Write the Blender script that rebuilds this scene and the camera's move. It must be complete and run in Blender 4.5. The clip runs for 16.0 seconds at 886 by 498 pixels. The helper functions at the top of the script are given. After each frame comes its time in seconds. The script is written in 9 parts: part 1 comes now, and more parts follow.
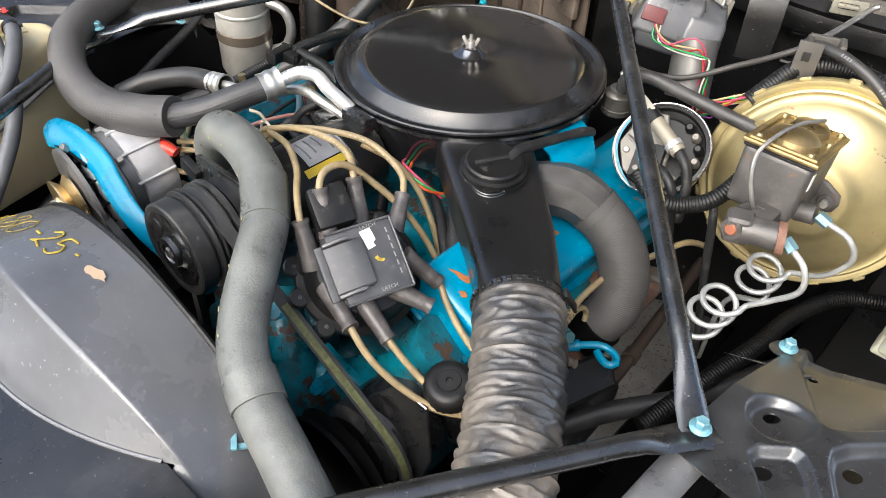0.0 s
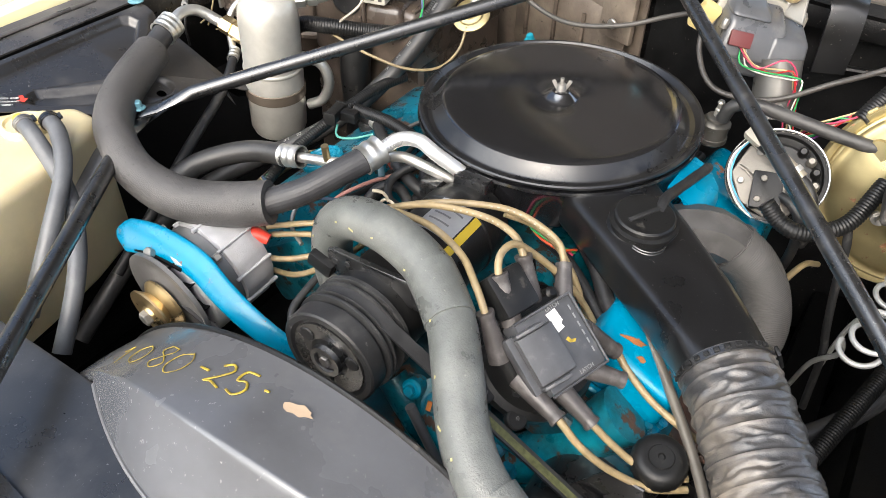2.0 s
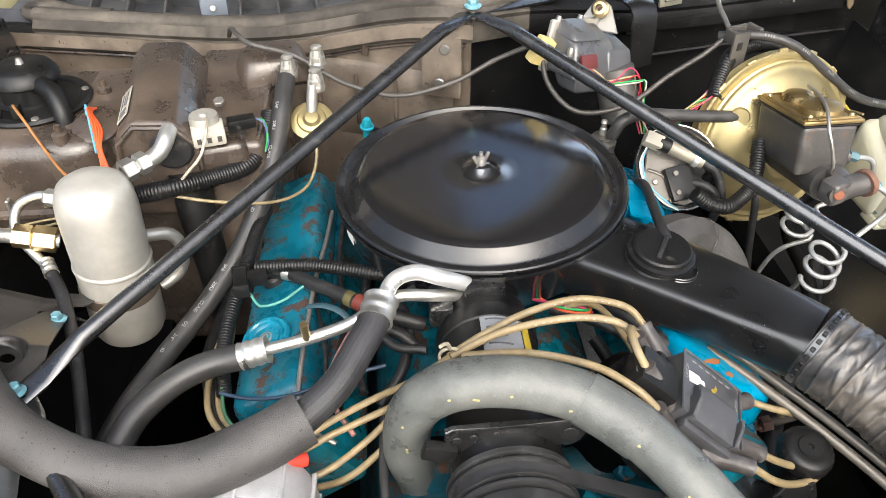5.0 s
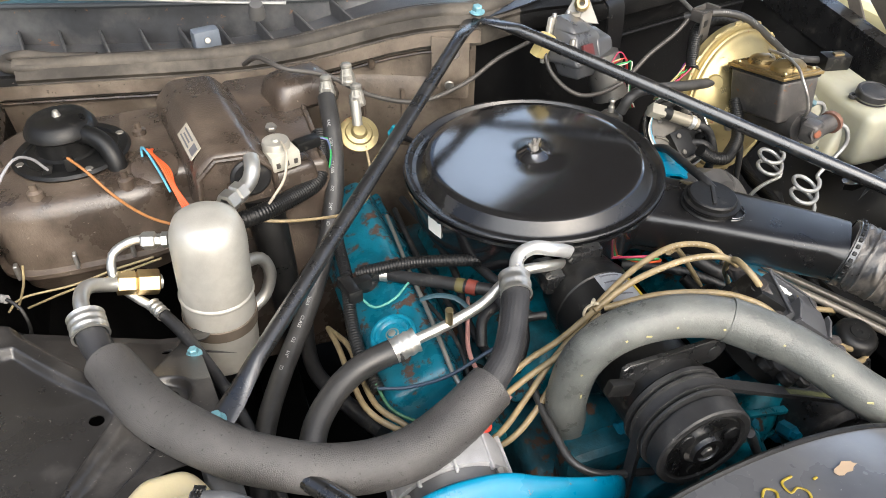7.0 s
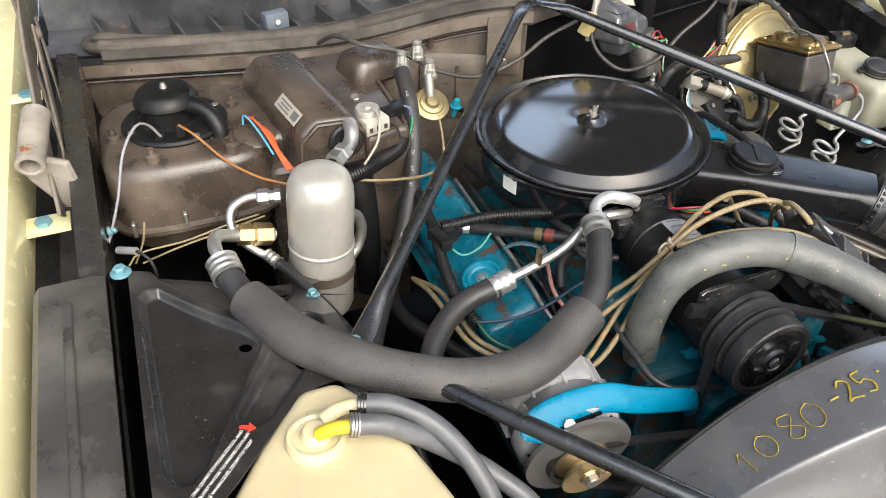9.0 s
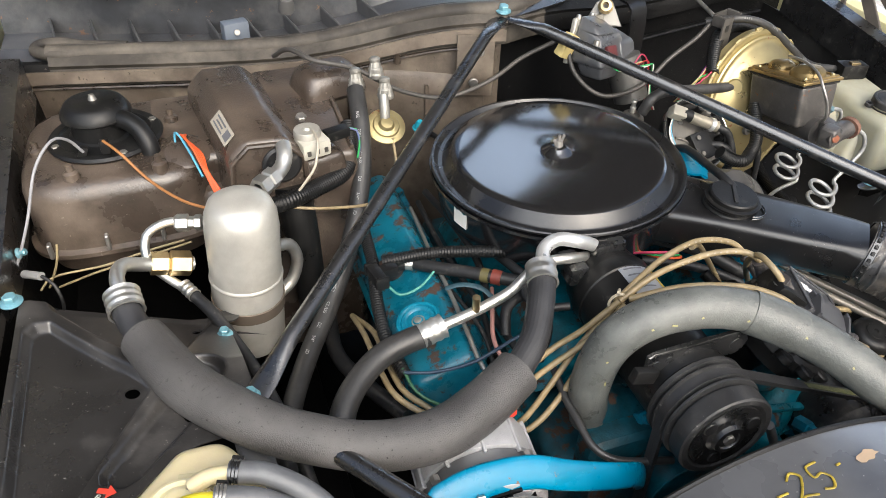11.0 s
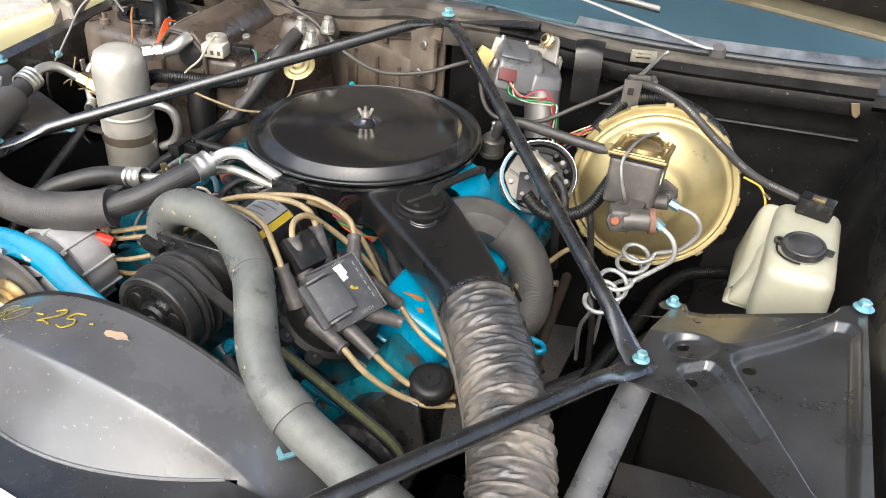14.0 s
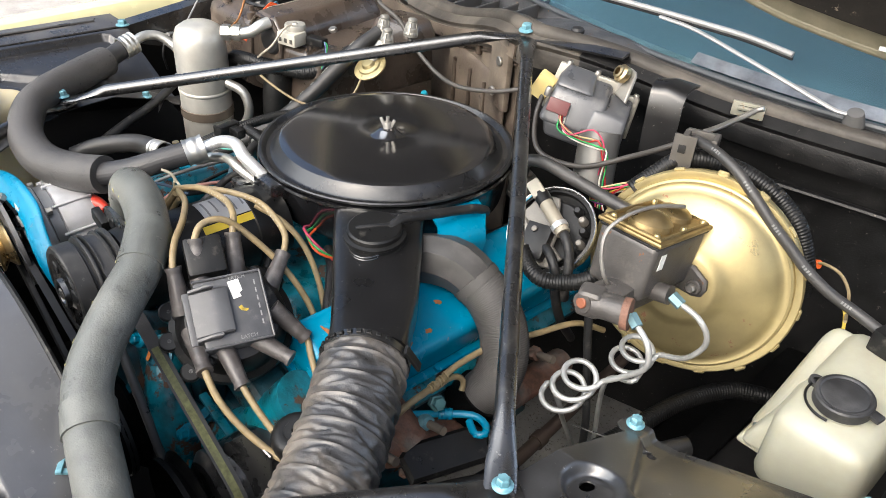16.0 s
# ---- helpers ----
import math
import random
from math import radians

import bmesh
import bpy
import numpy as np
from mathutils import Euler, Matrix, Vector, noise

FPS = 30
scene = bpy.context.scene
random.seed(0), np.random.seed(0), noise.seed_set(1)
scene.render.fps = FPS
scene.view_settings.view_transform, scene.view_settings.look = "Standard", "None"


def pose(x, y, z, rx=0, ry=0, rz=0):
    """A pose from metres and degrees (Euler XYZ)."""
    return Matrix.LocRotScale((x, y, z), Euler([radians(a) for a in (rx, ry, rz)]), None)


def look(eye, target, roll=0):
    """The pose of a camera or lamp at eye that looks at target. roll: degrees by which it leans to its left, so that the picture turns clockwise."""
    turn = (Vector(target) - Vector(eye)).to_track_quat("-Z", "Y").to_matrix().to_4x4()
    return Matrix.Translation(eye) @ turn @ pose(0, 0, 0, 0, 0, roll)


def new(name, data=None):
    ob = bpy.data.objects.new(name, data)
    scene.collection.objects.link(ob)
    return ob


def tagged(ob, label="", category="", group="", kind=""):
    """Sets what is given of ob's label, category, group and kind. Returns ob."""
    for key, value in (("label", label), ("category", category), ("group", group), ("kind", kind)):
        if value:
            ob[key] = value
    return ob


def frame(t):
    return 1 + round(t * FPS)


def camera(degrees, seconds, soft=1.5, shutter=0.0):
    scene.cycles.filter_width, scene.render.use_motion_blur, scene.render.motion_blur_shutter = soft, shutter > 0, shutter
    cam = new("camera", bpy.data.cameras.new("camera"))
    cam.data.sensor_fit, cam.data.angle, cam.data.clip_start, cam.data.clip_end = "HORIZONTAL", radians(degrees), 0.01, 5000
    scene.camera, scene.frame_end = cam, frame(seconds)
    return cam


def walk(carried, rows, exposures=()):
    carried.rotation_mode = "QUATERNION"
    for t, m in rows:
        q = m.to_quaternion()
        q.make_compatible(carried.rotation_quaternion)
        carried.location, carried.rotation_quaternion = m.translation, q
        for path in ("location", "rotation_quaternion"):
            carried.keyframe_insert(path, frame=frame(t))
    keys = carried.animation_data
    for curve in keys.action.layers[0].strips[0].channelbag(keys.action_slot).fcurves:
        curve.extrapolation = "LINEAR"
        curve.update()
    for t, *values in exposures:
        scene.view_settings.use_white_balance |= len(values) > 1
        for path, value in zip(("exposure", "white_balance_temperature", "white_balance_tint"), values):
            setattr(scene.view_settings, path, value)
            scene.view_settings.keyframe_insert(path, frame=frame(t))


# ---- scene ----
cam = camera(61.0, 16.0, soft=0.65)
METRES = 3.4
BASE = pose(0.6517, -0.8184, 1.5221, -41.4551, -2.5100, 43.0287)
ROWS = [
    (0.0, 0.0, 0.0, 0.0, 0.0, 0.0, 0.0),
    (0.5, -0.0229, 0.0088, 0.0009, -0.9, -0.19, 1.07),
    (1.0, -0.0323, 0.0214, 0.0144, -2.21, -0.34, 2.5),
    (1.5, -0.0503, 0.0266, 0.0254, -4.17, -0.42, 4.49),
    (2.0, -0.085, 0.0217, 0.0326, -7.1, -0.65, 7.43),
    (2.5, -0.1047, 0.025, 0.0408, -11.42, -1.16, 11.23),
    (3.0, -0.1121, 0.044, 0.0545, -16.32, -1.98, 15.54),
    (5.5, -0.1991, 0.1001, 0.1237, -43.34, -11.85, 33.11),
    (6.0, -0.2051, 0.1128, 0.1412, -47.86, -14.36, 34.9),
    (6.5, -0.232, 0.1202, 0.1563, -51.84, -16.6, 36.34),
    (7.0, -0.2679, 0.1298, 0.1685, -55.22, -18.51, 37.16),
    (7.5, -0.2948, 0.1322, 0.1771, -57.4, -19.84, 37.48),
    (8.0, -0.3174, 0.1405, 0.1858, -58.41, -20.47, 37.44),
    (8.5, -0.3304, 0.1439, 0.1937, -58.58, -20.6, 37.28),
    (11.0, -0.2819, 0.1353, 0.1709, -54.71, -17.58, 35.7),
    (11.5, -0.2599, 0.1087, 0.1417, -50.67, -14.88, 34.1),
    (12.0, -0.2404, 0.0661, 0.0931, -44.17, -10.13, 31.33),
    (12.5, -0.1952, 0.0358, 0.0616, -36.11, -4.48, 27.12),
    (13.0, -0.1391, 0.0198, 0.0371, -27.93, -0.23, 21.72),
    (13.5, -0.1041, -0.0163, 0.0058, -20.64, 3.42, 16.11),
    (14.0, -0.0621, -0.0422, -0.0238, -14.15, 5.77, 10.68),
    (14.5, -0.0058, -0.0377, -0.0277, -8.16, 7.18, 5.36),
    (15.0, 0.0478, -0.0195, -0.02, -2.8, 7.66, 0.7),
    (15.5, 0.0667, -0.0117, -0.0142, 0.78, 7.79, -2.53),
    (16.0, 0.0621, -0.0103, -0.0132, 2.75, 7.73, -3.91),
]
walk(cam, [(t, BASE @ pose(METRES * x, METRES * y, METRES * z, 90 + pitch, roll, yaw)) for t, x, y, z, yaw, pitch, roll in ROWS],
     exposures=[(0.0, 0.95, 6020, 8), (1.5, 0.98, 6070, 8), (3.0, 0.94, 6120, 8), (5.5, 0.9, 6150, 8), (8.0, 0.65, 6200, 8), (11.2, 0.58, 6140, 8), (12.4, 0.63, 6170, 8), (13.4, 0.78, 6160, 8), (15.0, 0.93, 6100, 8), (16.0, 0.87, 6100, 8)])

# ---- light ----
world = bpy.data.worlds.new("world")
scene.world = world
world.use_nodes = True
wn = world.node_tree.nodes
sky = wn.new("ShaderNodeTexSky")
sky.sky_type, sky.sun_disc = "NISHITA", False
sky.sun_elevation, sky.sun_rotation = radians(42), radians(168)
sky.air_density, sky.dust_density = 1.0, 8.0
wn["Background"].inputs["Strength"].default_value = 0.138
world.node_tree.links.new(sky.outputs[0], wn["Background"].inputs["Color"])
sun = new("sun", bpy.data.lights.new("sun", "SUN"))
sun.data.energy, sun.data.angle, sun.data.color = 2.5, radians(80), (1.0, 0.97, 0.93)
sun.matrix_world = look((-0.65, -3.0, 3.7), (0, 0, 0.9))


# ---- materials ----
def ramp(nt, fac, stops):
    r = nt.nodes.new("ShaderNodeValToRGB")
    els = r.color_ramp.elements
    els[0].position, els[0].color = stops[0][0], (*stops[0][1], 1)
    els[1].position, els[1].color = stops[-1][0], (*stops[-1][1], 1)
    for p, c in stops[1:-1]:
        e = els.new(p)
        e.color = (*c, 1)
    nt.links.new(fac, r.inputs[0])
    return r.outputs[0]


def material(name, base, rough=0.5, metal=0.0, var=0.25, scale=30.0, bump=0.15, fine=350.0, chips=None, dust=None, coat=0.0, rvar=0.12, sub=0.0, weave=None, spec=0.5):
    """chips: (colour, amount 0..1, scale, roughness) worn spots with a hard edge. dust: (colour, amount, scale) soft film."""
    m = bpy.data.materials.new(name)
    m.use_nodes = True
    nt = m.node_tree
    n, l = nt.nodes, nt.links
    b = n["Principled BSDF"]
    tc = n.new("ShaderNodeTexCoord")
    info = n.new("ShaderNodeObjectInfo")
    add = n.new("ShaderNodeVectorMath")
    add.operation = "ADD"
    l.new(tc.outputs["Object"], add.inputs[0])
    l.new(info.outputs["Random"], add.inputs[1])

    def noise_tex(s, detail=4.0, rgh=0.6):
        t = n.new("ShaderNodeTexNoise")
        t.inputs["Scale"].default_value, t.inputs["Detail"].default_value, t.inputs["Roughness"].default_value = s, detail, rgh
        l.new(add.outputs[0], t.inputs["Vector"])
        return t.outputs["Fac"]

    def mix(fac, a, c):
        x = n.new("ShaderNodeMix")
        x.data_type = "RGBA"
        l.new(fac, x.inputs["Factor"])
        l.new(a, x.inputs["A"])
        if isinstance(c, tuple):
            x.inputs["B"].default_value = (*c, 1)
        else:
            l.new(c, x.inputs["B"])
        return x.outputs["Result"]

    def span(v, a, c, lo=0.0, hi=1.0):
        x = n.new("ShaderNodeMapRange")
        x.inputs["From Min"].default_value, x.inputs["From Max"].default_value = a, c
        x.inputs["To Min"].default_value, x.inputs["To Max"].default_value = lo, hi
        l.new(v, x.inputs["Value"])
        return x.outputs["Result"]

    big, small = noise_tex(scale, 5.0), noise_tex(fine, 3.0)
    lo, hi = tuple(max(0, c * (1 - var)) for c in base), tuple(min(1, c * (1 + var)) for c in base)
    col = ramp(nt, big, [(0.3, lo), (0.7, hi)])
    rgh = span(big, 0.3, 0.7, max(0.03, rough - rvar), min(1, rough + rvar))
    if dust:
        c, amount, s = dust
        f = span(noise_tex(s, 6.0, 0.65), 0.62 - 0.35 * amount, 0.85 - 0.2 * amount, 0, min(1, 0.35 + amount * 0.5))
        col = mix(f, col, c)
        x = n.new("ShaderNodeMix")
        l.new(f, x.inputs["Factor"])
        l.new(rgh, x.inputs["A"])
        x.inputs["B"].default_value = 0.85
        rgh = x.outputs["Result"]
    met = None
    if chips:
        c, amount, s, cr = chips
        f = span(noise_tex(s, 6.0, 0.7), 0.66 - 0.2 * amount, 0.69 - 0.2 * amount)
        col = mix(f, col, c)
        x = n.new("ShaderNodeMix")
        l.new(f, x.inputs["Factor"])
        l.new(rgh, x.inputs["A"])
        x.inputs["B"].default_value = cr
        rgh = x.outputs["Result"]
        if metal:
            met = span(f, 0, 1, metal, 0)
    l.new(col, b.inputs["Base Color"])
    l.new(rgh, b.inputs["Roughness"])
    if met:
        l.new(met, b.inputs["Metallic"])
    else:
        b.inputs["Metallic"].default_value = metal
    b.inputs["Specular IOR Level"].default_value = spec
    b.inputs["Coat Weight"].default_value = coat
    b.inputs["Coat Roughness"].default_value = max(0.06, rough - 0.08)
    if sub:
        b.inputs["Subsurface Weight"].default_value = sub
        b.inputs["Subsurface Radius"].default_value = (0.012, 0.009, 0.004)
        b.inputs["Subsurface Scale"].default_value = 1.0
    if bump:
        h = small
        if weave:
            w = n.new("ShaderNodeTexChecker")
            w.inputs["Scale"].default_value = weave
            l.new(tc.outputs["Object"], w.inputs["Vector"])
            a2 = n.new("ShaderNodeMath")
            a2.operation = "ADD"
            l.new(w.outputs["Fac"], a2.inputs[0])
            l.new(small, a2.inputs[1])
            h = a2.outputs[0]
        bp = n.new("ShaderNodeBump")
        bp.inputs["Strength"].default_value, bp.inputs["Distance"].default_value = bump, 0.002
        l.new(h, bp.inputs["Height"])
        l.new(bp.outputs[0], b.inputs["Normal"])
    return m


DUST = (0.22, 0.2, 0.17)
black_paint = material("black_gloss_paint", (0.008, 0.008, 0.009), 0.22, var=0.1, bump=0.01, rvar=0.08, scale=6, coat=0.9)
black_paint.node_tree.nodes["Principled BSDF"].inputs["Coat IOR"].default_value = 2.35
rim_paint = material("dulled_black_paint", (0.01, 0.01, 0.0105), 0.3, var=0.2, bump=0.03, rvar=0.12, scale=9, coat=0.5, dust=((0.09, 0.087, 0.082), 0.25, 14))
black_satin = material("black_satin_paint", (0.013, 0.013, 0.0133), 0.3, bump=0.05, coat=0.9, dust=(DUST, 0.08, 30), chips=((0.1, 0.095, 0.09), 0.06, 170, 0.6))
black_satin.node_tree.nodes["Principled BSDF"].inputs["Coat IOR"].default_value = 1.8
black_enamel = material("black_enamel_paint", (0.007, 0.007, 0.0075), 0.33, bump=0.03, rvar=0.1, scale=12, coat=0.5, chips=((0.14, 0.13, 0.12), 0.05, 200, 0.6))
black_plate = material("black_panel_paint", (0.022, 0.0225, 0.0235), 0.31, bump=0.06, scale=9, coat=0.7, dust=((0.085, 0.086, 0.09), 0.34, 8), chips=((0.16, 0.155, 0.15), 0.06, 240, 0.7))
black_plate.node_tree.nodes["Principled BSDF"].inputs["Coat IOR"].default_value = 1.8
strut_grey = material("worn_strut_paint", (0.07, 0.071, 0.073), 0.33, bump=0.08, coat=0.6, dust=((0.17, 0.165, 0.16), 0.3, 16), chips=((0.2, 0.19, 0.18), 0.08, 160, 0.6))
left_plate = material("dusty_black_panel", (0.022, 0.021, 0.0205), 0.33, bump=0.1, scale=9, coat=0.6, dust=((0.13, 0.12, 0.11), 0.34, 9), chips=((0.2, 0.19, 0.17), 0.05, 200, 0.7))
# left rail: dust, plus a lightened colour for a bright reflection on it
dusty_plate = material("dusty_lightened_rail_paint", (0.05, 0.047, 0.044), 0.32, bump=0.1, scale=9, coat=0.6, dust=((0.21, 0.195, 0.175), 0.5, 7), chips=((0.03, 0.03, 0.03), 0.1, 60, 0.7))
black_plastic = material("black_plastic", (0.009, 0.009, 0.009), 0.38, bump=0.1, dust=(DUST, 0.05, 50), spec=0.32)
# far darker than steel: the deep shade of the bay put into the colour
dark_steel = material("shade_black_steel", (0.0022, 0.0022, 0.0022), 0.5, 0.0, bump=0.3, spec=0.12)
dusty_rubber = material("dusty_grey_rubber", (0.028, 0.0275, 0.027), 0.42, bump=0.15, dust=((0.12, 0.112, 0.105), 0.3, 12))
rubber = material("black_rubber", (0.016, 0.016, 0.0165), 0.45, bump=0.12, dust=(DUST, 0.12, 60), spec=0.4)
hose_grey = material("aged_hose_rubber", (0.102, 0.107, 0.1), 0.34, bump=0.3, fine=420, weave=260, dust=((0.26, 0.26, 0.235), 0.42, 9), chips=((0.24, 0.24, 0.21), 0.06, 180, 0.7))
foam_grey = material("foam_insulation", (0.064, 0.061, 0.059), 0.48, bump=0.5, fine=700, var=0.25, scale=14, dust=((0.13, 0.122, 0.116), 0.32, 7), chips=((0.012, 0.012, 0.012), 0.2, 260, 0.9))
braid_black = material("braided_hose", (0.028, 0.028, 0.03), 0.5, bump=0.2, fine=900)
aluminium = material("dull_aluminium", (0.62, 0.61, 0.57), 0.4, 0.9, var=0.1, bump=0.1, dust=((0.4, 0.38, 0.33), 0.2, 20))
bright_alu = material("bright_aluminium", (0.74, 0.74, 0.72), 0.36, 0.7, var=0.1, bump=0.06, dust=((0.5, 0.48, 0.44), 0.15, 40))
cast_alu = material("cast_aluminium", (0.44, 0.44, 0.45), 0.45, 0.3, var=0.15, bump=0.4, fine=700, dust=((0.4, 0.38, 0.35), 0.3, 25))
steel = material("bare_steel", (0.34, 0.325, 0.3), 0.42, 0.8, bump=0.15, dust=((0.3, 0.27, 0.22), 0.25, 70))
engine_blue = material("engine_blue_paint", (0.004, 0.105, 0.16), 0.3, bump=0.3, fine=120, var=0.35, scale=20, dust=((0.05, 0.12, 0.14), 0.3, 16), chips=((0.055, 0.026, 0.016), 0.52, 34, 0.85))
engine_grime = material("grimy_engine_paint", (0.004, 0.14, 0.19), 0.3, bump=0.6, fine=90, var=0.7, dust=((0.02, 0.03, 0.032), 0.5, 14), chips=((0.07, 0.035, 0.02), 0.5, 20, 0.85))
# darkened copy of the engine paint: shade between the parts painted in, with rust chips
engine_shaded = material("shaded_engine_paint", (0.003, 0.07, 0.1), 0.32, bump=0.6, fine=90, var=0.7, dust=((0.012, 0.014, 0.014), 0.75, 12), chips=((0.07, 0.035, 0.02), 0.5, 20, 0.85))
fresh_blue = material("bright_blue_paint", (0.002, 0.175, 0.305), 0.28, bump=0.05, var=0.15, scale=14, dust=((0.05, 0.2, 0.28), 0.15, 22), chips=((0.2, 0.08, 0.03), 0.1, 45, 0.8))
gold = material("gold_cadmium_plating", (0.4, 0.33, 0.165), 0.38, 0.74, var=0.25, scale=9, bump=0.06, rvar=0.14, dust=((0.3, 0.24, 0.12), 0.35, 12), chips=((0.28, 0.13, 0.06), 0.1, 34, 0.7))
cream = material("cream_translucent_plastic", (0.33, 0.325, 0.255), 0.4, var=0.16, scale=7, bump=0.06, sub=0.2, dust=((0.26, 0.235, 0.165), 0.34, 10))
cream_tank = material("yellowed_tank_plastic", (0.58, 0.5, 0.31), 0.4, var=0.12, scale=7, bump=0.08, sub=0.25, dust=((0.42, 0.36, 0.22), 0.2, 12))
brown_case = material("dusty_heater_case", (0.058, 0.044, 0.034), 0.3, bump=0.3, fine=240, var=0.5, scale=12, coat=0.35, dust=((0.22, 0.172, 0.128), 0.36, 6), chips=((0.22, 0.19, 0.15), 0.04, 110, 0.8))
firewall_tan = material("dusty_tan_firewall", (0.11, 0.088, 0.068), 0.5, bump=0.35, fine=240, var=0.4, scale=12, dust=((0.3, 0.25, 0.19), 0.45, 6), chips=((0.05, 0.04, 0.03), 0.1, 60, 0.8))
firewall_dust = material("dusty_black_firewall", (0.006, 0.006, 0.0062), 0.4, bump=0.3, dust=((0.03, 0.0285, 0.027), 0.24, 10), chips=((0.16, 0.14, 0.12), 0.04, 130, 0.8), spec=0.25)
shroud_grey = material("dusty_shroud_plastic", (0.093, 0.095, 0.101), 0.26, bump=0.05, var=0.3, scale=5, coat=0.8, dust=((0.24, 0.23, 0.215), 0.33, 4), chips=((0.2, 0.195, 0.185), 0.05, 150, 0.6), rvar=0.08)
tan_wire = material("tan_silicone_wire", (0.25, 0.19, 0.1), 0.42, bump=0.08, var=0.3, scale=50, dust=((0.22, 0.2, 0.16), 0.3, 45))
boot_rubber = material("brown_black_boot", (0.062, 0.056, 0.054), 0.42, bump=0.12, dust=((0.22, 0.205, 0.195), 0.3, 60))
teal_zinc = material("teal_zinc_bolt", (0.17, 0.36, 0.42), 0.42, 0.4, bump=0.2, var=0.25, scale=90, dust=((0.3, 0.3, 0.28), 0.3, 90))
rust = material("rusty_iron", (0.15, 0.075, 0.05), 0.7, bump=0.8, var=0.6, fine=120, scale=45, dust=((0.17, 0.22, 0.21), 0.45, 16))
crinkle = material("coated_cloth_duct", (0.036, 0.0355, 0.036), 0.36, 0.0, coat=0.35, bump=0.3, fine=240, var=0.4, scale=40, dust=((0.38, 0.32, 0.25), 0.55, 7))
heat_hose = material("grey_paper_hose", (0.06, 0.057, 0.054), 0.62, bump=0.15, var=0.2, dust=((0.12, 0.11, 0.1), 0.25, 16))
body_yellow = material("pale_yellow_body_paint", (0.78, 0.72, 0.42), 0.2, var=0.03, bump=0.01, coat=0.6)
concrete = material("concrete_floor", (0.4, 0.375, 0.345), 0.85, bump=0.6, scale=9, fine=90, var=0.25, dust=((0.34, 0.3, 0.26), 0.4, 30), chips=((0.2, 0.18, 0.16), 0.4, 120, 0.9))
red_plastic = material("red_plastic", (0.6, 0.05, 0.03), 0.4, bump=0.05)
yellow_paint = material("yellow_crayon", (0.3, 0.22, 0.02), 0.6, var=0.5, scale=120, bump=0.1)
brass = material("brass", (0.55, 0.43, 0.24), 0.38, 1.0, bump=0.1)
white_paper = material("white_label", (0.75, 0.74, 0.7), 0.6, var=0.05, bump=0.05)
yellow_label = material("yellow_label", (0.5, 0.37, 0.03), 0.5, var=0.1, bump=0.05)
copper_brown = material("copper_plug", (0.24, 0.085, 0.045), 0.5, 0.3)
coil_grey = material("coil_cover_plastic", (0.06, 0.061, 0.065), 0.4, bump=0.05, dust=((0.2, 0.19, 0.18), 0.14, 60), coat=0.12)
seal_rubber = material("weathered_cowl_rubber", (0.045, 0.04, 0.034), 0.5, bump=0.3, fine=160, dust=((0.2, 0.175, 0.142), 0.5, 9), spec=0.3)
MATS = {}


def plain(name, c, rough=0.5, metal=0.0):
    if name not in MATS:
        MATS[name] = material(name, c, rough, metal, var=0.1, bump=0.05)
    return MATS[name]


# ---- mesh helpers ----
PLACE = {}


def thing(name, label, category, at=(0, 0, 0), group="", kind=""):
    ob = new(name)
    ob.empty_display_size = 0.02
    PLACE[ob.name] = Matrix.Translation(at) if not isinstance(at, Matrix) else at
    ob.matrix_basis = PLACE[ob.name]
    return tagged(ob, label, category, group, kind)


def finish(bm, mat, name, angle=35):
    bmesh.ops.recalc_face_normals(bm, faces=bm.faces)
    me = bpy.data.meshes.new(name)
    for f in bm.faces:
        f.smooth = True
    for e in bm.edges:
        if len(e.link_faces) == 2 and e.calc_face_angle(0) > radians(angle):
            e.smooth = False
    bm.to_mesh(me)
    bm.free()
    me.materials.append(mat)
    return me


def part(name, bm, mat, parent, label="", angle=35):
    """One mesh in world coordinates, hung under its thing."""
    m = PLACE[parent.name]
    bmesh.ops.transform(bm, matrix=m.inverted(), verts=bm.verts)
    ob = new(name, finish(bm, mat, name, angle))
    ob.parent = parent
    PLACE[ob.name] = m
    return tagged(ob, label)


def solo(name, bm, mat, label, category, group="", kind="", angle=35):
    """One mesh that is a thing by itself; its origin is the middle of its base."""
    lo = [min(v.co[i] for v in bm.verts) for i in range(3)]
    hi = [max(v.co[i] for v in bm.verts) for i in range(3)]
    at = Vector(((lo[0] + hi[0]) / 2, (lo[1] + hi[1]) / 2, lo[2]))
    m = Matrix.Translation(at)
    bmesh.ops.transform(bm, matrix=m.inverted(), verts=bm.verts)
    ob = new(name, finish(bm, mat, name, angle))
    ob.matrix_basis = m
    PLACE[ob.name] = m
    return tagged(ob, label, category, group, kind)


def spline(pts, step=0.006):
    """Catmull-Rom through the points, sampled about every step metres."""
    p = [Vector(q) for q in pts]
    if len(p) == 2:
        n = max(1, int((p[1] - p[0]).length / step))
        return [p[0].lerp(p[1], i / n) for i in range(n + 1)]
    p = [2 * p[0] - p[1]] + p + [2 * p[-1] - p[-2]]
    out = []
    for i in range(1, len(p) - 2):
        a, b, c, d = p[i - 1:i + 3]
        n = max(2, int((c - b).length / step))
        for k in range(n):
            t = k / n
            out.append(0.5 * (2 * b + (c - a) * t + (2 * a - 5 * b + 4 * c - d) * t * t + (3 * b - a - 3 * c + d) * t ** 3))
    out.append(p[-2])
    return out


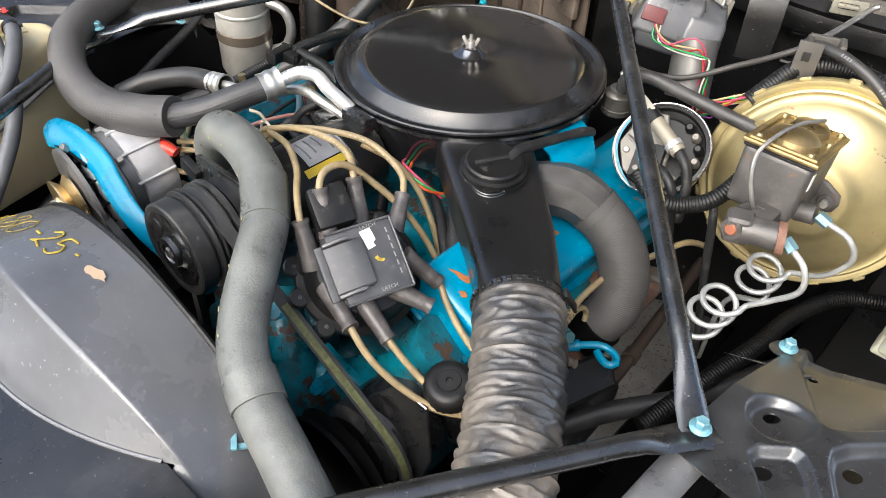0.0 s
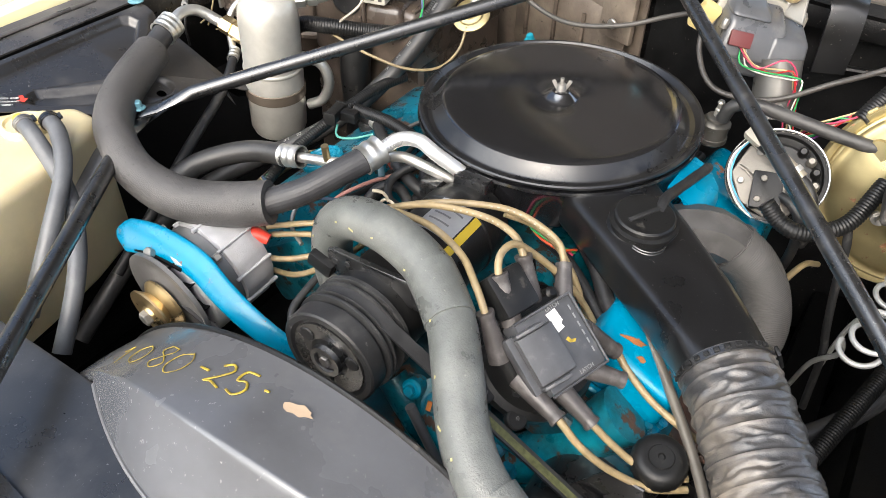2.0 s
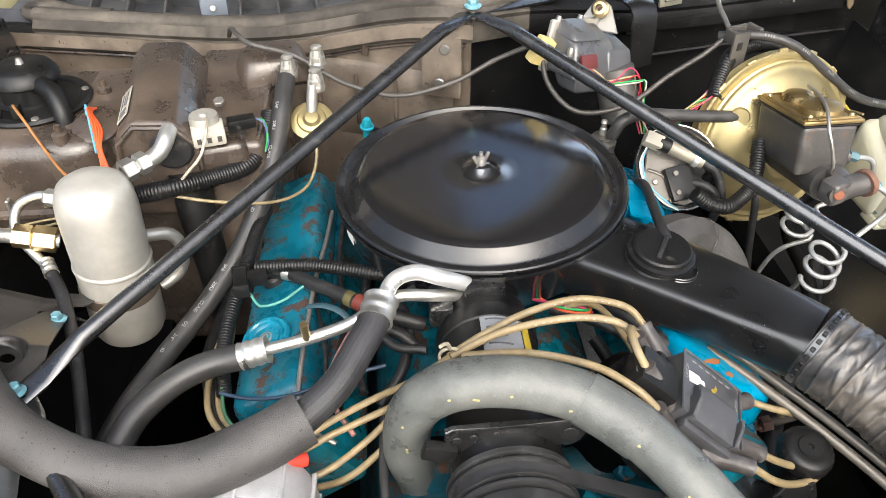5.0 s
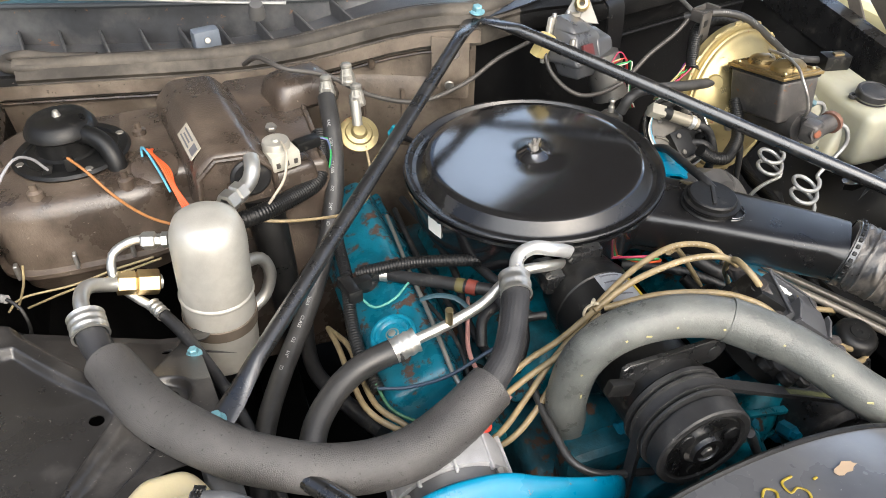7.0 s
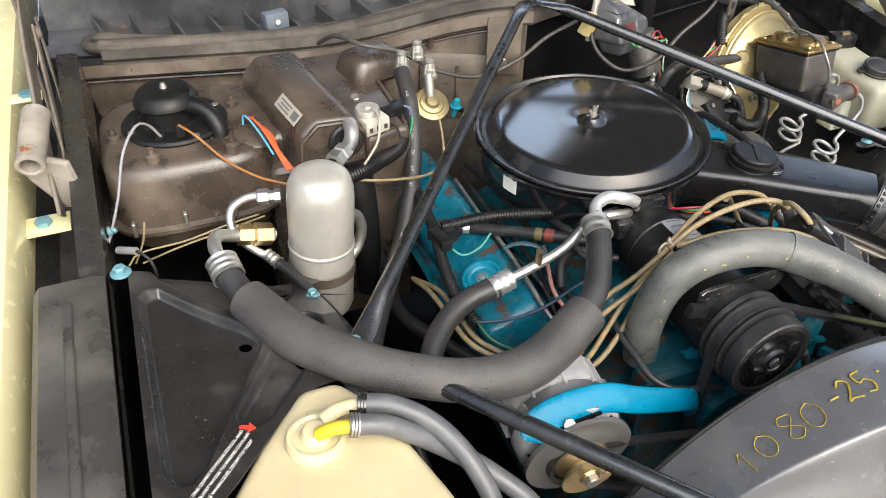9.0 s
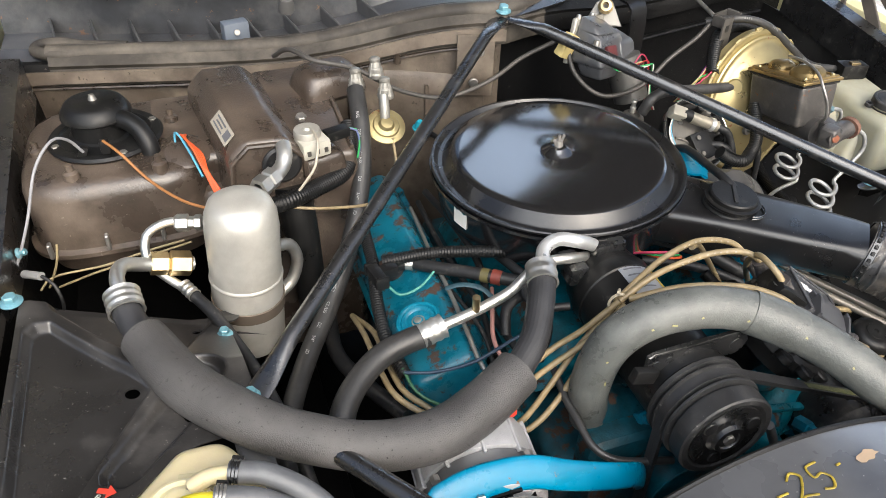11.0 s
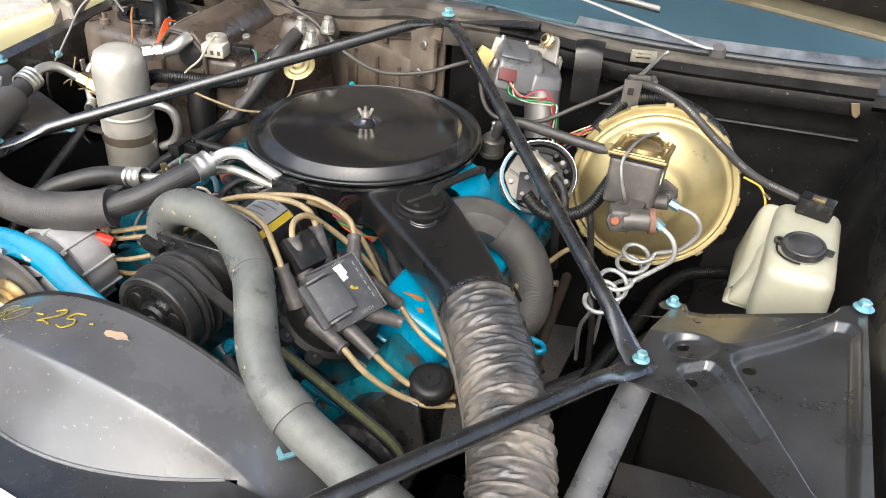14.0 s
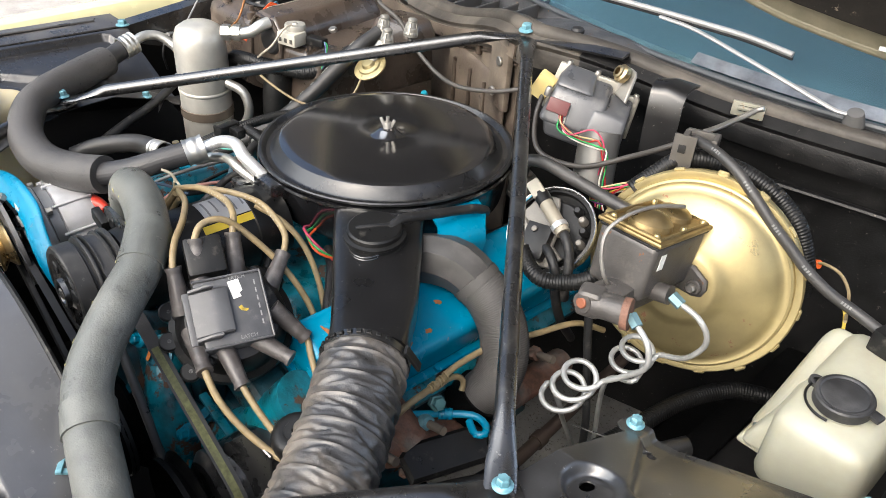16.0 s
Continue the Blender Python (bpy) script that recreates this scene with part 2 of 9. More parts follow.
def tube(pts, r, seg=14, step=0.008, ripple=None, bm=None, flat=1.0, up=None, straight=False):
    """A round rod or hose. r: radius, or function of the share of its length. ripple: (pitch, depth) corrugation."""
    bm = bm or bmesh.new()
    if ripple:
        step = ripple[0] / 4
    path = [Vector(q) for q in pts] if straight else spline(pts, step)
    dist = [0.0]
    for a, b in zip(path, path[1:]):
        dist.append(dist[-1] + (b - a).length)
    total = dist[-1] or 1
    tang = [(path[min(i + 1, len(path) - 1)] - path[max(i - 1, 0)]).normalized() for i in range(len(path))]
    ref = Vector(up) if up else Vector((0, 0, 1))
    if abs(ref.dot(tang[0])) > 0.95:
        ref = Vector((1, 0, 0))
    u = (ref - tang[0] * ref.dot(tang[0])).normalized()
    rings = []
    for i, (q, t) in enumerate(zip(path, tang)):
        u = (u - t * u.dot(t)).normalized()
        v = t.cross(u)
        rad = r(dist[i] / total) if callable(r) else r
        if ripple:
            rad += ripple[1] * (0.5 + 0.5 * math.cos(2 * math.pi * dist[i] / ripple[0]))
        rings.append([bm.verts.new(q + (u * math.sin(2 * math.pi * k / seg) * flat + v * math.cos(2 * math.pi * k / seg)) * rad) for k in range(seg)])
    for a, b in zip(rings, rings[1:]):
        for k in range(seg):
            bm.faces.new((a[k], a[(k + 1) % seg], b[(k + 1) % seg], b[k]))
    bm.faces.new(rings[0])
    bm.faces.new(rings[-1])
    return bm


def axis_frame(at, axis, spin=0.0):
    """A pose at a point whose z is the axis."""
    q = Vector(axis).to_track_quat("Z", "Y")
    return Matrix.Translation(at) @ q.to_matrix().to_4x4() @ Matrix.Rotation(spin, 4, "Z")


def lathe(profile, m=None, n=48, bm=None, arc=None, shape=None):
    """Profile of (radius, height) turned about z, then put at m. arc: (from, to) in degrees."""
    bm = bm or bmesh.new()
    m = m or Matrix()
    full = arc is None
    a0, a1 = (0, 360) if full else arc
    count = n if full else n + 1
    cols = []
    for k in range(count):
        a = radians(a0 + (a1 - a0) * k / n)
        s = shape(a) if shape else 1.0
        cols.append([bm.verts.new(m @ Vector((r * s * math.cos(a), r * s * math.sin(a), z))) for r, z in profile])
    for k in range(n):
        a, b = cols[k], cols[(k + 1) % count]
        for j in range(len(profile) - 1):
            vs = [a[j], b[j], b[j + 1], a[j + 1]]
            bm.faces.new(vs)
    bmesh.ops.remove_doubles(bm, verts=[v for c in cols for v in c], dist=1e-6)
    return bm


def disc(r, h, m, n=24, bevel=0.0015, bm=None):
    """A solid short cylinder with eased edges, its base at m."""
    b = min(bevel, h / 3, r / 3)
    return lathe([(0, 0), (r - b, 0), (r, b), (r, h - b), (r - b, h), (0, h)], m, n, bm)


def box(sx, sy, sz, m, bevel=0.004, seg=2, taper=(1, 1), bm=None):
    """A box centred on m, its top scaled by taper."""
    bm = bm or bmesh.new()
    made = bmesh.ops.create_cube(bm, size=1)["verts"]
    for v in made:
        k = taper if v.co.z > 0 else (1, 1)
        v.co = Vector((v.co.x * sx * k[0], v.co.y * sy * k[1], v.co.z * sz))
    if bevel:
        es = list({e for v in made for e in v.link_edges})
        made = bmesh.ops.bevel(bm, geom=es, offset=bevel, segments=seg, profile=0.6, affect="EDGES")["verts"]
        made = list({v for v in made} | {v for e in es if e.is_valid for v in e.verts})
    bmesh.ops.transform(bm, matrix=m, verts=[v for v in made if v.is_valid])
    return bm


def solid_box(sx, sy, sz, m, bevel=0.004, seg=2, taper=(1, 1)):
    return box(sx, sy, sz, m, bevel, seg, taper)


def join(*bms):
    """Puts several bmeshes of one part together."""
    first = bms[0]
    for other in bms[1:]:
        me = bpy.data.meshes.new("join")
        other.to_mesh(me)
        other.free()
        first.from_mesh(me)
        bpy.data.meshes.remove(me)
    return first


def prism(poly, thick, m, bevel=0.0015):
    """A plate: polygon in the xy of m, thickness along its z."""
    bm = bmesh.new()
    f = bm.faces.new([bm.verts.new((x, y, 0)) for x, y in poly])
    r = bmesh.ops.extrude_face_region(bm, geom=[f])
    for v in r["geom"]:
        if isinstance(v, bmesh.types.BMVert):
            v.co.z += thick
    if bevel:
        bmesh.ops.bevel(bm, geom=[e for e in bm.edges if abs(e.verts[0].co.z - e.verts[1].co.z) < 1e-6], offset=bevel, segments=1, affect="EDGES")
    bmesh.ops.transform(bm, matrix=m, verts=bm.verts)
    return bm


def bolt(at, axis, r=0.009, mat=None, name="bolt", label="teal zinc-plated flange bolt", group="fender bolts"):
    """A flanged hex bolt with its washer."""
    m = axis_frame(at, axis)
    t = thing(name, label, "bolt", m, group)
    part("washer", lathe([(0, 0), (r * 1.55, 0), (r * 1.6, 0.0015), (r * 1.1, 0.004), (0, 0.004)], m, 20), mat or teal_zinc, t)
    part("hex_head", lathe([(0, 0.003), (r, 0.003), (r, 0.0105), (r * 0.8, 0.012), (0, 0.012)], m, 6), mat or teal_zinc, t, angle=20)
    return t


def clamp_ring(path_at, axis, r, width, mat, parent, name="ferrule", grooves=2):
    prof = [(r * 0.9, -width / 2)]
    for k in range(grooves * 6 + 1):
        z = -width / 2 + width * k / (grooves * 6)
        prof.append((r + 0.0007 * math.cos(2 * math.pi * k / 6), z))
    prof.append((r * 0.9, width / 2))
    return part(name, lathe(prof, axis_frame(path_at, axis), 28), mat, parent)


def words(text, size, m, mat, thin=0.0, align="CENTER"):
    """Flat letters in Blender's own font, turned into a mesh at m."""
    c = bpy.data.curves.new("letters", "FONT")
    c.body, c.size, c.align_x, c.align_y, c.extrude = text, size, align, "CENTER", 0.0002
    c.offset = -thin
    o = bpy.data.objects.new("letters", c)
    scene.collection.objects.link(o)
    me = bpy.data.meshes.new_from_object(o.evaluated_get(bpy.context.evaluated_depsgraph_get()))
    bpy.data.objects.remove(o)
    bm = bmesh.new()
    bm.from_mesh(me)
    bmesh.ops.transform(bm, matrix=m, verts=bm.verts)
    return bm


# ---- structure ----
def sheet(rows, thick=0.0):
    """A skin through rows of points; with thickness, a solid panel."""
    bm = bmesh.new()
    g = [[bm.verts.new(p) for p in r] for r in rows]
    for a, b in zip(g, g[1:]):
        for k in range(len(a) - 1):
            bm.faces.new((a[k], a[k + 1], b[k + 1], b[k]))
    if thick:
        bmesh.ops.recalc_face_normals(bm, faces=bm.faces)
        bmesh.ops.solidify(bm, geom=bm.faces[:], thickness=thick)
    return bm


solo("ground", sheet([[(x, y, 0) for x in (-400, -6, 6, 400)] for y in (-400, -6, 6, 400)]), concrete, "worn grey concrete drive under the car", "ground", kind="structure")


def cowl_y(x):
    return 0.315 + 0.34 * abs(x) - 0.09 * x * x - 0.03 * math.exp(-(x / 0.12) ** 2)


def cowl_z(x):
    return 1.022 + 0.09 * math.exp(-(x / 0.25) ** 2) + (0.035 if x > 0 else 0.0) * (1 - math.exp(-(x / 0.25) ** 2))


def glass_y(x):
    """Where the foot of the windscreen runs."""
    return 0.53 - 0.18 * x + (0.34 if x > 0 else 0.1) * x * x


XS = [-0.9 + 1.8 * i / 36 for i in range(37)]
solo("wall_firewall", sheet([[(x, cowl_y(x) + dy, z if z < 0.95 else cowl_z(x) + z - 1.03) for x in XS] for dy, z in
                ((0.02, 0.35), (0.02, 0.75), (0.03, 0.9), (0.03, 0.98), (-0.005, 1.0), (0.0, 1.018), (0.06, 1.02))], 0.004), firewall_dust, "dusty black sheet-metal firewall behind the engine", "firewall", kind="structure")
solo("wall_firewall_left", sheet([[(x, cowl_y(x) + dy, z if z < 0.95 else cowl_z(x) + z - 1.03) for x in XS[1:19]] for dy, z in ((0.0, 0.5), (0.002, 0.9), (0.0, 0.985), (-0.022, 0.992), (-0.02, 1.012))], 0.004), firewall_tan, "dusty brown insulated firewall panel", "firewall", kind="structure")
solo("wall_cowl", sheet([[(x, min(cowl_y(x) + dy, glass_y(x) - 0.012), cowl_z(x) + dz) for x in XS] for dy, dz in ((0.015, -0.015), (0.05, -0.005), (0.08, -0.03), (0.2, -0.03))] + [[(x, glass_y(x) - 0.006, 1.074) for x in XS]], 0.004),
                  material("blue_grey_cowl", (0.045, 0.047, 0.052), 0.38, bump=0.2, coat=0.3, dust=((0.19, 0.185, 0.18), 0.48, 9), chips=((0.22, 0.12, 0.07), 0.12, 40, 0.8)), "dusty blue-grey cowl panel below the windscreen", "cowl", kind="structure")
seal = thing("cowl_seal", "dusty black rubber seal along the cowl", "seal", (0, 0.32, 1.1))
part("bulb", tube([(x, cowl_y(x) + 0.012, cowl_z(x) + 0.004) for x in XS[2:-2]], 0.0155, 12, 0.02), seal_rubber, seal)
for run, mat in ((XS[2:21], seal_rubber), (XS[20:-2], firewall_dust)):
    part("lip", sheet([[(x, cowl_y(x) + dy, cowl_z(x) + dz) for x in run] for dy, dz in ((-0.016, -0.05), (-0.021, -0.03), (-0.016, -0.016), (-0.021, -0.008), (0.0, 0.008))], 0.004), mat, seal)
xe = XS[2]
part("end_curl", tube([(xe + 0.1, cowl_y(xe + 0.1) + 0.012, cowl_z(xe + 0.1) + 0.003), (xe + 0.04, cowl_y(xe + 0.04) + 0.006, cowl_z(xe) + 0.003), (xe + 0.004, cowl_y(xe) + 0.006, cowl_z(xe) + 0.004), (xe - 0.02, cowl_y(xe) + 0.024, cowl_z(xe) + 0.006), (xe - 0.014, cowl_y(xe) + 0.05, cowl_z(xe) + 0.006), (xe + 0.02, cowl_y(xe) + 0.058, cowl_z(xe) + 0.004), (xe + 0.07, cowl_y(xe + 0.07) + 0.05, cowl_z(xe) + 0.001), (xe + 0.14, cowl_y(xe + 0.14) + 0.047, cowl_z(xe) - 0.001)], 0.0115, 14), seal_rubber, seal, angle=70)
for dy, dz, r in ((0.03, 0.002, 0.004), (0.047, -0.001, 0.009)):
    part("rib", tube([(x, cowl_y(x) + dy, cowl_z(x) + dz) for x in XS[3:-2]], r, 10, 0.02), seal_rubber, seal)

# inner wings close the bay at both sides
for s, nm in ((-1, "wall_inner_wing_1"), (1, "wall_inner_wing_2")):
    # the left wing takes the shade-darkened steel, the right its own paint
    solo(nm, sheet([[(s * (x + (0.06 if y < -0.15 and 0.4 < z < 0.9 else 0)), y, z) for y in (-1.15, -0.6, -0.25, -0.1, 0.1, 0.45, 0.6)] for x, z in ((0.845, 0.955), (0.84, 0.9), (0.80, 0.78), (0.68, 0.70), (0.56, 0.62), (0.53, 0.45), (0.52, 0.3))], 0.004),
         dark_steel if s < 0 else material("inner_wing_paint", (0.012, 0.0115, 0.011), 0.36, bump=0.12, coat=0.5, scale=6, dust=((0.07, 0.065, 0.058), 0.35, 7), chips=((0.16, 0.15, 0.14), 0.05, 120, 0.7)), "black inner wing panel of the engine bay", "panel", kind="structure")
    rail = thing("wing_rail_%d" % (1 if s < 0 else 2), "black steel rail along the top of the wing", "rail", (s * 0.88, -0.3, 0.95), kind="structure")
    part("rail_panel", sheet([[(s * x, y, z) for y in (-1.15, -0.7, -0.3, -0.09)] for x, z in ((0.838, 0.93), (0.842, 0.958), (0.86, 0.962), (0.925, 0.962), (0.935, 0.95), (0.935, 0.9))], 0.003), dusty_plate if s < 0 else black_plate, rail)
    part("pressed_bead", tube([(s * 0.89, -0.14, 0.963), (s * 0.889, -0.3, 0.965), (s * 0.885, -0.6, 0.964)], 0.006, 8, 0.03, flat=0.5), dusty_plate if s < 0 else black_plate, rail)
    part("rear_rail", sheet([[(s * x, y, z + (y + 0.05) * 0.14) for y in (-0.09, 0.1, 0.3, 0.5)] for x, z in ((0.835, 0.88), (0.84, 0.962), (0.875, 0.965), (0.88, 0.9))], 0.003), black_satin, rail)
    wing = thing("front_wing_%d" % (1 if s < 0 else 2), "pale yellow painted front wing of the car", "wing", (s * 1.05, -0.3, 0.5), kind="structure")
    part("wing_panel", sheet([[(s * x, y, z + 0.03 * math.sin(y * 1.5)) for y in (-1.3, -0.8, -0.4, 0.0, 0.4, 0.8, 1.0, 1.4)] for x, z in ((0.955, 0.86), (0.955, 0.955), (0.965, 0.972), (0.985, 0.98), (1.06, 0.96), (1.12, 0.85), (1.13, 0.25))], 0.003), body_yellow, wing)
    part("wing_gutter", sheet([[(s * x, y, z) for y in (-1.2, -0.4, 0.6, 1.4)] for x, z in ((0.956, 0.88), (0.93, 0.84), (0.88, 0.84), (0.84, 0.9))], 0.003), black_plate, wing)
    solo("chassis_rail_%d" % (1 if s < 0 else 2), join(solid_box(0.08, 1.9, 0.12, Matrix.Translation((s * 0.46, -0.1, 0.4)), 0.01), solid_box(0.05, 1.6, 0.06, Matrix.Translation((s * 0.56, -0.1, 0.62)), 0.01)), dark_steel, "chassis rail below the engine, coloured near-black for shade", "chassis", kind="structure")
solo("crossmember", solid_box(1.0, 0.16, 0.1, Matrix.Translation((0, -0.42, 0.38)), 0.02, 2), dark_steel, "steel crossmember under the engine, coloured near-black for shade", "chassis", kind="structure")
# sheets added below the bay so that no bright ground shows through
solo("undertray", solid_box(0.8, 1.2, 0.012, Matrix.Translation((-0.32, -0.1, 0.3)), 0.004, 1), dark_steel, "added near-black sheet hiding the ground below the engine", "undertray", kind="structure")
solo("splash_panel", join(solid_box(0.54, 0.98, 0.012, Matrix.Translation((0.35, -0.51, 0.3)), 0.004, 1), solid_box(0.26, 0.56, 0.012, Matrix.Translation((0.48, 0.26, 0.304)), 0.004, 1)), dark_steel, "added near-black sheets hiding the ground below the steering gear", "undertray", kind="structure")
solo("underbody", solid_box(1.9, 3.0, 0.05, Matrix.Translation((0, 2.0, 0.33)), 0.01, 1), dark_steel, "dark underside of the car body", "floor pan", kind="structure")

# bonnet, standing open on its hinges behind the engine
hood_in = material("bonnet_underside", (0.011, 0.0095, 0.008), 0.7, bump=0.3, dust=((0.03, 0.026, 0.021), 0.35, 20), chips=((0.2, 0.17, 0.13), 0.06, 50, 0.8), spec=0.2)
hood_flange = material("dusty_hood_flange", (0.19, 0.17, 0.115), 0.5, bump=0.1, var=0.2, dust=((0.25, 0.22, 0.16), 0.4, 14))
HOOD_UP = radians(66)
hood = thing("hood", "pale yellow hood standing open with a dark padded underside", "hood", (0, 0.35, 1.22), kind="structure")


def hood_pt(x, s, lift=0.0):
    """A point of the open hood: s up from its rear edge, lift towards its outer skin."""
    y, z = cowl_y(x), 1.258 - 0.14 * abs(x) + 0.13 * math.exp(-((x - 0.05) / (0.27 if x < 0.05 else 0.17)) ** 2)
    crown = 0.03 * (1 - (x / 0.88) ** 2) * math.sin(math.pi * min(1, s / 1.3))
    s = s * (1 + (y - 0.3) * 0.7)
    return (x, y - s * math.cos(HOOD_UP) + (lift + crown) * math.sin(HOOD_UP), z + s * math.sin(HOOD_UP) + (lift + crown) * math.cos(HOOD_UP))


HX = [-0.87 + 1.74 * i / 24 for i in range(25)]
part("hood_skin", sheet([[hood_pt(x, s, 0.028) for x in HX] for s in (0.0, 0.1, 0.3, 0.6, 0.9, 1.15, 1.25)], 0.003), body_yellow, hood)
part("hood_inner", sheet([[hood_pt(x * 0.99, s, 0.012 if s < 0.04 else 0.0) for x in HX] for s in (0.002, 0.03, 0.045, 0.3, 0.6, 0.9, 1.15, 1.245)], 0.003), hood_flange, hood, "dusty cream inner frame")
part("insulation_pad", sheet([[hood_pt(x * 0.9, s, -0.01) for x in HX] for s in (0.047, 0.2, 0.45, 0.7, 0.95, 1.13)], 0.008), hood_in, hood, "dark brown insulation pad")
part("hood_edge", tube([hood_pt(x, 0.0, 0.014) for x in HX], 0.008, 10), hood_flange, hood)
for x in (0.28, 0.52):
    part("edge_clip", solid_box(0.03, 0.004, 0.006, Matrix.Translation(hood_pt(x, 0.02, -0.004)), 0.001), white_paper, hood, "small white clip")

# unseen dark block, added behind the car to darken what the lid reflects
solo("house", solid_box(22, 3.0, 9.0, Matrix.Translation((-10.4, 8.0, 4.5)), 0.05, 1), material("dark_blocker_brown", (0.026, 0.022, 0.018), 0.85, bump=0.4, scale=2), "unseen dark block added to darken reflections in the lid", "house", kind="structure")

# unseen reflector block: its pale blue stands in for bright sky on the lid
solo("garage", solid_box(14, 4.0, 8.0, Matrix.Translation((9.0, 9.5, 4.0)), 0.05, 1), material("pale_blue_reflector", (0.52, 0.68, 0.95), 0.8, bump=0.4, scale=2, var=0.06), "unseen pale blue block added to brighten reflections in the lid", "garage", kind="structure")

# windscreen and wipers
glass = bpy.data.materials.new("windscreen_glass")
glass.use_nodes = True
gb = glass.node_tree.nodes["Principled BSDF"]
gb.inputs["Base Color"].default_value = (0.75, 0.9, 0.88, 1)
gb.inputs["Transmission Weight"].default_value, gb.inputs["Roughness"].default_value, gb.inputs["IOR"].default_value = 1.0, 0.02, 1.45
screen = thing("window_1", "tinted windscreen glass of the car", "windscreen", (0, 0.75, 1.08), kind="structure")
pane = part("pane", sheet([[(x, glass_y(x) + 0.72 * k, 1.075 + 0.52 * k) for x in [-0.9 + 0.05 * i for i in range(37)]] for k in (0, 0.5, 1)], 0.005), glass, screen)
pane.visible_shadow = False
part("dust_strip", sheet([[(x, glass_y(x) + 0.72 * k - 0.003, 1.0785 + 0.52 * k) for x in [0.2 + 0.0583 * i for i in range(13)]] for k in (0.002, 0.016, 0.03)], 0.001), material("settled_glass_dust", (0.1, 0.112, 0.13), 0.5, bump=0.3, var=0.6, scale=24, dust=((0.2, 0.2, 0.2), 0.3, 10)), screen, "pale dust settled on the glass edge")
part("window_frame", tube([(x, glass_y(x) - 0.015, 1.075) for x in [-0.9 + 0.05 * i for i in range(37)]], 0.006, 8), plain("window_trim", (0.05, 0.055, 0.06), 0.5), screen)
wiper_metal = material("brushed_wiper_metal", (0.34, 0.335, 0.325), 0.5, 0.3, var=0.1, bump=0.1)
for pts, bl, base in (([(0.498, 0.486, 1.094), (0.476, 0.475, 1.093), (0.395, 0.48, 1.107), (0.306, 0.49, 1.121), (0.2, 0.495, 1.139), (0.13, 0.49, 1.144)], [(0.366, 0.52, 1.14), (0.286, 0.52, 1.146), (0.202, 0.515, 1.147), (0.104, 0.51, 1.147), (-0.06, 0.5, 1.145)], (0.5, 0.492, 1.072)),
                      ([(-0.30, 0.52, 1.09), (-0.42, 0.54, 1.1), (-0.58, 0.57, 1.115), (-0.7, 0.6, 1.12)], [(-0.38, 0.535, 1.115), (-0.55, 0.565, 1.13), (-0.75, 0.61, 1.135)], (-0.36, 0.5, 1.08))):
    wp = thing("windscreen_wiper", "satin metal windscreen wiper arm with blade", "wiper", base, "wipers")
    part("arm", tube(pts, 0.0052, 8, 0.02, flat=0.6), wiper_metal, wp)
    part("blade", tube(bl, 0.0052, 8, 0.02), wiper_metal, wp)
    part("blade_rubber", tube([(x, y + 0.004, z - 0.008) for x, y, z in bl], 0.003, 6, 0.02), rubber, wp)
    part("pivot", lathe([(0, 0.03), (0.012, 0.028), (0.016, 0.01), (0.016, 0)], axis_frame(base, (0, -0.4, 1)), 20), plain("cowl_rib_paint", (0.09, 0.088, 0.086), 0.6), wp)
for k in range(9):
    x = -0.80 + 0.075 * k
    solo("cowl_rib", solid_box(0.005, 0.17, 0.036, Matrix.Translation((x, cowl_y(x) + 0.145, cowl_z(x) - 0.014)) @ Matrix.Rotation(0.15, 4, "Z"), 0.002, 1), plain("cowl_rib_paint", (0.09, 0.088, 0.086), 0.6), "grey sheet-metal rib in the cowl grille", "rib", "cowl ribs")
pn = thing("washer_nozzle", "grey plastic washer nozzle block in the cowl", "nozzle", (-0.46, 0.52, 1.03))
part("block", solid_box(0.05, 0.03, 0.04, Matrix.Translation((-0.46, 0.51, 1.045)) @ Matrix.Rotation(0.2, 4, "Z"), 0.006), plain("nozzle_grey", (0.12, 0.14, 0.17), 0.5), pn)
part("screw", disc(0.006, 0.003, axis_frame((-0.458, 0.493, 1.048), (0, -1, 0.3)), 12), steel, pn)
kn = thing("rubber_buffer", "black rubber hood buffer on a stud", "buffer", (0.068, 0.34, 1.1))
part("knob", lathe([(0.006, -0.02), (0.006, 0.0), (0.011, 0.002), (0.012, 0.008), (0.009, 0.012), (0, 0.013)], Matrix.Translation((0.068, 0.34, 1.12)), 20), rubber, kn)
# dashboard coloured teal so that the glass above it looks teal
solo("dashboard", sheet([[(-0.9 + 0.06 * i, glass_y(-0.9 + 0.06 * i) + dy, z) for i in range(31)] for dy, z in ((0.02, 1.05), (0.03, 1.072), (0.2, 1.12), (0.42, 1.13), (0.47, 1.1), (0.48, 0.8))], 0.01), material("teal_dash_tone", (0.05, 0.092, 0.12), 0.5, bump=0.1, var=0.15, scale=6), "teal dashboard that gives the windscreen its colour", "dashboard")


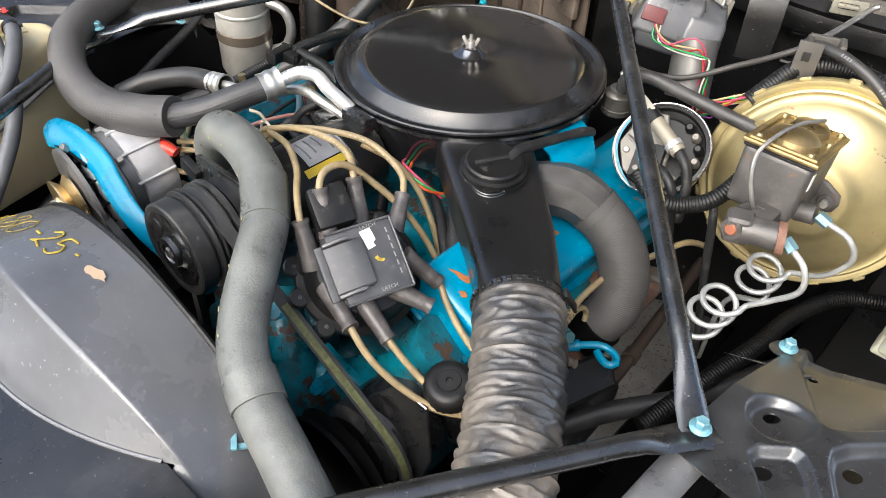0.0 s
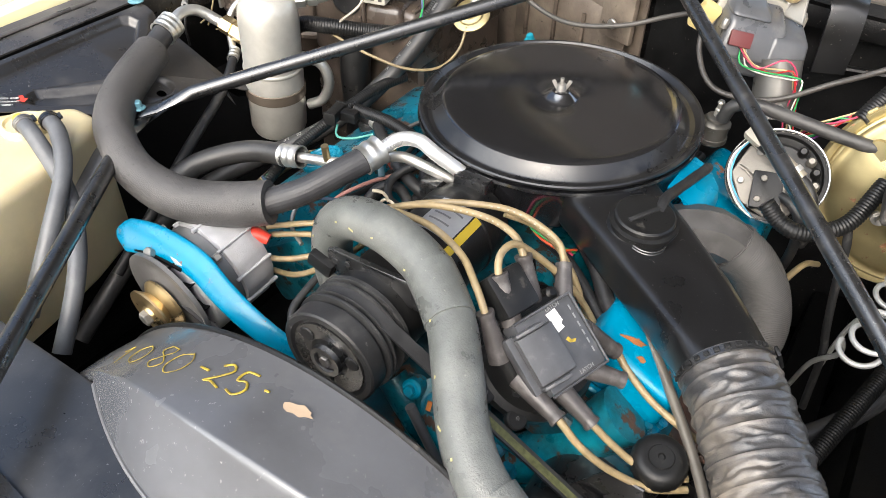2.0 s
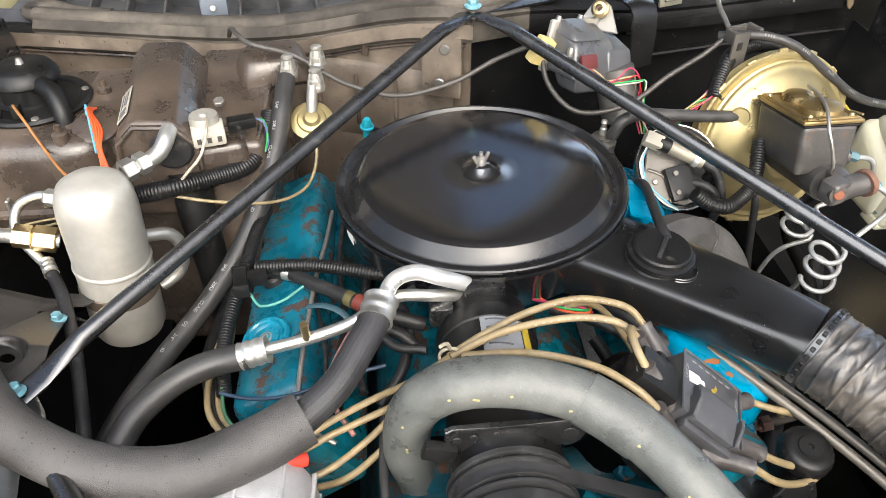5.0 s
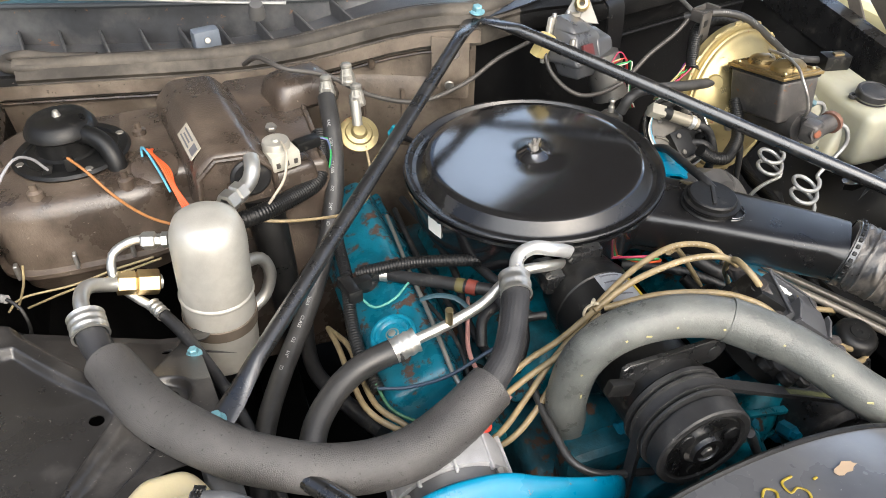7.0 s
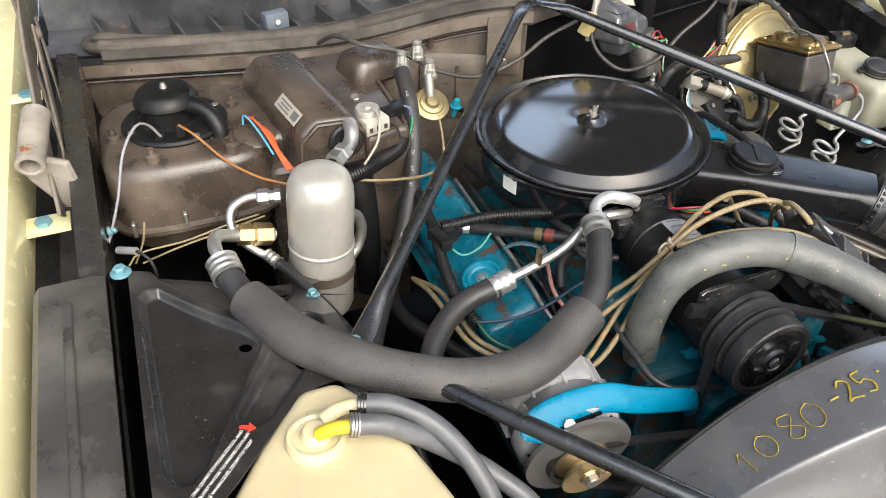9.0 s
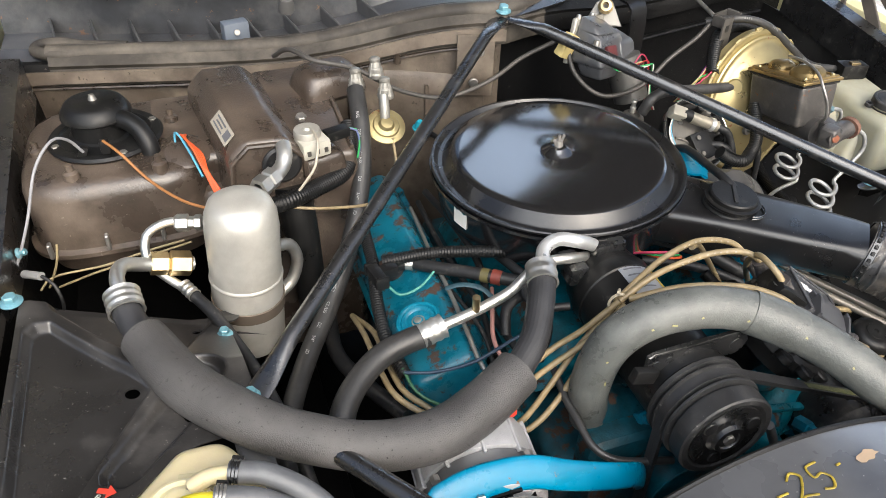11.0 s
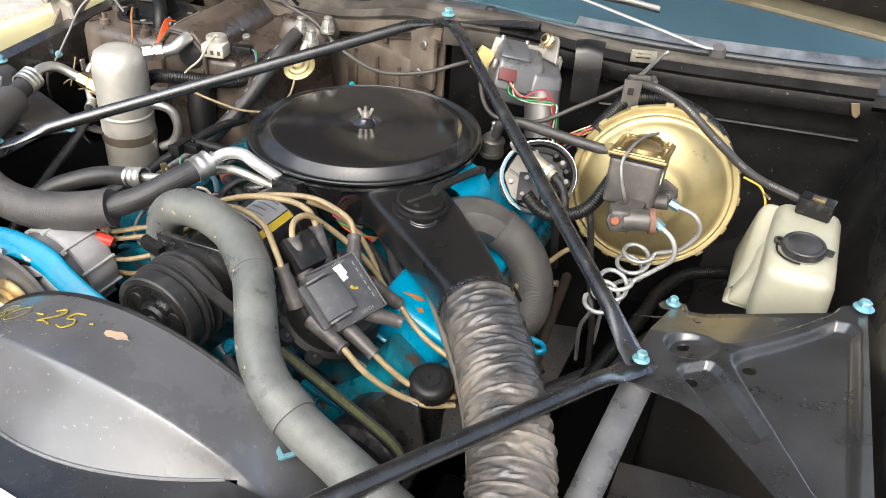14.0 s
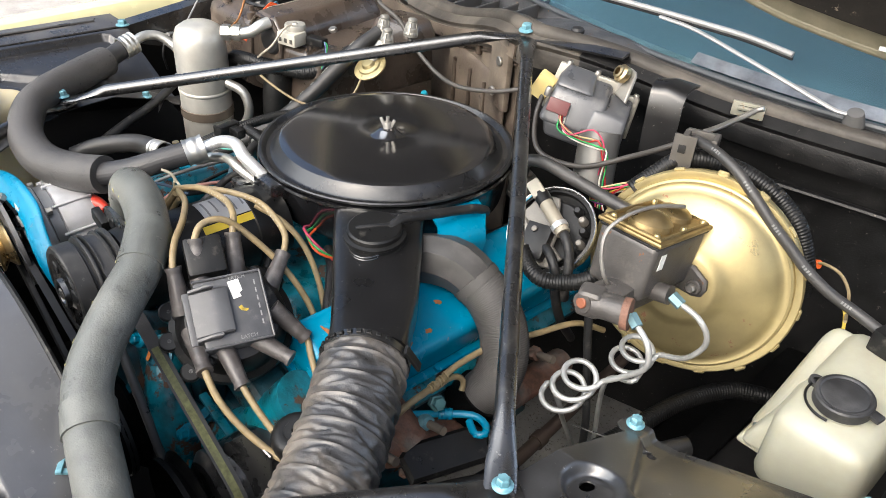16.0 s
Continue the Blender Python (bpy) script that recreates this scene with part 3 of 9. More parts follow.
# ---- braces and panels over the bay ----
def brace(name, a, b, label):
    """A round bar with flattened ends, bolted at both."""
    a, b = Vector(a), Vector(b)
    t = thing(name, label, "brace", a, "cross braces")
    d = (b - a).normalized()
    side = d.cross(Vector((0, 0, 1))).normalized()
    top = side.cross(d)
    bm = bmesh.new()
    n = 30
    rings = []
    L = (b - a).length
    for i in range(n + 1):
        s = i / n
        e = min(s, 1 - s) * L
        k = min(1, max(0, (e - 0.035) / 0.045))
        k = k * k * (3 - 2 * k)
        w, h = 0.016 + (0.011 - 0.016) * k, 0.003 + (0.011 - 0.003) * k
        c = a + d * (L * s) - top * 0.006 * (1 - k)
        rings.append([bm.verts.new(c + side * w * math.cos(q * math.pi / 6) + top * h * math.sin(q * math.pi / 6)) for q in range(12)])
    for p, q in zip(rings, rings[1:]):
        for k in range(12):
            bm.faces.new((p[k], p[(k + 1) % 12], q[(k + 1) % 12], q[k]))
    bm.faces.new(rings[0])
    bm.faces.new(rings[-1])
    part("bar", bm, black_satin, t)
    for e, k in ((a, 1), (b, -1)):
        part("end_plate", solid_box(0.042, 0.03, 0.0035, Matrix.Translation(e + d * (k * 0.006) - top * 0.0085) @ Matrix((d, side, top)).transposed().to_4x4(), 0.0014), black_satin, t)
    return t


COWL, FOOT_R, FOOT_L = (0.0, 0.29, 1.117), (0.562, -0.335, 0.94), (-0.556, -0.332, 0.944)
brace("cowl_brace", COWL, FOOT_L, "black painted steel brace from cowl to wing")
brace("cowl_brace", COWL, FOOT_R, "black painted steel brace from cowl to wing")
brace("front_brace", (0.565, -0.325, 0.937), (0.225, -0.925, 0.985), "black painted steel brace running to the radiator support")
brace("front_brace", (-0.56, -0.325, 0.937), (-0.2, -0.83, 0.97), "black painted steel brace running to the radiator support")
bolt((0.562, -0.332, 0.942), (0, 0, 1), 0.0068)
bolt((0, 0.286, 1.118), (0, -0.2, 1))
bolt((-0.556, -0.33, 0.944), (0, 0, 1), 0.0068)
bolt((0.572, -0.112, 0.885), (0, 0, 1), 0.0068)
bolt((-0.575, -0.172, 0.9), (0, 0, 1), 0.0068)
bolt((0.806, -0.11, 0.966), (0, 0, 1), 0.0085)
bolt((-0.82, -0.104, 0.966), (0, 0, 1), 0.009)


def inside(poly, x, y):
    """Distance to a polygon's edge, positive inside."""
    d, c = 1e9, False
    for (x0, y0), (x1, y1) in zip(poly, poly[1:] + poly[:1]):
        k = max(0, min(1, ((x - x0) * (x1 - x0) + (y - y0) * (y1 - y0)) / ((x1 - x0) ** 2 + (y1 - y0) ** 2)))
        d = min(d, math.hypot(x - x0 - k * (x1 - x0), y - y0 - k * (y1 - y0)))
        if (y0 > y) != (y1 > y) and x < (x1 - x0) * (y - y0) / (y1 - y0) + x0:
            c = not c
    return d if c else -d


POCKETS = [([(0.803, -0.158), (0.794, -0.145), (0.778, -0.14), (0.672, -0.25), (0.664, -0.264), (0.667, -0.28), (0.764, -0.462), (0.778, -0.474), (0.794, -0.472), (0.802, -0.455)], 0.014),
           ([(0.607, -0.314), (0.61, -0.303), (0.636, -0.284), (0.646, -0.286), (0.656, -0.296), (0.717, -0.39), (0.716, -0.402), (0.706, -0.411), (0.694, -0.412), (0.68, -0.404)], 0.011),
           ([(0.592, -0.128), (0.59, -0.08), (0.79, -0.08), (0.776, -0.114), (0.664, -0.226), (0.65, -0.236), (0.638, -0.23)], 0.012)]
HOLES = ((0.604, -0.25, 0.008), (0.625, -0.32, 0.0085), (0.687, -0.27, 0.0085), (0.612, -0.137, 0.0055))
FRONT = ((-0.56, 0.806), (-0.481, 0.729), (-0.41, 0.669), (-0.385, 0.645), (-0.371, 0.618), (-0.363, 0.585), (-0.352, 0.547))


def panel_height(x, y):
    z = 0.922 + 0.16 * (x - 0.555)
    z -= 0.045 * max(0, min(1, (y + 0.24) / 0.13)) * max(0, min(1, (0.80 - x) / 0.18))
    for poly, depth in POCKETS:
        k = max(0, min(1, inside(poly, x, y) / 0.0095 + 0.3))
        z -= depth * k * k * (3 - 2 * k)
    r = math.hypot((x - 0.612) * 0.95, y + 0.254)
    k = max(0, min(1, (0.033 - r) / 0.011))
    return z - (0.012 - 0.16 * (x - 0.612)) * k * k * (3 - 2 * k)


def panel_front(y):
    """The inner edge of the panel where it runs forwards."""
    for (y0, x0), (y1, x1) in zip(FRONT, FRONT[1:]):
        if y <= y1:
            return x0 + (x1 - x0) * (y - y0) / (y1 - y0)
    return FRONT[-1][1]


def filler_panel(name, s, label):
    """Pressed three-cornered panel between wing rail and brace foot, with ribs and holes; s mirrors it."""
    t = thing(name, label, "panel", (s * 0.7, -0.3, 0.9))
    nx, ny = 130, 190
    bm = bmesh.new()
    grid, flat = {}, {}
    for j in range(ny + 1):
        y = -0.56 + 0.46 * j / ny
        xl = 0.545 + 0.03 * (y + 0.34) / 0.24 if y > -0.352 else panel_front(y)
        if y > -0.13:
            xl = 0.571 - 0.018 * math.sqrt(max(0, 1 - ((y + 0.113) / 0.018) ** 2)) if abs(y + 0.113) < 0.018 else xl
        xr = 0.812 + 0.012 * (-0.1 - y)
        for i in range(nx + 1):
            x = xl + (xr - xl) * i / nx
            grid[i, j], flat[i, j] = bm.verts.new((s * x, y, panel_height(x, y))), (x, y)
    rims = {}
    for i in range(nx):
        for j in range(ny):
            ks = [(i, j), (i + 1, j), (i + 1, j + 1), (i, j + 1)]
            near = [h for h in HOLES if any(math.hypot(flat[k][0] - h[0], flat[k][1] - h[1]) < h[2] + 0.0004 for k in ks)]
            if near:
                for k in ks:
                    rims[k] = near[0]
            else:
                bm.faces.new([grid[k] for k in ks])
    for k, (hx, hy, hr) in rims.items():
        d = math.hypot(flat[k][0] - hx, flat[k][1] - hy)
        if grid[k].link_faces and d > 0:
            x, y = hx + (flat[k][0] - hx) * hr / d, hy + (flat[k][1] - hy) * hr / d
            grid[k].co = (s * x, y, panel_height(x, y))
    bmesh.ops.delete(bm, geom=[v for v in bm.verts if not v.link_faces], context="VERTS")
    bmesh.ops.recalc_face_normals(bm, faces=bm.faces)
    bmesh.ops.solidify(bm, geom=bm.faces[:], thickness=0.002)
    part("pressed_sheet", bm, black_plate if s > 0 else left_plate, t, angle=50)
    part("edge_strut", tube([(s * 0.566, -0.35, 0.914), (s * 0.562, -0.39, 0.905), (s * 0.557, -0.44, 0.887), (s * 0.551, -0.5, 0.862), (s * 0.54, -0.6, 0.82)], 0.019, 12, 0.02, flat=0.4), strut_grey, t)
    part("rear_flange", sheet([[(s * x, -0.1 + dy, panel_height(x, -0.101) - dz) for x in [0.575 + 0.0235 * i for i in range(11)]] for dy, dz in ((0, 0.004), (0.003, 0.012), (0.003, 0.03))], 0.002), dark_steel, t)
    return t


filler_panel("filler_panel", 1, "pressed black steel filler panel with ribs and holes")
panel_l = filler_panel("filler_panel", -1, "pressed black steel filler panel with a coolant sticker")
solo("side_baffle", sheet([[(x, y, z + 0.02 * math.sin((x - 0.57) * 9)) for x in [0.572 + 0.045 * i for i in range(7)]] for y, z in ((-0.36, 0.79), (-0.5, 0.795), (-0.7, 0.805), (-0.9, 0.82), (-1.12, 0.84))], 0.003), black_plate, "black sheet-metal baffle beside the radiator", "panel", kind="structure")
ta, tb = Vector((-0.781, -0.488, 0)), Vector((-0.725, -0.423, 0))
tx = (tb - ta).normalized()
ty = Vector((-tx.y, tx.x, 0))
for k, line in enumerate(("ADD ONE QUART ETHYLENE GLYCOL AND", "ONE QUART WATER TO ENGINE COOLANT", "RESERVOIR WHEN LEVEL DROPS TO \"ADD\"")):
    c = Vector((-0.752, -0.459, 0)) - ty * 0.0082 * k - tx * 0.006 * (k == 2)
    c.z = panel_height(-c.x, c.y) + 0.0012
    part("printed_line", words(line, 0.0056, Matrix.Translation(c) @ Matrix((tx, ty, tx.cross(ty))).transposed().to_4x4() @ Matrix.Rotation(radians(6), 4, "Y"), white_paper), white_paper, panel_l, "white printed warning")
part("red_arrow", prism([(-0.008, -0.003), (0.002, -0.003), (0.002, -0.008), (0.011, 0), (0.002, 0.008), (0.002, 0.003), (-0.008, 0.003)], 0.0004, Matrix.Translation((-0.711, -0.415, panel_height(0.711, -0.415) + 0.002)) @ Matrix.Rotation(radians(8), 4, "Y") @ Matrix.Rotation(radians(-20), 4, "Z"), 0), red_plastic, panel_l, "small red arrow")

# ---- air cleaner ----
air = thing("air_cleaner", "round black air cleaner with a wing nut on its lid", "air cleaner", (-0.02, 0, 0.88))
ml = Matrix.Translation((-0.0166, -0.0067, 0.9803)) @ Matrix.Rotation(radians(0.93), 4, "X") @ Matrix.Rotation(radians(-0.99), 4, "Y") @ Matrix.Translation((0, 0, -0.9745))
part("lid", lathe([(0, 0.9985), (0.011, 0.9985), (0.014, 0.9965), (0.024, 0.9885), (0.03, 0.9865), (0.06, 0.9875), (0.11, 0.9885), (0.158, 0.9888), (0.168, 0.9882), (0.1725, 0.9862), (0.1725, 0.969), (0.0, 0.969)], ml, 96), black_paint, air, "glossy black lid")
part("lid_rim", lathe([(0.1722, 0.9864), (0.1755, 0.983), (0.1845, 0.9708), (0.188, 0.9688), (0.193, 0.9688), (0.1965, 0.972), (0.2005, 0.9765), (0.2045, 0.9765), (0.2065, 0.975), (0.2065, 0.972), (0.202, 0.971), (0.19, 0.969), (0.173, 0.969)], ml, 96), rim_paint, air, "dulled black rim")
part("pan", lathe([(0.19, 0.968), (0.2075, 0.968), (0.2085, 0.964), (0.205, 0.96), (0.199, 0.957), (0.197, 0.93), (0.192, 0.9), (0.18, 0.888), (0.12, 0.885), (0.08, 0.875), (0.08, 0.84)], ml, 72), black_paint, air)
nut = part("wing_nut", join(lathe([(0, 0.998), (0.0075, 0.998), (0.006, 1.008), (0, 1.009)], ml, 16), tube([ml @ Vector((0, 0, 0.99)), ml @ Vector((0, 0, 1.017))], 0.0028, 8)), steel, air, "bare steel wing nut")
for s in (-1, 1):
    mw = ml @ Matrix.Translation((0, 0, 1.002)) @ Matrix.Rotation(radians(25), 4, "Z") @ Matrix.Translation((s * 0.009, 0, 0.005)) @ Matrix.Rotation(radians(s * 28), 4, "Y")
    part("wing", solid_box(0.0055, 0.003, 0.015, mw, 0.0014), steel, nut)

part("pan_sticker", sheet([[ml @ Vector((0.1985 * math.cos(radians(a)), 0.1985 * math.sin(radians(a)), z)) for a in (193, 196, 199, 202)] for z in (0.925, 0.953)], 0.0008), white_paper, air, "small cream paper sticker")
# snorkel: tapering box section from pan to duct
SN = [((0.03, -0.05, 0.935), 0.066, 0.03), ((0.10, -0.115, 0.938), 0.066, 0.032), ((0.19, -0.19, 0.94), 0.06, 0.031), ((0.268, -0.255, 0.938), 0.053, 0.03), ((0.318, -0.302, 0.937), 0.046, 0.031), ((0.336, -0.32, 0.936), 0.047, 0.036)]
bm = bmesh.new()
rings = []
sd = Vector((0.69, 0.72, 0)).normalized()
for i, (c, w, h) in enumerate(SN):
    c = Vector(c)
    ring = []
    for q in range(20):
        a = 2 * math.pi * (q + 0.5) / 20
        e = 0.28 if i < 5 else 0.6
        ca, sa = math.cos(a), math.sin(a)
        ring.append(bm.verts.new(c + sd * w * math.copysign(abs(ca) ** e, ca) + Vector((0, 0, 1)) * h * math.copysign(abs(sa) ** e, sa)))
    rings.append(ring)
for p, q in zip(rings, rings[1:]):
    for k in range(20):
        bm.faces.new((p[k], p[(k + 1) % 20], q[(k + 1) % 20], q[k]))
bm.faces.new(rings[-1])
snorkel = part("snorkel", bm, black_enamel, air)
mc = axis_frame((0.187, -0.192, 0.967), (0.05, -0.08, 1))
part("round_cap", lathe([(0.043, 0), (0.043, 0.004), (0.04, 0.006), (0.04, 0.01), (0.042, 0.012), (0.042, 0.015), (0.037, 0.0165), (0.0365, 0.022), (0.034, 0.024), (0.0, 0.024)], mc, 40), black_plastic, snorkel)
part("cap_slot", solid_box(0.05, 0.006, 0.003, mc @ Matrix.Translation((0, 0, 0.0245)) @ Matrix.Rotation(0.5, 4, "Z"), 0.001), rubber, snorkel)
for k in range(3):
    part("spring_clip", tube([mc @ Vector((0.03 * math.cos(a), 0.048 * math.sin(a) - 0.004, 0.004 + k * 0.004)) for a in [radians(-130 + 10 * i) for i in range(9)]], 0.0012, 6), black_satin, snorkel)

# crinkled intake duct
DUCT = [(0.335, -0.319, 0.937), (0.377, -0.370, 0.925), (0.411, -0.416, 0.912), (0.441, -0.462, 0.899), (0.466, -0.507, 0.886), (0.485, -0.56, 0.868), (0.498, -0.63, 0.845)]
path = spline(DUCT, 0.0015)
bm = bmesh.new()
rings = []
dist = 0
seg = 72
for i, q in enumerate(path):
    t = (path[min(i + 1, len(path) - 1)] - path[max(i - 1, 0)]).normalized()
    u = (Vector((0, 0, 1)) - t * t.z).normalized()
    v = t.cross(u)
    if i:
        dist += (q - path[i - 1]).length
    ring = []
    for k in range(seg):
        a = 2 * math.pi * k / seg
        p = Vector((math.cos(a) * 1.6, math.sin(a) * 1.6, dist * 34))
        w = noise.noise(p * 1.3) * 0.5 + noise.noise(p * 2.9 + Vector((5, 1, 2))) * 0.3
        pitch = 0.0285
        ph = (dist + 0.0022 * math.sin(a + 1) + 0.003 * noise.noise(Vector((math.cos(a), math.sin(a), dist * 9)))) / pitch
        off = abs(ph - round(ph)) * pitch
        ridge = math.exp(-(off / 0.0013) ** 2)
        sag = min(1, off / 0.009)
        cell = round(ph)
        tw = a * 1.0 + (ph - cell) * 0.9 * math.sin(cell * 2.3)
        slant = dist + 0.006 * math.sin(tw * 2 + cell * 1.7)
        f1 = noise.noise(Vector((math.cos(a) * 1.5, math.sin(a) * 1.5, slant * 74)))
        f2 = noise.noise(Vector((math.cos(a) * 4.5, math.sin(a) * 4.5, slant * 170 + 7)))
        f4 = 1 - abs(noise.noise(Vector((math.cos(tw) * 2.6, math.sin(tw) * 2.6, cell * 3.1 + ph * 0.4)))) * 5
        fold = 1 - abs(noise.noise(Vector((math.cos(tw) * 1.7, math.sin(tw) * 1.7, slant * 80 + cell)))) * 4
        r = 0.0498 + 0.0022 * ridge - 0.001 * sag + 0.0009 * sag * (1 - 3 * abs(f1)) + 0.0004 * sag * f2 + 0.0013 * sag * max(-0.8, f4) + 0.0019 * sag * max(-0.5, fold)
        if dist < 0.012:
            r = 0.0485 + 0.0012 * w
        ring.append(bm.verts.new(q + (u * math.cos(a) + v * math.sin(a)) * r))
    rings.append(ring)
for p, q in zip(rings, rings[1:]):
    for k in range(seg):
        bm.faces.new((p[k], p[(k + 1) % seg], q[(k + 1) % seg], q[k]))
bm.faces.new(rings[-1])
bm.faces.new(rings[0])
duct = thing("intake_duct", "wrinkled dusty black cloth intake duct on wire rings", "air duct", DUCT[3])
part("flexible_tube", bm, crinkle, duct, angle=75)
part("clamp", lathe([(0.0495, -0.005), (0.0512, -0.0045), (0.0515, 0.0045), (0.0495, 0.005)], axis_frame(path[4], (0.65, -0.75, -0.18)), 40), black_satin, duct)
mcl = axis_frame(path[4], (0.65, -0.75, -0.18))
for k in range(12):
    part("clamp_tooth", solid_box(0.006, 0.003, 0.005, mcl @ Matrix.Rotation(radians(-30 + 12 * k), 4, "Z") @ Matrix.Translation((0, 0.0525, 0)), 0.0008, 1), black_plastic, duct)

part("clamp_tail", solid_box(0.034, 0.004, 0.012, mcl @ Matrix.Rotation(radians(-62), 4, "Z") @ Matrix.Translation((0.012, 0.0545, 0)), 0.001), black_plastic, duct)
# warm-air hose: moulded elbow and ribbed paper hose
warm = thing("warm_air_hose", "grey ribbed warm-air hose with a moulded elbow", "hose", (0.33, -0.1, 0.85))
part("elbow", tube([(0.19, -0.13, 0.915), (0.225, -0.113, 0.926), (0.258, -0.1, 0.926), (0.284, -0.092, 0.913)], lambda s: 0.034 + 0.003 * math.sin(s * 3), 8, 0.03), material("moulded_elbow_plastic", (0.05, 0.048, 0.046), 0.4, bump=0.06, dust=((0.14, 0.13, 0.12), 0.35, 20)), warm, "moulded grey plastic elbow", angle=22)
part("elbow_bead", tube([(0.281, -0.093, 0.915), (0.29, -0.0905, 0.908)], 0.0355, 24), heat_hose, warm)
part("ribbed_hose", tube([(0.28, -0.093, 0.915), (0.31, -0.086, 0.893), (0.336, -0.084, 0.858), (0.352, -0.092, 0.82), (0.354, -0.108, 0.785), (0.342, -0.126, 0.757)], 0.0338, 24, 0.003, ripple=(0.0026, 0.0006)), heat_hose, warm, angle=80)
part("collar", tube([(0.345, -0.122, 0.765), (0.33, -0.135, 0.735)], 0.039, 20), dark_steel, warm)


# ---- hoses over the engine ----
def hose(name, pts, r, mat, label, cat="hose", seg=14, ripple=None, group=""):
    return solo(name, tube(pts, r, seg, ripple=ripple), mat, label, cat, group, angle=80)


def along(pts, share, r, side):
    """A pose on a hose's skin at a share of its length: x along it, z outwards on that side."""
    p = spline(pts, 0.004)
    i = min(len(p) - 2, int(share * (len(p) - 1)))
    t = (p[i + 1] - p[i]).normalized()
    o = Vector(side)
    o = (o - t * o.dot(t)).normalized()
    return Matrix.Translation(p[i] + o * (r + 0.0006)) @ Matrix((t, o.cross(t), o)).transposed().to_4x4()


RAD = [(-0.125, -0.375, 0.80), (-0.14, -0.385, 0.88), (-0.128, -0.392, 0.955), (-0.085, -0.4, 0.995), (-0.02, -0.412, 1.005), (0.04, -0.432, 0.997), (0.085, -0.466, 0.983), (0.118, -0.505, 0.97),
       (0.15, -0.545, 0.95), (0.185, -0.575, 0.933), (0.235, -0.595, 0.915), (0.30, -0.612, 0.902), (0.37, -0.632, 0.892), (0.44, -0.655, 0.88), (0.5, -0.69, 0.86)]
radiator_hose = thing("radiator_hose", "thick weathered grey upper radiator hose", "hose", (0.0, -0.41, 0.8))
part("hose_body", tube(RAD, 0.0262, 22, 0.006), hose_grey, radiator_hose, angle=80)
part("sleeve", tube([(0.035, -0.429, 0.998), (0.06, -0.446, 0.991), (0.085, -0.466, 0.983)], 0.0278, 22, 0.006), hose_grey, radiator_hose, angle=60)
part("clamp", tube([(0.205, -0.584, 0.925), (0.235, -0.595, 0.915)], 0.0285, 22, 0.006), hose_grey, radiator_hose, angle=60)

rr = random.Random(8)
hose_mark = plain("hose_paint_mark", (0.42, 0.38, 0.18), 0.7)
for k in range(11):
    sh = 0.14 + 0.5 * k / 11 + rr.uniform(-0.02, 0.02)
    part("paint_dash", solid_box(0.003 if k % 3 else 0.007, 0.0022, 0.0006, along(RAD, sh, 0.0262, (rr.uniform(-0.4, 0.0), -0.9, rr.uniform(0.1, 0.5))) @ Matrix.Rotation(rr.uniform(-0.6, 0.6), 4, "Z"), 0), hose_mark, radiator_hose)
FOAM = [(-0.668, -0.205, 0.952), (-0.627, -0.287, 0.946), (-0.586, -0.342, 0.948), (-0.543, -0.385, 0.948), (-0.499, -0.412, 0.944), (-0.453, -0.430, 0.936), (-0.403, -0.436, 0.928), (-0.351, -0.430, 0.924), (-0.297, -0.408, 0.926), (-0.245, -0.382, 0.936)]
ac = thing("air_conditioning_hose", "fat foam-covered air conditioning hose with crimped ends", "hose", (-0.45, -0.43, 0.9))
part("foam_sleeve", tube(FOAM, lambda s: 0.029 + 0.0015 * math.sin(s * 9), 24, 0.008), foam_grey, ac, angle=80)
part("inner_hose", tube([(-0.686, -0.153, 0.967), (-0.68, -0.175, 0.96), (-0.668, -0.205, 0.952)], 0.0185, 18), braid_black, ac)
bm = tube([(-0.25, -0.385, 0.935), (-0.212, -0.352, 0.95), (-0.185, -0.31, 0.966), (-0.167, -0.275, 0.976)], 0.0182, 72, 0.01)
bm.verts.ensure_lookup_table()
for i in range(0, len(bm.verts) - 71, 72):
    ring = bm.verts[i:i + 72]
    mid = sum((v.co for v in ring), Vector()) / 72
    for k, v in enumerate(ring):
        if k % 3 == 0:
            v.co = mid + (v.co - mid) * 0.982
part("braided_hose", bm, braid_black, ac, "ribbed rubber hose end", angle=20)
clamp_ring((-0.165, -0.268, 0.978), (0.28, 0.9, 0.2), 0.0205, 0.03, aluminium, ac)
clamp_ring((-0.686, -0.150, 0.968), (-0.15, 0.9, 0.25), 0.0225, 0.03, aluminium, ac, grooves=3)
part("silver_pipe", tube([(-0.16, -0.26, 0.98), (-0.146, -0.232, 0.99), (-0.12, -0.222, 0.993), (-0.09, -0.225, 0.985), (-0.06, -0.215, 0.965), (-0.035, -0.195, 0.935)], 0.0098, 16, 0.005), bright_alu, ac, angle=80)
part("drier_pipe", tube([(-0.688, -0.14, 0.97), (-0.692, -0.11, 0.98), (-0.685, -0.08, 0.975), (-0.66, -0.06, 0.955), (-0.6, -0.05, 0.935)], 0.0098, 14, 0.005), aluminium, ac, angle=80)
part("union_nut", lathe([(0.009, -0.03), (0.0165, -0.03), (0.018, -0.028), (0.018, -0.002), (0.014, 0), (0.0165, 0.002), (0.0165, 0.024), (0.009, 0.026)], axis_frame((-0.632, -0.052, 0.944), (-0.95, -0.1, 0.3)), 6), brass, ac, angle=20)

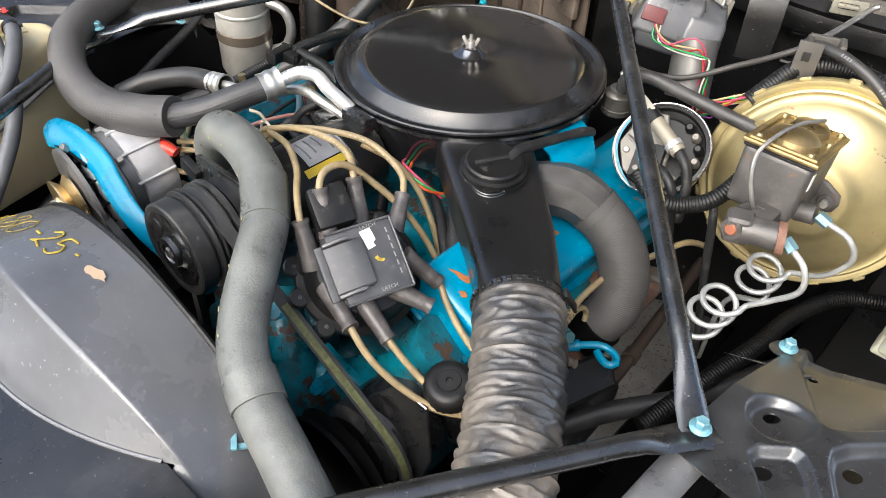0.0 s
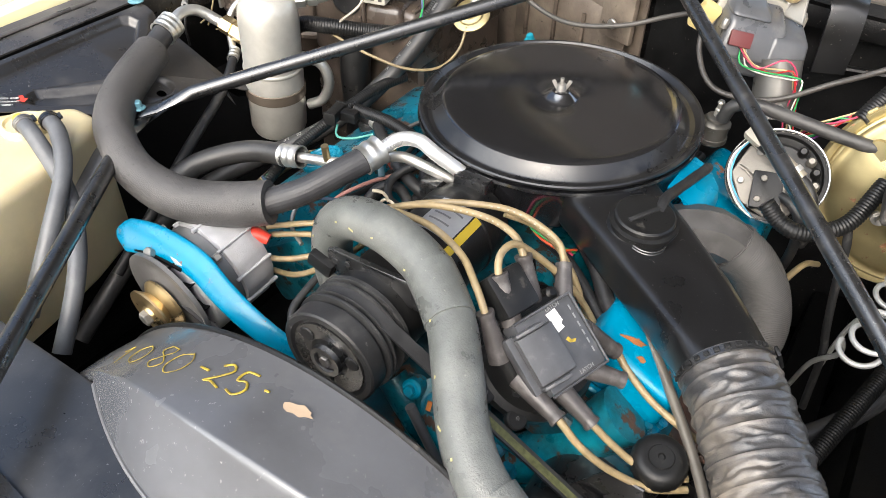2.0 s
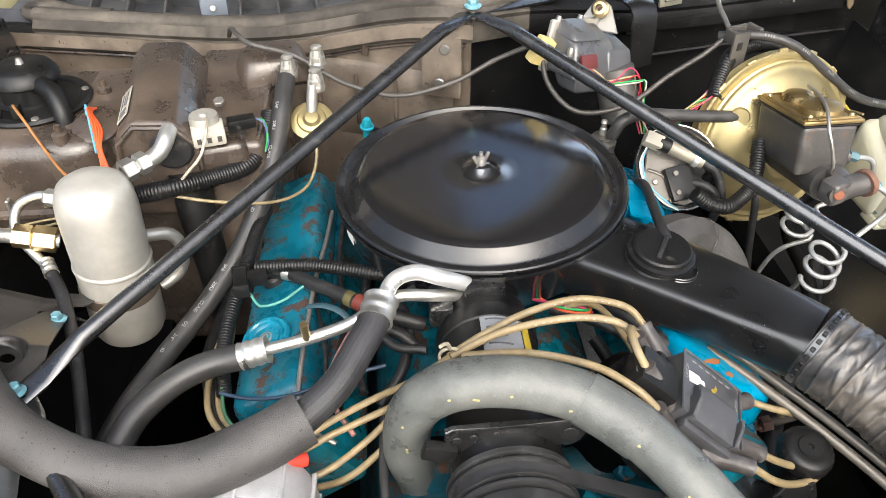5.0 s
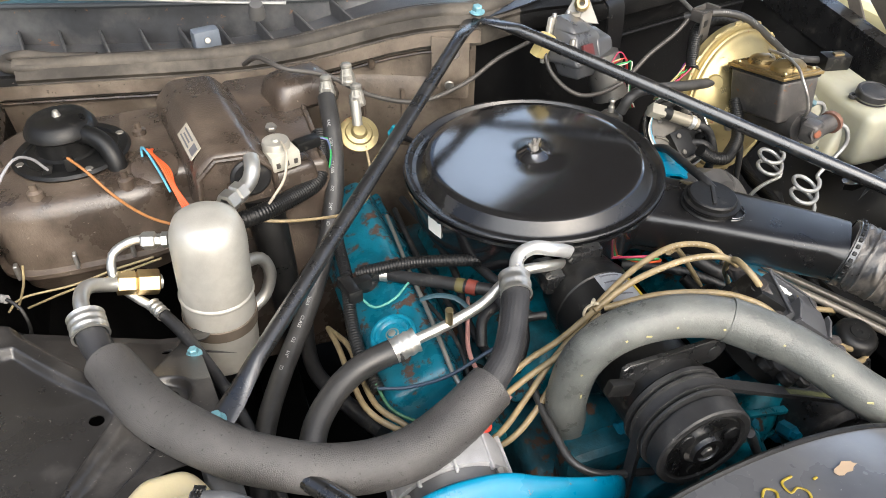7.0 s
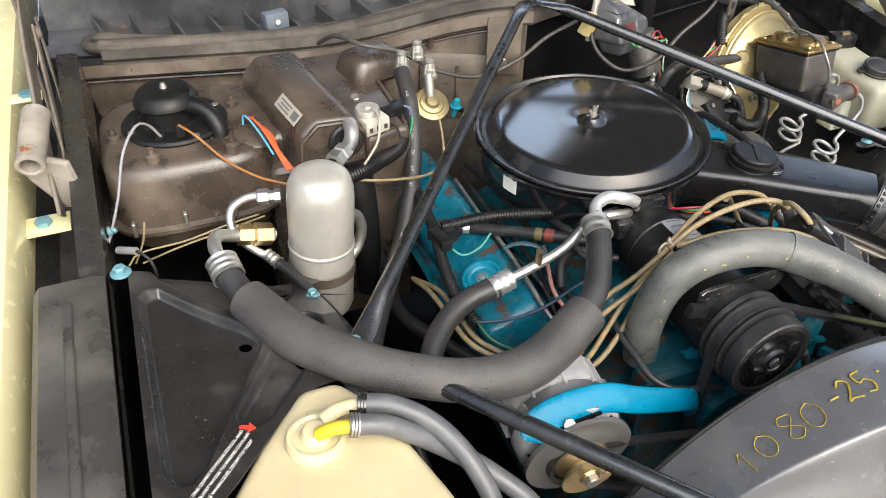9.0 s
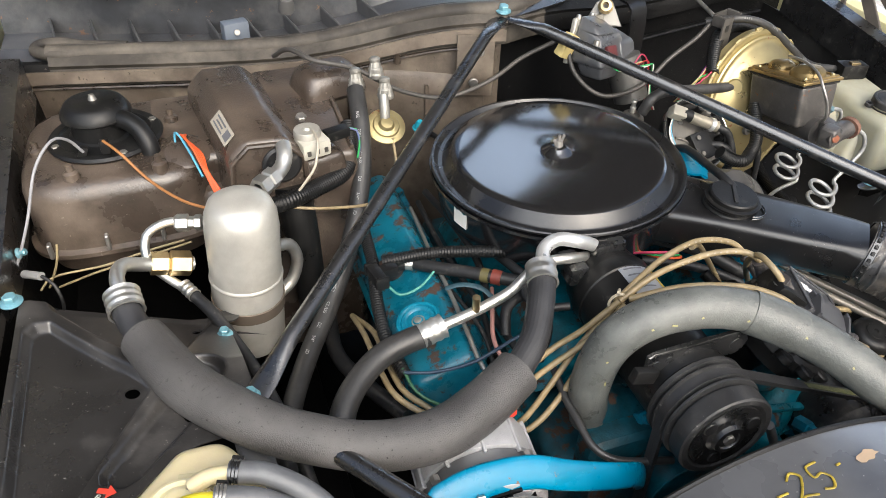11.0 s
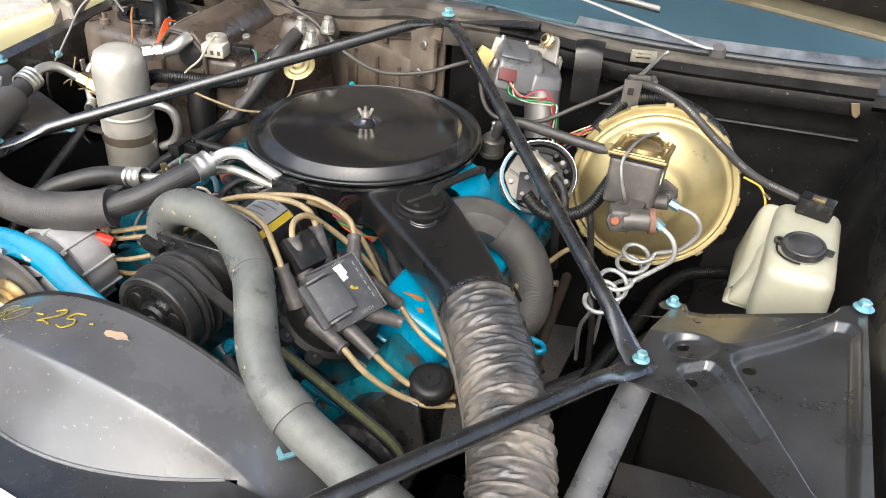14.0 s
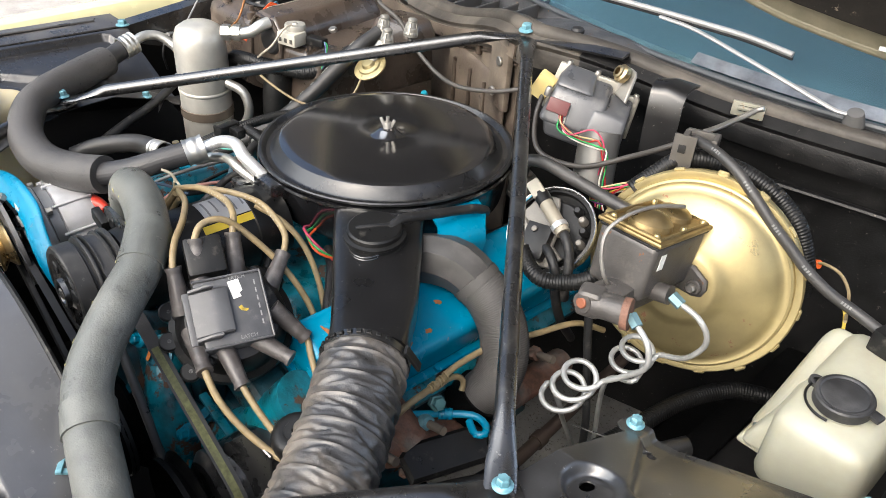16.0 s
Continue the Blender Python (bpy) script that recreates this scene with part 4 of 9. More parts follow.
ac2 = thing("air_conditioning_hose", "thin black air conditioning hose with a metal pipe", "hose", (-0.33, -0.26, 0.9))
part("rubber_hose", tube([(-0.322, -0.264, 0.912), (-0.352, -0.266, 0.908), (-0.388, -0.275, 0.902), (-0.42, -0.295, 0.894), (-0.448, -0.325, 0.884), (-0.465, -0.36, 0.87)], 0.0165, 16), dusty_rubber, ac2, angle=80)
clamp_ring((-0.315, -0.263, 0.915), (0.95, 0.1, 0.2), 0.0165, 0.034, aluminium, ac2, grooves=3)
part("metal_pipe", tube([(-0.305, -0.262, 0.917), (-0.25, -0.256, 0.927), (-0.2, -0.248, 0.94), (-0.17, -0.238, 0.955), (-0.14, -0.228, 0.962), (-0.1, -0.228, 0.96), (-0.06, -0.21, 0.94), (-0.04, -0.19, 0.92)], 0.0075, 14, 0.006), aluminium, ac2, angle=80)
part("service_port", join(tube([(-0.252, -0.258, 0.93), (-0.253, -0.26, 0.955)], 0.0055, 12)), brass, ac2)

HEATER = [(-0.300, 0.198, 1.045), (-0.305, 0.15, 1.02), (-0.315, 0.10, 0.98), (-0.333, 0.053, 0.934), (-0.371, -0.011, 0.875), (-0.418, -0.076, 0.829), (-0.468, -0.148, 0.801), (-0.508, -0.228, 0.785), (-0.53, -0.31, 0.765), (-0.54, -0.42, 0.72), (-0.54, -0.55, 0.64)]
heater_hose = thing("heater_hose", "black heater hose with white printed markings", "hose", (-0.35, 0.05, 0.8))
part("hose_body", tube(HEATER, 0.0148, 16), dusty_rubber, heater_hose, angle=80)
print_white = plain("printed_white", (0.36, 0.36, 0.35), 0.6)
for share, text in ((0.063, "SAE"), (0.1, "20R3"), (0.145, "CLASS"), (0.185, "D2"), (0.217, "3/4\""), (0.245, "ID"), (0.35, "SAE"), (0.385, "20R3"), (0.425, "CLASS"), (0.46, "D2"), (0.488, "3/4\""), (0.512, "ID")):
    part("hose_print", words(text, 0.0072, along(HEATER, share, 0.0148, (-0.4, -0.8, 0.5)), print_white), print_white, heater_hose)

# ---- drier ----
drier_skin = material("dull_drier_aluminium", (0.54, 0.525, 0.475), 0.38, 0.5, var=0.15, scale=16, bump=0.15, rvar=0.1, dust=((0.4, 0.37, 0.31), 0.35, 14))
DR = Vector((-0.54, -0.062, 0.775))
drier = thing("receiver_drier", "dull aluminium receiver drier canister with a band", "canister", DR)
md = axis_frame(DR, (0.06, -0.03, 1))
part("canister", lathe([(0, 0), (0.03, 0.002), (0.046, 0.008), (0.0505, 0.02), (0.051, 0.13), (0.0505, 0.134), (0.0522, 0.136), (0.0526, 0.138), (0.0522, 0.14), (0.0505, 0.142), (0.051, 0.225), (0.049, 0.245), (0.043, 0.261), (0.032, 0.269), (0.012, 0.272), (0, 0.272)], md, 56), drier_skin, drier)
part("band", lathe([(0.0512, 0.082), (0.053, 0.083), (0.053, 0.101), (0.0512, 0.102)], md, 48), plain("band_steel", (0.16, 0.13, 0.1), 0.55, 0.5), drier)
part("top_fitting", lathe([(0.009, 0), (0.016, 0), (0.016, 0.016), (0.012, 0.018), (0.012, 0.02), (0.0155, 0.022), (0.0155, 0.036), (0.009, 0.038)], axis_frame((-0.495, -0.035, 1.03), (0.7, 0.7, 0.05)), 6), aluminium, drier, angle=20)
part("top_pipe", tube([(-0.47, -0.01, 1.03), (-0.455, 0.006, 1.035), (-0.448, 0.02, 1.045), (-0.446, 0.04, 1.05)], 0.0115, 16), aluminium, drier, angle=80)
part("lower_pipe", tube([(-0.49, -0.04, 0.93), (-0.462, -0.02, 0.915), (-0.452, -0.015, 0.88), (-0.465, -0.02, 0.845), (-0.49, -0.03, 0.83)], 0.0095, 14), aluminium, drier, angle=80)

# ---- fan shroud ----
shroud = thing("fan_shroud", "large dusty grey plastic fan shroud with yellow crayon numbers", "shroud", (0, -0.72, 0.6))
SZ = 0.618


def shroud_pt(a, k):
    """A point of the shroud's skin, k from 0 at the rear lip by the ridge at 0.6 to the foot at 1."""
    ridge = -0.675 - 0.026 * math.sin(a) ** 6
    top = Vector((0.368 * 1.01 * math.cos(a), ridge, SZ + 0.368 * math.sin(a)))
    if k < 0.6:
        q = k / 0.6
        r = 0.357 + 0.011 * math.sin(q * 1.5)
        return Vector((r * 1.01 * math.cos(a), -0.592 + (ridge + 0.592) * q, SZ + r * math.sin(a)))
    q = (k - 0.6) / 0.4
    drop = top.z - 0.903
    if drop <= 0:
        return top + Vector((0, -0.05 * q, -0.02 * q))
    hollow = math.sin(math.pi * q) * 0.05 * drop
    fall = q ** 1.25
    return top + Vector((-0.04 * top.x * q, -q * (0.62 * drop + 0.004) + hollow, -drop * fall - hollow * 0.6))


ys = [0, 0.04, 0.1, 0.2, 0.3, 0.4, 0.48, 0.53, 0.56, 0.58, 0.6, 0.625, 0.65, 0.68, 0.71, 0.76, 0.82, 0.88, 0.94, 1.0]
part("barrel", sheet([[shroud_pt(radians(2 + 176 * i / 72), y) for i in range(73)] for y in ys], 0.004), shroud_grey, shroud, angle=80)
part("foot_bead", tube([shroud_pt(radians(53 + 74 * i / 40), 1.0) + Vector((0, 0, 0.001)) for i in range(41)], 0.0022, 8, 0.01), shroud_grey, shroud)
part("rear_lip", tube([shroud_pt(radians(2 + 176 * i / 72), 0) for i in range(73)], 0.0035, 8, 0.02), black_plastic, shroud)


def on_shroud(x, y, spin=0.0):
    """A pose on the band at that x, its z outwards and its y to the rear."""
    a = math.acos(max(-1, min(1, x / 0.368)))
    p = shroud_pt(a, (-0.592 - y) / (0.083 + 0.026 * math.sin(a) ** 6) * 0.6)
    n = Vector((math.cos(a), -0.03, math.sin(a))).normalized()
    yy = (Vector((0, 1, 0)) - n * n.y).normalized()
    xx = yy.cross(n)
    return Matrix.Translation(p + n * 0.0012) @ Matrix((xx, yy, n)).transposed().to_4x4() @ Matrix.Rotation(spin, 4, "Z")


GLYPHS = {"1": [[(-0.2, 0.2), (0.05, 0.5), (0.0, 0.0), (-0.06, -0.5)]], "0": [[(0.05, 0.5), (-0.28, 0.25), (-0.3, -0.25), (0.0, -0.5), (0.3, -0.2), (0.28, 0.25), (0.0, 0.52)]],
          "8": [[(0.25, 0.42), (-0.1, 0.5), (-0.25, 0.25), (0.05, 0.0), (0.26, -0.28), (0.0, -0.52), (-0.26, -0.3), (0.0, 0.02), (0.24, 0.28), (0.2, 0.45)]], "-": [[(-0.2, 0.02), (0.2, -0.03)]],
          "2": [[(-0.25, 0.3), (0.0, 0.5), (0.22, 0.28), (0.0, -0.1), (-0.3, -0.45), (-0.1, -0.38), (0.3, -0.48)]], "5": [[(0.28, 0.5), (-0.15, 0.46), (-0.2, 0.05), (0.1, 0.1), (0.26, -0.18), (0.05, -0.48), (-0.25, -0.4)]]}
for ch, x, y, h, spin in (("1", -0.196, -0.656, 0.03, 0.25), ("0", -0.172, -0.652, 0.03, 0.15), ("8", -0.139, -0.649, 0.034, 0.1), ("0", -0.112, -0.65, 0.034, -0.1), ("-", -0.08, -0.645, 0.03, 0.1), ("2", -0.059, -0.643, 0.032, 0.0), ("5", -0.034, -0.642, 0.032, 0.1), ("-", -0.008, -0.636, 0.013, 0.3)):
    for line in GLYPHS[ch]:
        pts = [(px * math.cos(spin) - py * math.sin(spin), px * math.sin(spin) + py * math.cos(spin)) for px, py in line]
        part("crayon_mark", tube([on_shroud(x + px * h, y + py * h).translation for px, py in pts], 0.0014 if x > -0.1 else 0.0007, 6, 0.0025, flat=0.6, up=(0, 0, 1)), yellow_paint, shroud, "yellow crayon figures")
rr = random.Random(3)
part("peeled_patch", prism([(0.016 * math.cos(a) * (0.6 + 0.6 * rr.random()), 0.006 * math.sin(a) * (0.7 + 0.6 * rr.random())) for a in [2 * math.pi * i / 14 for i in range(14)]], 0.0003, on_shroud(0.03, -0.636, 0.2), 0), plain("bare_tan_patch", (0.33, 0.245, 0.165), 0.8), shroud, "tan patch of peeled coating")
part("hose_clip", join(solid_box(0.03, 0.006, 0.004, Matrix.Translation((0.246, -0.626, 0.892)) @ Matrix.Rotation(0.9, 4, "Z"), 0.001), solid_box(0.02, 0.006, 0.004, Matrix.Translation((0.238, -0.63, 0.896)) @ Matrix.Rotation(-0.6, 4, "Z"), 0.001)), teal_zinc, shroud)
support = thing("radiator_support", "black radiator support panel across the front", "panel", (0, -0.95, 0.85), kind="structure")
part("top_panel", solid_box(1.1, 0.482, 0.02, Matrix.Translation((0, -0.929, 0.893)), 0.006), black_plate, support)
part("front_lip", solid_box(1.5, 0.03, 0.05, Matrix.Translation((0, -1.16, 0.89)), 0.01), black_plate, support)
note = part("notice", solid_box(0.19, 0.052, 0.001, Matrix.Translation((-0.02, -0.83, 0.9086)) @ Matrix.Rotation(-0.05, 4, "Z"), 0), white_paper, support, "white paper notice with small print")
part("raised_panel", solid_box(0.9, 0.3, 0.008, Matrix.Translation((-0.33, -0.945, 0.9035)) @ Matrix.Rotation(-0.1, 4, "Z"), 0.003), black_plate, support)
for k in range(4):
    part("print_bar", solid_box(0.11 - 0.02 * (k % 2), 0.003, 0.0006, Matrix.Translation((-0.035, -0.815 - 0.009 * k, 0.9093)) @ Matrix.Rotation(-0.05, 4, "Z"), 0), plain("notice_ink", (0.45, 0.45, 0.45), 0.6), note)
part("radiator_core", solid_box(0.8, 0.06, 0.5, Matrix.Translation((0, -0.9, 0.6)), 0.01), black_satin, support)

# ---- compressor ----
comp = thing("compressor", "black air conditioning compressor with grooved clutch pulley", "compressor", (-0.035, -0.35, 0.83))
mp = axis_frame((-0.036, -0.53, 0.9), (0, 1, 0))
pulley_matte = material("matte_pulley_iron", (0.022, 0.022, 0.0225), 0.46, bump=0.15, dust=((0.07, 0.068, 0.064), 0.3, 30), chips=((0.12, 0.115, 0.11), 0.06, 120, 0.6))
part("pulley", lathe([(0.03, 0.012), (0.052, 0.01), (0.056, 0.006), (0.063, 0.006), (0.0655, 0.008), (0.0655, 0.029), (0.06, 0.0315), (0.06, 0.0335), (0.0685, 0.0355), (0.069, 0.037), (0.069, 0.0385), (0.061, 0.0405), (0.061, 0.042), (0.069, 0.044), (0.069, 0.0455), (0.058, 0.049), (0.058, 0.0575), (0.069, 0.0605), (0.069, 0.0625), (0.06, 0.065), (0.06, 0.0665), (0.069, 0.069), (0.069, 0.074), (0.05, 0.078)], mp @ Matrix.Diagonal((0.955, 0.955, 1, 1)), 56), pulley_matte, comp, angle=25)
hub = part("clutch_plate", lathe([(0, 0.003), (0.013, 0.003), (0.014, 0.0), (0.02, 0.0), (0.021, 0.006), (0.026, 0.009), (0.048, 0.007), (0.0485, 0.014), (0, 0.014)], mp, 40), black_satin, comp)
for k in range(3):
    part("recess", disc(0.0095, 0.003, mp @ Matrix.Rotation(radians(120 * k + 40), 4, "Z") @ Matrix.Translation((0.036, 0, 0.0058)), 18), rubber, hub)
part("hub_nut", disc(0.008, 0.005, mp @ Matrix.Translation((0, 0, -0.001)), 6), steel, hub)
part("body", lathe([(0.04, 0.075), (0.058, 0.08), (0.06, 0.09), (0.06, 0.26), (0.062, 0.262), (0.062, 0.285), (0.06, 0.288), (0.055, 0.318), (0.03, 0.33), (0, 0.33)], mp, 48), black_plastic, comp)
part("front_bracket", prism([(-0.066, 0.04), (-0.066, 0.066), (-0.058, 0.07), (-0.01, 0.071), (0.058, 0.074), (0.072, 0.068), (0.078, 0.055), (0.072, 0.04), (0.06, 0.034), (0.035, 0.038), (0.0, 0.044), (-0.03, 0.04), (-0.05, 0.03), (-0.06, 0.032)], 0.007, Matrix.Translation((-0.036, -0.43, 0.9)) @ Matrix.Rotation(radians(90), 4, "X"), 0.0012), black_satin, comp)
for x, z, r in ((-0.09, 0.953, 0.005), (-0.073, 0.957, 0.004), (0.024, 0.954, 0.009), (-0.05, 0.961, 0.003)):
    part("bracket_hole", disc(r, 0.0016, axis_frame((x, -0.4365, z), (0, -1, 0)), 16), rubber, comp)
part("plate_tab", solid_box(0.034, 0.012, 0.02, Matrix.Translation((-0.108, -0.442, 0.945)) @ Matrix.Rotation(0.3, 4, "Y"), 0.003), black_plastic, comp)
def barrel_patch(cx, cz, r, y0, y1, a0, a1):
    """A thin label on a barrel that lies along y; angles from straight up towards +x."""
    return sheet([[(cx + r * math.sin(radians(a0 + (a1 - a0) * k / 8)), y, cz + r * math.cos(radians(a0 + (a1 - a0) * k / 8))) for k in range(9)] for y in (y0, y1)], 0.0006)


part("white_label", barrel_patch(-0.036, 0.9, 0.0608, -0.335, -0.255, -12, 34), plain("silver_label", (0.34, 0.35, 0.37), 0.4, 0.3), comp, "silver rating label")
part("yellow_label", barrel_patch(-0.036, 0.9, 0.0608, -0.345, -0.262, 36, 47), yellow_label, comp, "yellow warning label")
for k in range(5):
    part("label_print", barrel_patch(-0.036, 0.9, 0.0613, -0.327 + 0.013 * k, -0.3245 + 0.013 * k, -6, 26 - 5 * (k % 3)), plain("label_ink", (0.12, 0.12, 0.13), 0.6), comp)
part("rear_lug", join(solid_box(0.05, 0.04, 0.03, Matrix.Translation((-0.036, -0.21, 0.955)), 0.006), solid_box(0.03, 0.05, 0.03, Matrix.Translation((-0.09, -0.22, 0.935)), 0.006)), black_satin, comp)
part("manifold_plate", solid_box(0.06, 0.016, 0.045, Matrix.Translation((-0.036, -0.188, 0.925)), 0.004), cast_alu, comp)

# ---- alternator ----
alt = thing("alternator", "cast aluminium alternator with brass pulley", "alternator", (-0.32, -0.44, 0.75))
ma = axis_frame((-0.321, -0.546, 0.822), (0.06, 0.99, 0.1))
part("pulley", lathe([(0, -0.004), (0.012, -0.004), (0.014, 0.0), (0.034, 0.001), (0.038, 0.0), (0.038, 0.003), (0.026, 0.013), (0.037, 0.022), (0.037, 0.025), (0.012, 0.027)], ma, 40), plain("pulley_cadmium", (0.5, 0.38, 0.2), 0.35, 0.9), alt, "brass-coloured pulley")
part("shaft_nut", disc(0.011, 0.01, ma @ Matrix.Translation((0, 0, -0.012)), 6), steel, alt)
part("fan_plate", lathe([(0.02, 0.03), (0.034, 0.03), (0.04, 0.034), (0.062, 0.034), (0.07, 0.03), (0.0745, 0.03), (0.0745, 0.036), (0.02, 0.04)], ma, 48), plain("dusty_fan_steel", (0.16, 0.155, 0.15), 0.45, 0.4), alt)
for k in range(11):
    part("fan_blade", solid_box(0.026, 0.002, 0.012, ma @ Matrix.Rotation(radians(360 / 11 * k), 4, "Z") @ Matrix.Translation((0.054, 0, 0.044)) @ Matrix.Rotation(0.5, 4, "Z"), 0.0005, 1), dark_steel, alt)
part("front_housing", lathe([(0.02, 0.046), (0.06, 0.046), (0.07, 0.052), (0.0735, 0.06), (0.0735, 0.082), (0.07, 0.084)], ma, 48), cast_alu, alt)
part("stator", lathe([(0.068, 0.084), (0.0705, 0.085), (0.0705, 0.1), (0.068, 0.101)], ma, 48), plain("stator_steel", (0.2, 0.2, 0.2), 0.5, 0.6), alt)
part("rear_housing", lathe([(0.068, 0.101), (0.0735, 0.103), (0.0735, 0.14), (0.068, 0.155), (0.05, 0.162), (0, 0.162)], ma, 48, shape=lambda a: 1 + 0.012 * math.cos(a * 12)), cast_alu, alt)
for k in range(10):
    part("housing_rib", solid_box(0.004, 0.006, 0.06, ma @ Matrix.Rotation(radians(36 * k), 4, "Z") @ Matrix.Translation((0, 0.0735, 0.125)), 0.001, 1), cast_alu, alt)
for k in range(4):
    part("through_bolt", lathe([(0, 0), (0.006, 0), (0.006, 0.008), (0, 0.009)], ma @ Matrix.Rotation(radians(90 * k + 40), 4, "Z") @ Matrix.Translation((0, 0.079, 0.092)) @ Matrix.Rotation(math.pi, 4, "X"), 6), steel, alt)
part("terminal_boot", tube([(-0.278, -0.402, 0.88), (-0.265, -0.395, 0.88), (-0.25, -0.39, 0.875)], lambda s: 0.0125 - 0.005 * s, 14), red_plastic, alt, "red rubber terminal boot")
BR = [(-0.402, -0.512, 0.892), (-0.391, -0.506, 0.897), (-0.353, -0.496, 0.901), (-0.312, -0.492, 0.899), (-0.270, -0.492, 0.892), (-0.230, -0.499, 0.878), (-0.188, -0.504, 0.864), (-0.15, -0.503, 0.848), (-0.12, -0.494, 0.825), (-0.1, -0.48, 0.79), (-0.09, -0.46, 0.75)]
abr = thing("alternator_bracket", "bright blue painted steel alternator bracket with adjusting slot", "bracket", (-0.26, -0.48, 0.8))
part("arm", tube(BR, lambda s: 0.023 * min(1, (s / 0.05) ** 0.5) - 0.011 * s, 16, 0.004, flat=0.3, up=(0, -0.8, 0.6)), fresh_blue, abr, angle=80)
part("slot", tube([(-0.376, -0.5135, 0.887), (-0.34, -0.5085, 0.8895), (-0.29, -0.506, 0.887)], 0.0026, 8), dark_steel, abr)
part("slot_bolt", lathe([(0, 0), (0.008, 0), (0.008, 0.008), (0, 0.009)], axis_frame((-0.34, -0.508, 0.891), (-0.1, -0.7, 0.6)), 6), steel, abr)


# ---- engine ----
EX = -0.02
engine = thing("engine_block", "blue painted V8 engine block with rust and grease", "engine", (EX, -0.1, 0.35))
part("block", solid_box(0.42, 0.62, 0.36, Matrix.Translation((EX, -0.09, 0.56)), 0.02, 3, (0.75, 1)), engine_shaded, engine)
part("front_cover", join(solid_box(0.26, 0.05, 0.3, Matrix.Translation((EX, -0.41, 0.66)), 0.02, 3), disc(0.055, 0.06, axis_frame((EX, -0.42, 0.72), (0, -1, 0)), 32)), engine_shaded, engine)
part("intake_manifold", join(solid_box(0.30, 0.46, 0.07, Matrix.Translation((EX, -0.06, 0.79)), 0.02, 3, (0.6, 0.9)), solid_box(0.16, 0.16, 0.06, Matrix.Translation((EX, 0.0, 0.845)), 0.01, 2)), engine_grime, engine)
for s, nm in ((-1, ""), (1, "")):
    part("cylinder_head", solid_box(0.13, 0.56, 0.1, Matrix.Translation((EX + s * 0.25, -0.06, 0.765)) @ Matrix.Rotation(radians(s * 35), 4, "Y"), 0.012, 2), engine_grime, engine)


def valve_cover(s, z, y0, y1, mat, label, top=0.0315, low=-0.034, inner=0.056, edge=0.024):
    """A pressed cover over one bank; inner is its half-width towards the middle of the engine."""
    m = Matrix.Translation((EX + s * 0.276, (y0 + y1) / 2, z)) @ Matrix.Rotation(radians(s * 22), 4, "Y")
    n = y1 - y0
    mid, wide = s * (0.056 - inner) / 2, 0.056 + inner
    t = thing("valve_cover", label, "valve cover", m, "valve covers")
    part("cover", solid_box(wide, n - 0.012, top - low, m @ Matrix.Translation((mid, 0, (top + low) / 2)), edge, 6, (0.9, 0.98)), mat, t, angle=60)
    part("flange", solid_box(wide + 0.018, n, 0.008, m @ Matrix.Translation((mid, 0, low)), 0.003, 1), mat, t)
    for k in range(4):
        for e in (-1, 1):
            part("flange_bolt", lathe([(0, 0), (0.007, 0), (0.007, 0.007), (0, 0.008)], m @ Matrix.Translation((mid + e * (wide / 2 + 0.004), -n * 0.45 + n * 0.3 * k, low + 0.004)), 6), mat, t)
    return t, m


valve_cover(-1, 0.842, -0.31, 0.20, engine_blue, "blue painted valve cover with flaking rust")
vc_r, mvr = valve_cover(1, 0.862, -0.345, 0.17, material("chipped_blue_paint", (0.002, 0.2, 0.345), 0.25, bump=0.06, var=0.15, scale=12, dust=((0.06, 0.2, 0.26), 0.2, 20), chips=((0.3, 0.1, 0.03), 0.24, 20, 0.8)), "bright blue painted valve cover with rust chips", 0.019, -0.046, 0.078, 0.017)
rr = random.Random(21)
bare_rust = plain("flaked_rust", (0.3, 0.11, 0.035), 0.8)
for x, y, a, b, turn in ((-0.03, -0.21, 0.02, 0.0045, 0.3), (-0.012, -0.226, 0.006, 0.004, 0.0), (0.01, -0.16, 0.005, 0.009, 0.2), (0.032, -0.13, 0.004, 0.011, 0.5), (0.026, -0.09, 0.004, 0.006, 0.1), (-0.005, -0.05, 0.006, 0.004, 0.9), (0.018, -0.19, 0.003, 0.004, 0.4)):
    part("flaked_patch", prism([(a * math.cos(q) * (0.6 + 0.6 * rr.random()), b * math.sin(q) * (0.6 + 0.6 * rr.random())) for q in [2 * math.pi * i / 12 for i in range(12)]], 0.0006, mvr @ Matrix.Translation((x, y, 0.0192)) @ Matrix.Rotation(turn, 4, "Z"), 0), bare_rust, vc_r, "flaked rusty patch")
for x in (-0.055, 0.0, 0.045):
    part("end_bolt", lathe([(0, 0.009), (0.006, 0.009), (0.0065, 0.003), (0.0095, 0.002), (0.0095, -0.003), (0, -0.003)], mvr @ Matrix.Translation((x, -0.252, -0.04)), 6), engine_blue, vc_r)
oil = thing("oil_filler_cap", "blue painted twist oil filler cap", "cap", (-0.307, -0.19, 0.868))
mo = axis_frame((-0.313, -0.2, 0.872), (-0.32, -0.1, 1))
part("cap_disc", lathe([(0, 0.0075), (0.006, 0.0075), (0.009, 0.005), (0.018, 0.0045), (0.021, 0.007), (0.024, 0.0075), (0.0255, 0.006), (0.0275, 0.0085), (0.031, 0.0085), (0.034, 0.005), (0.034, -0.006), (0, -0.006)], mo, 44), material("mid_blue_paint", (0.008, 0.17, 0.26), 0.25, bump=0.1, chips=((0.1, 0.04, 0.02), 0.1, 40, 0.8)), oil)
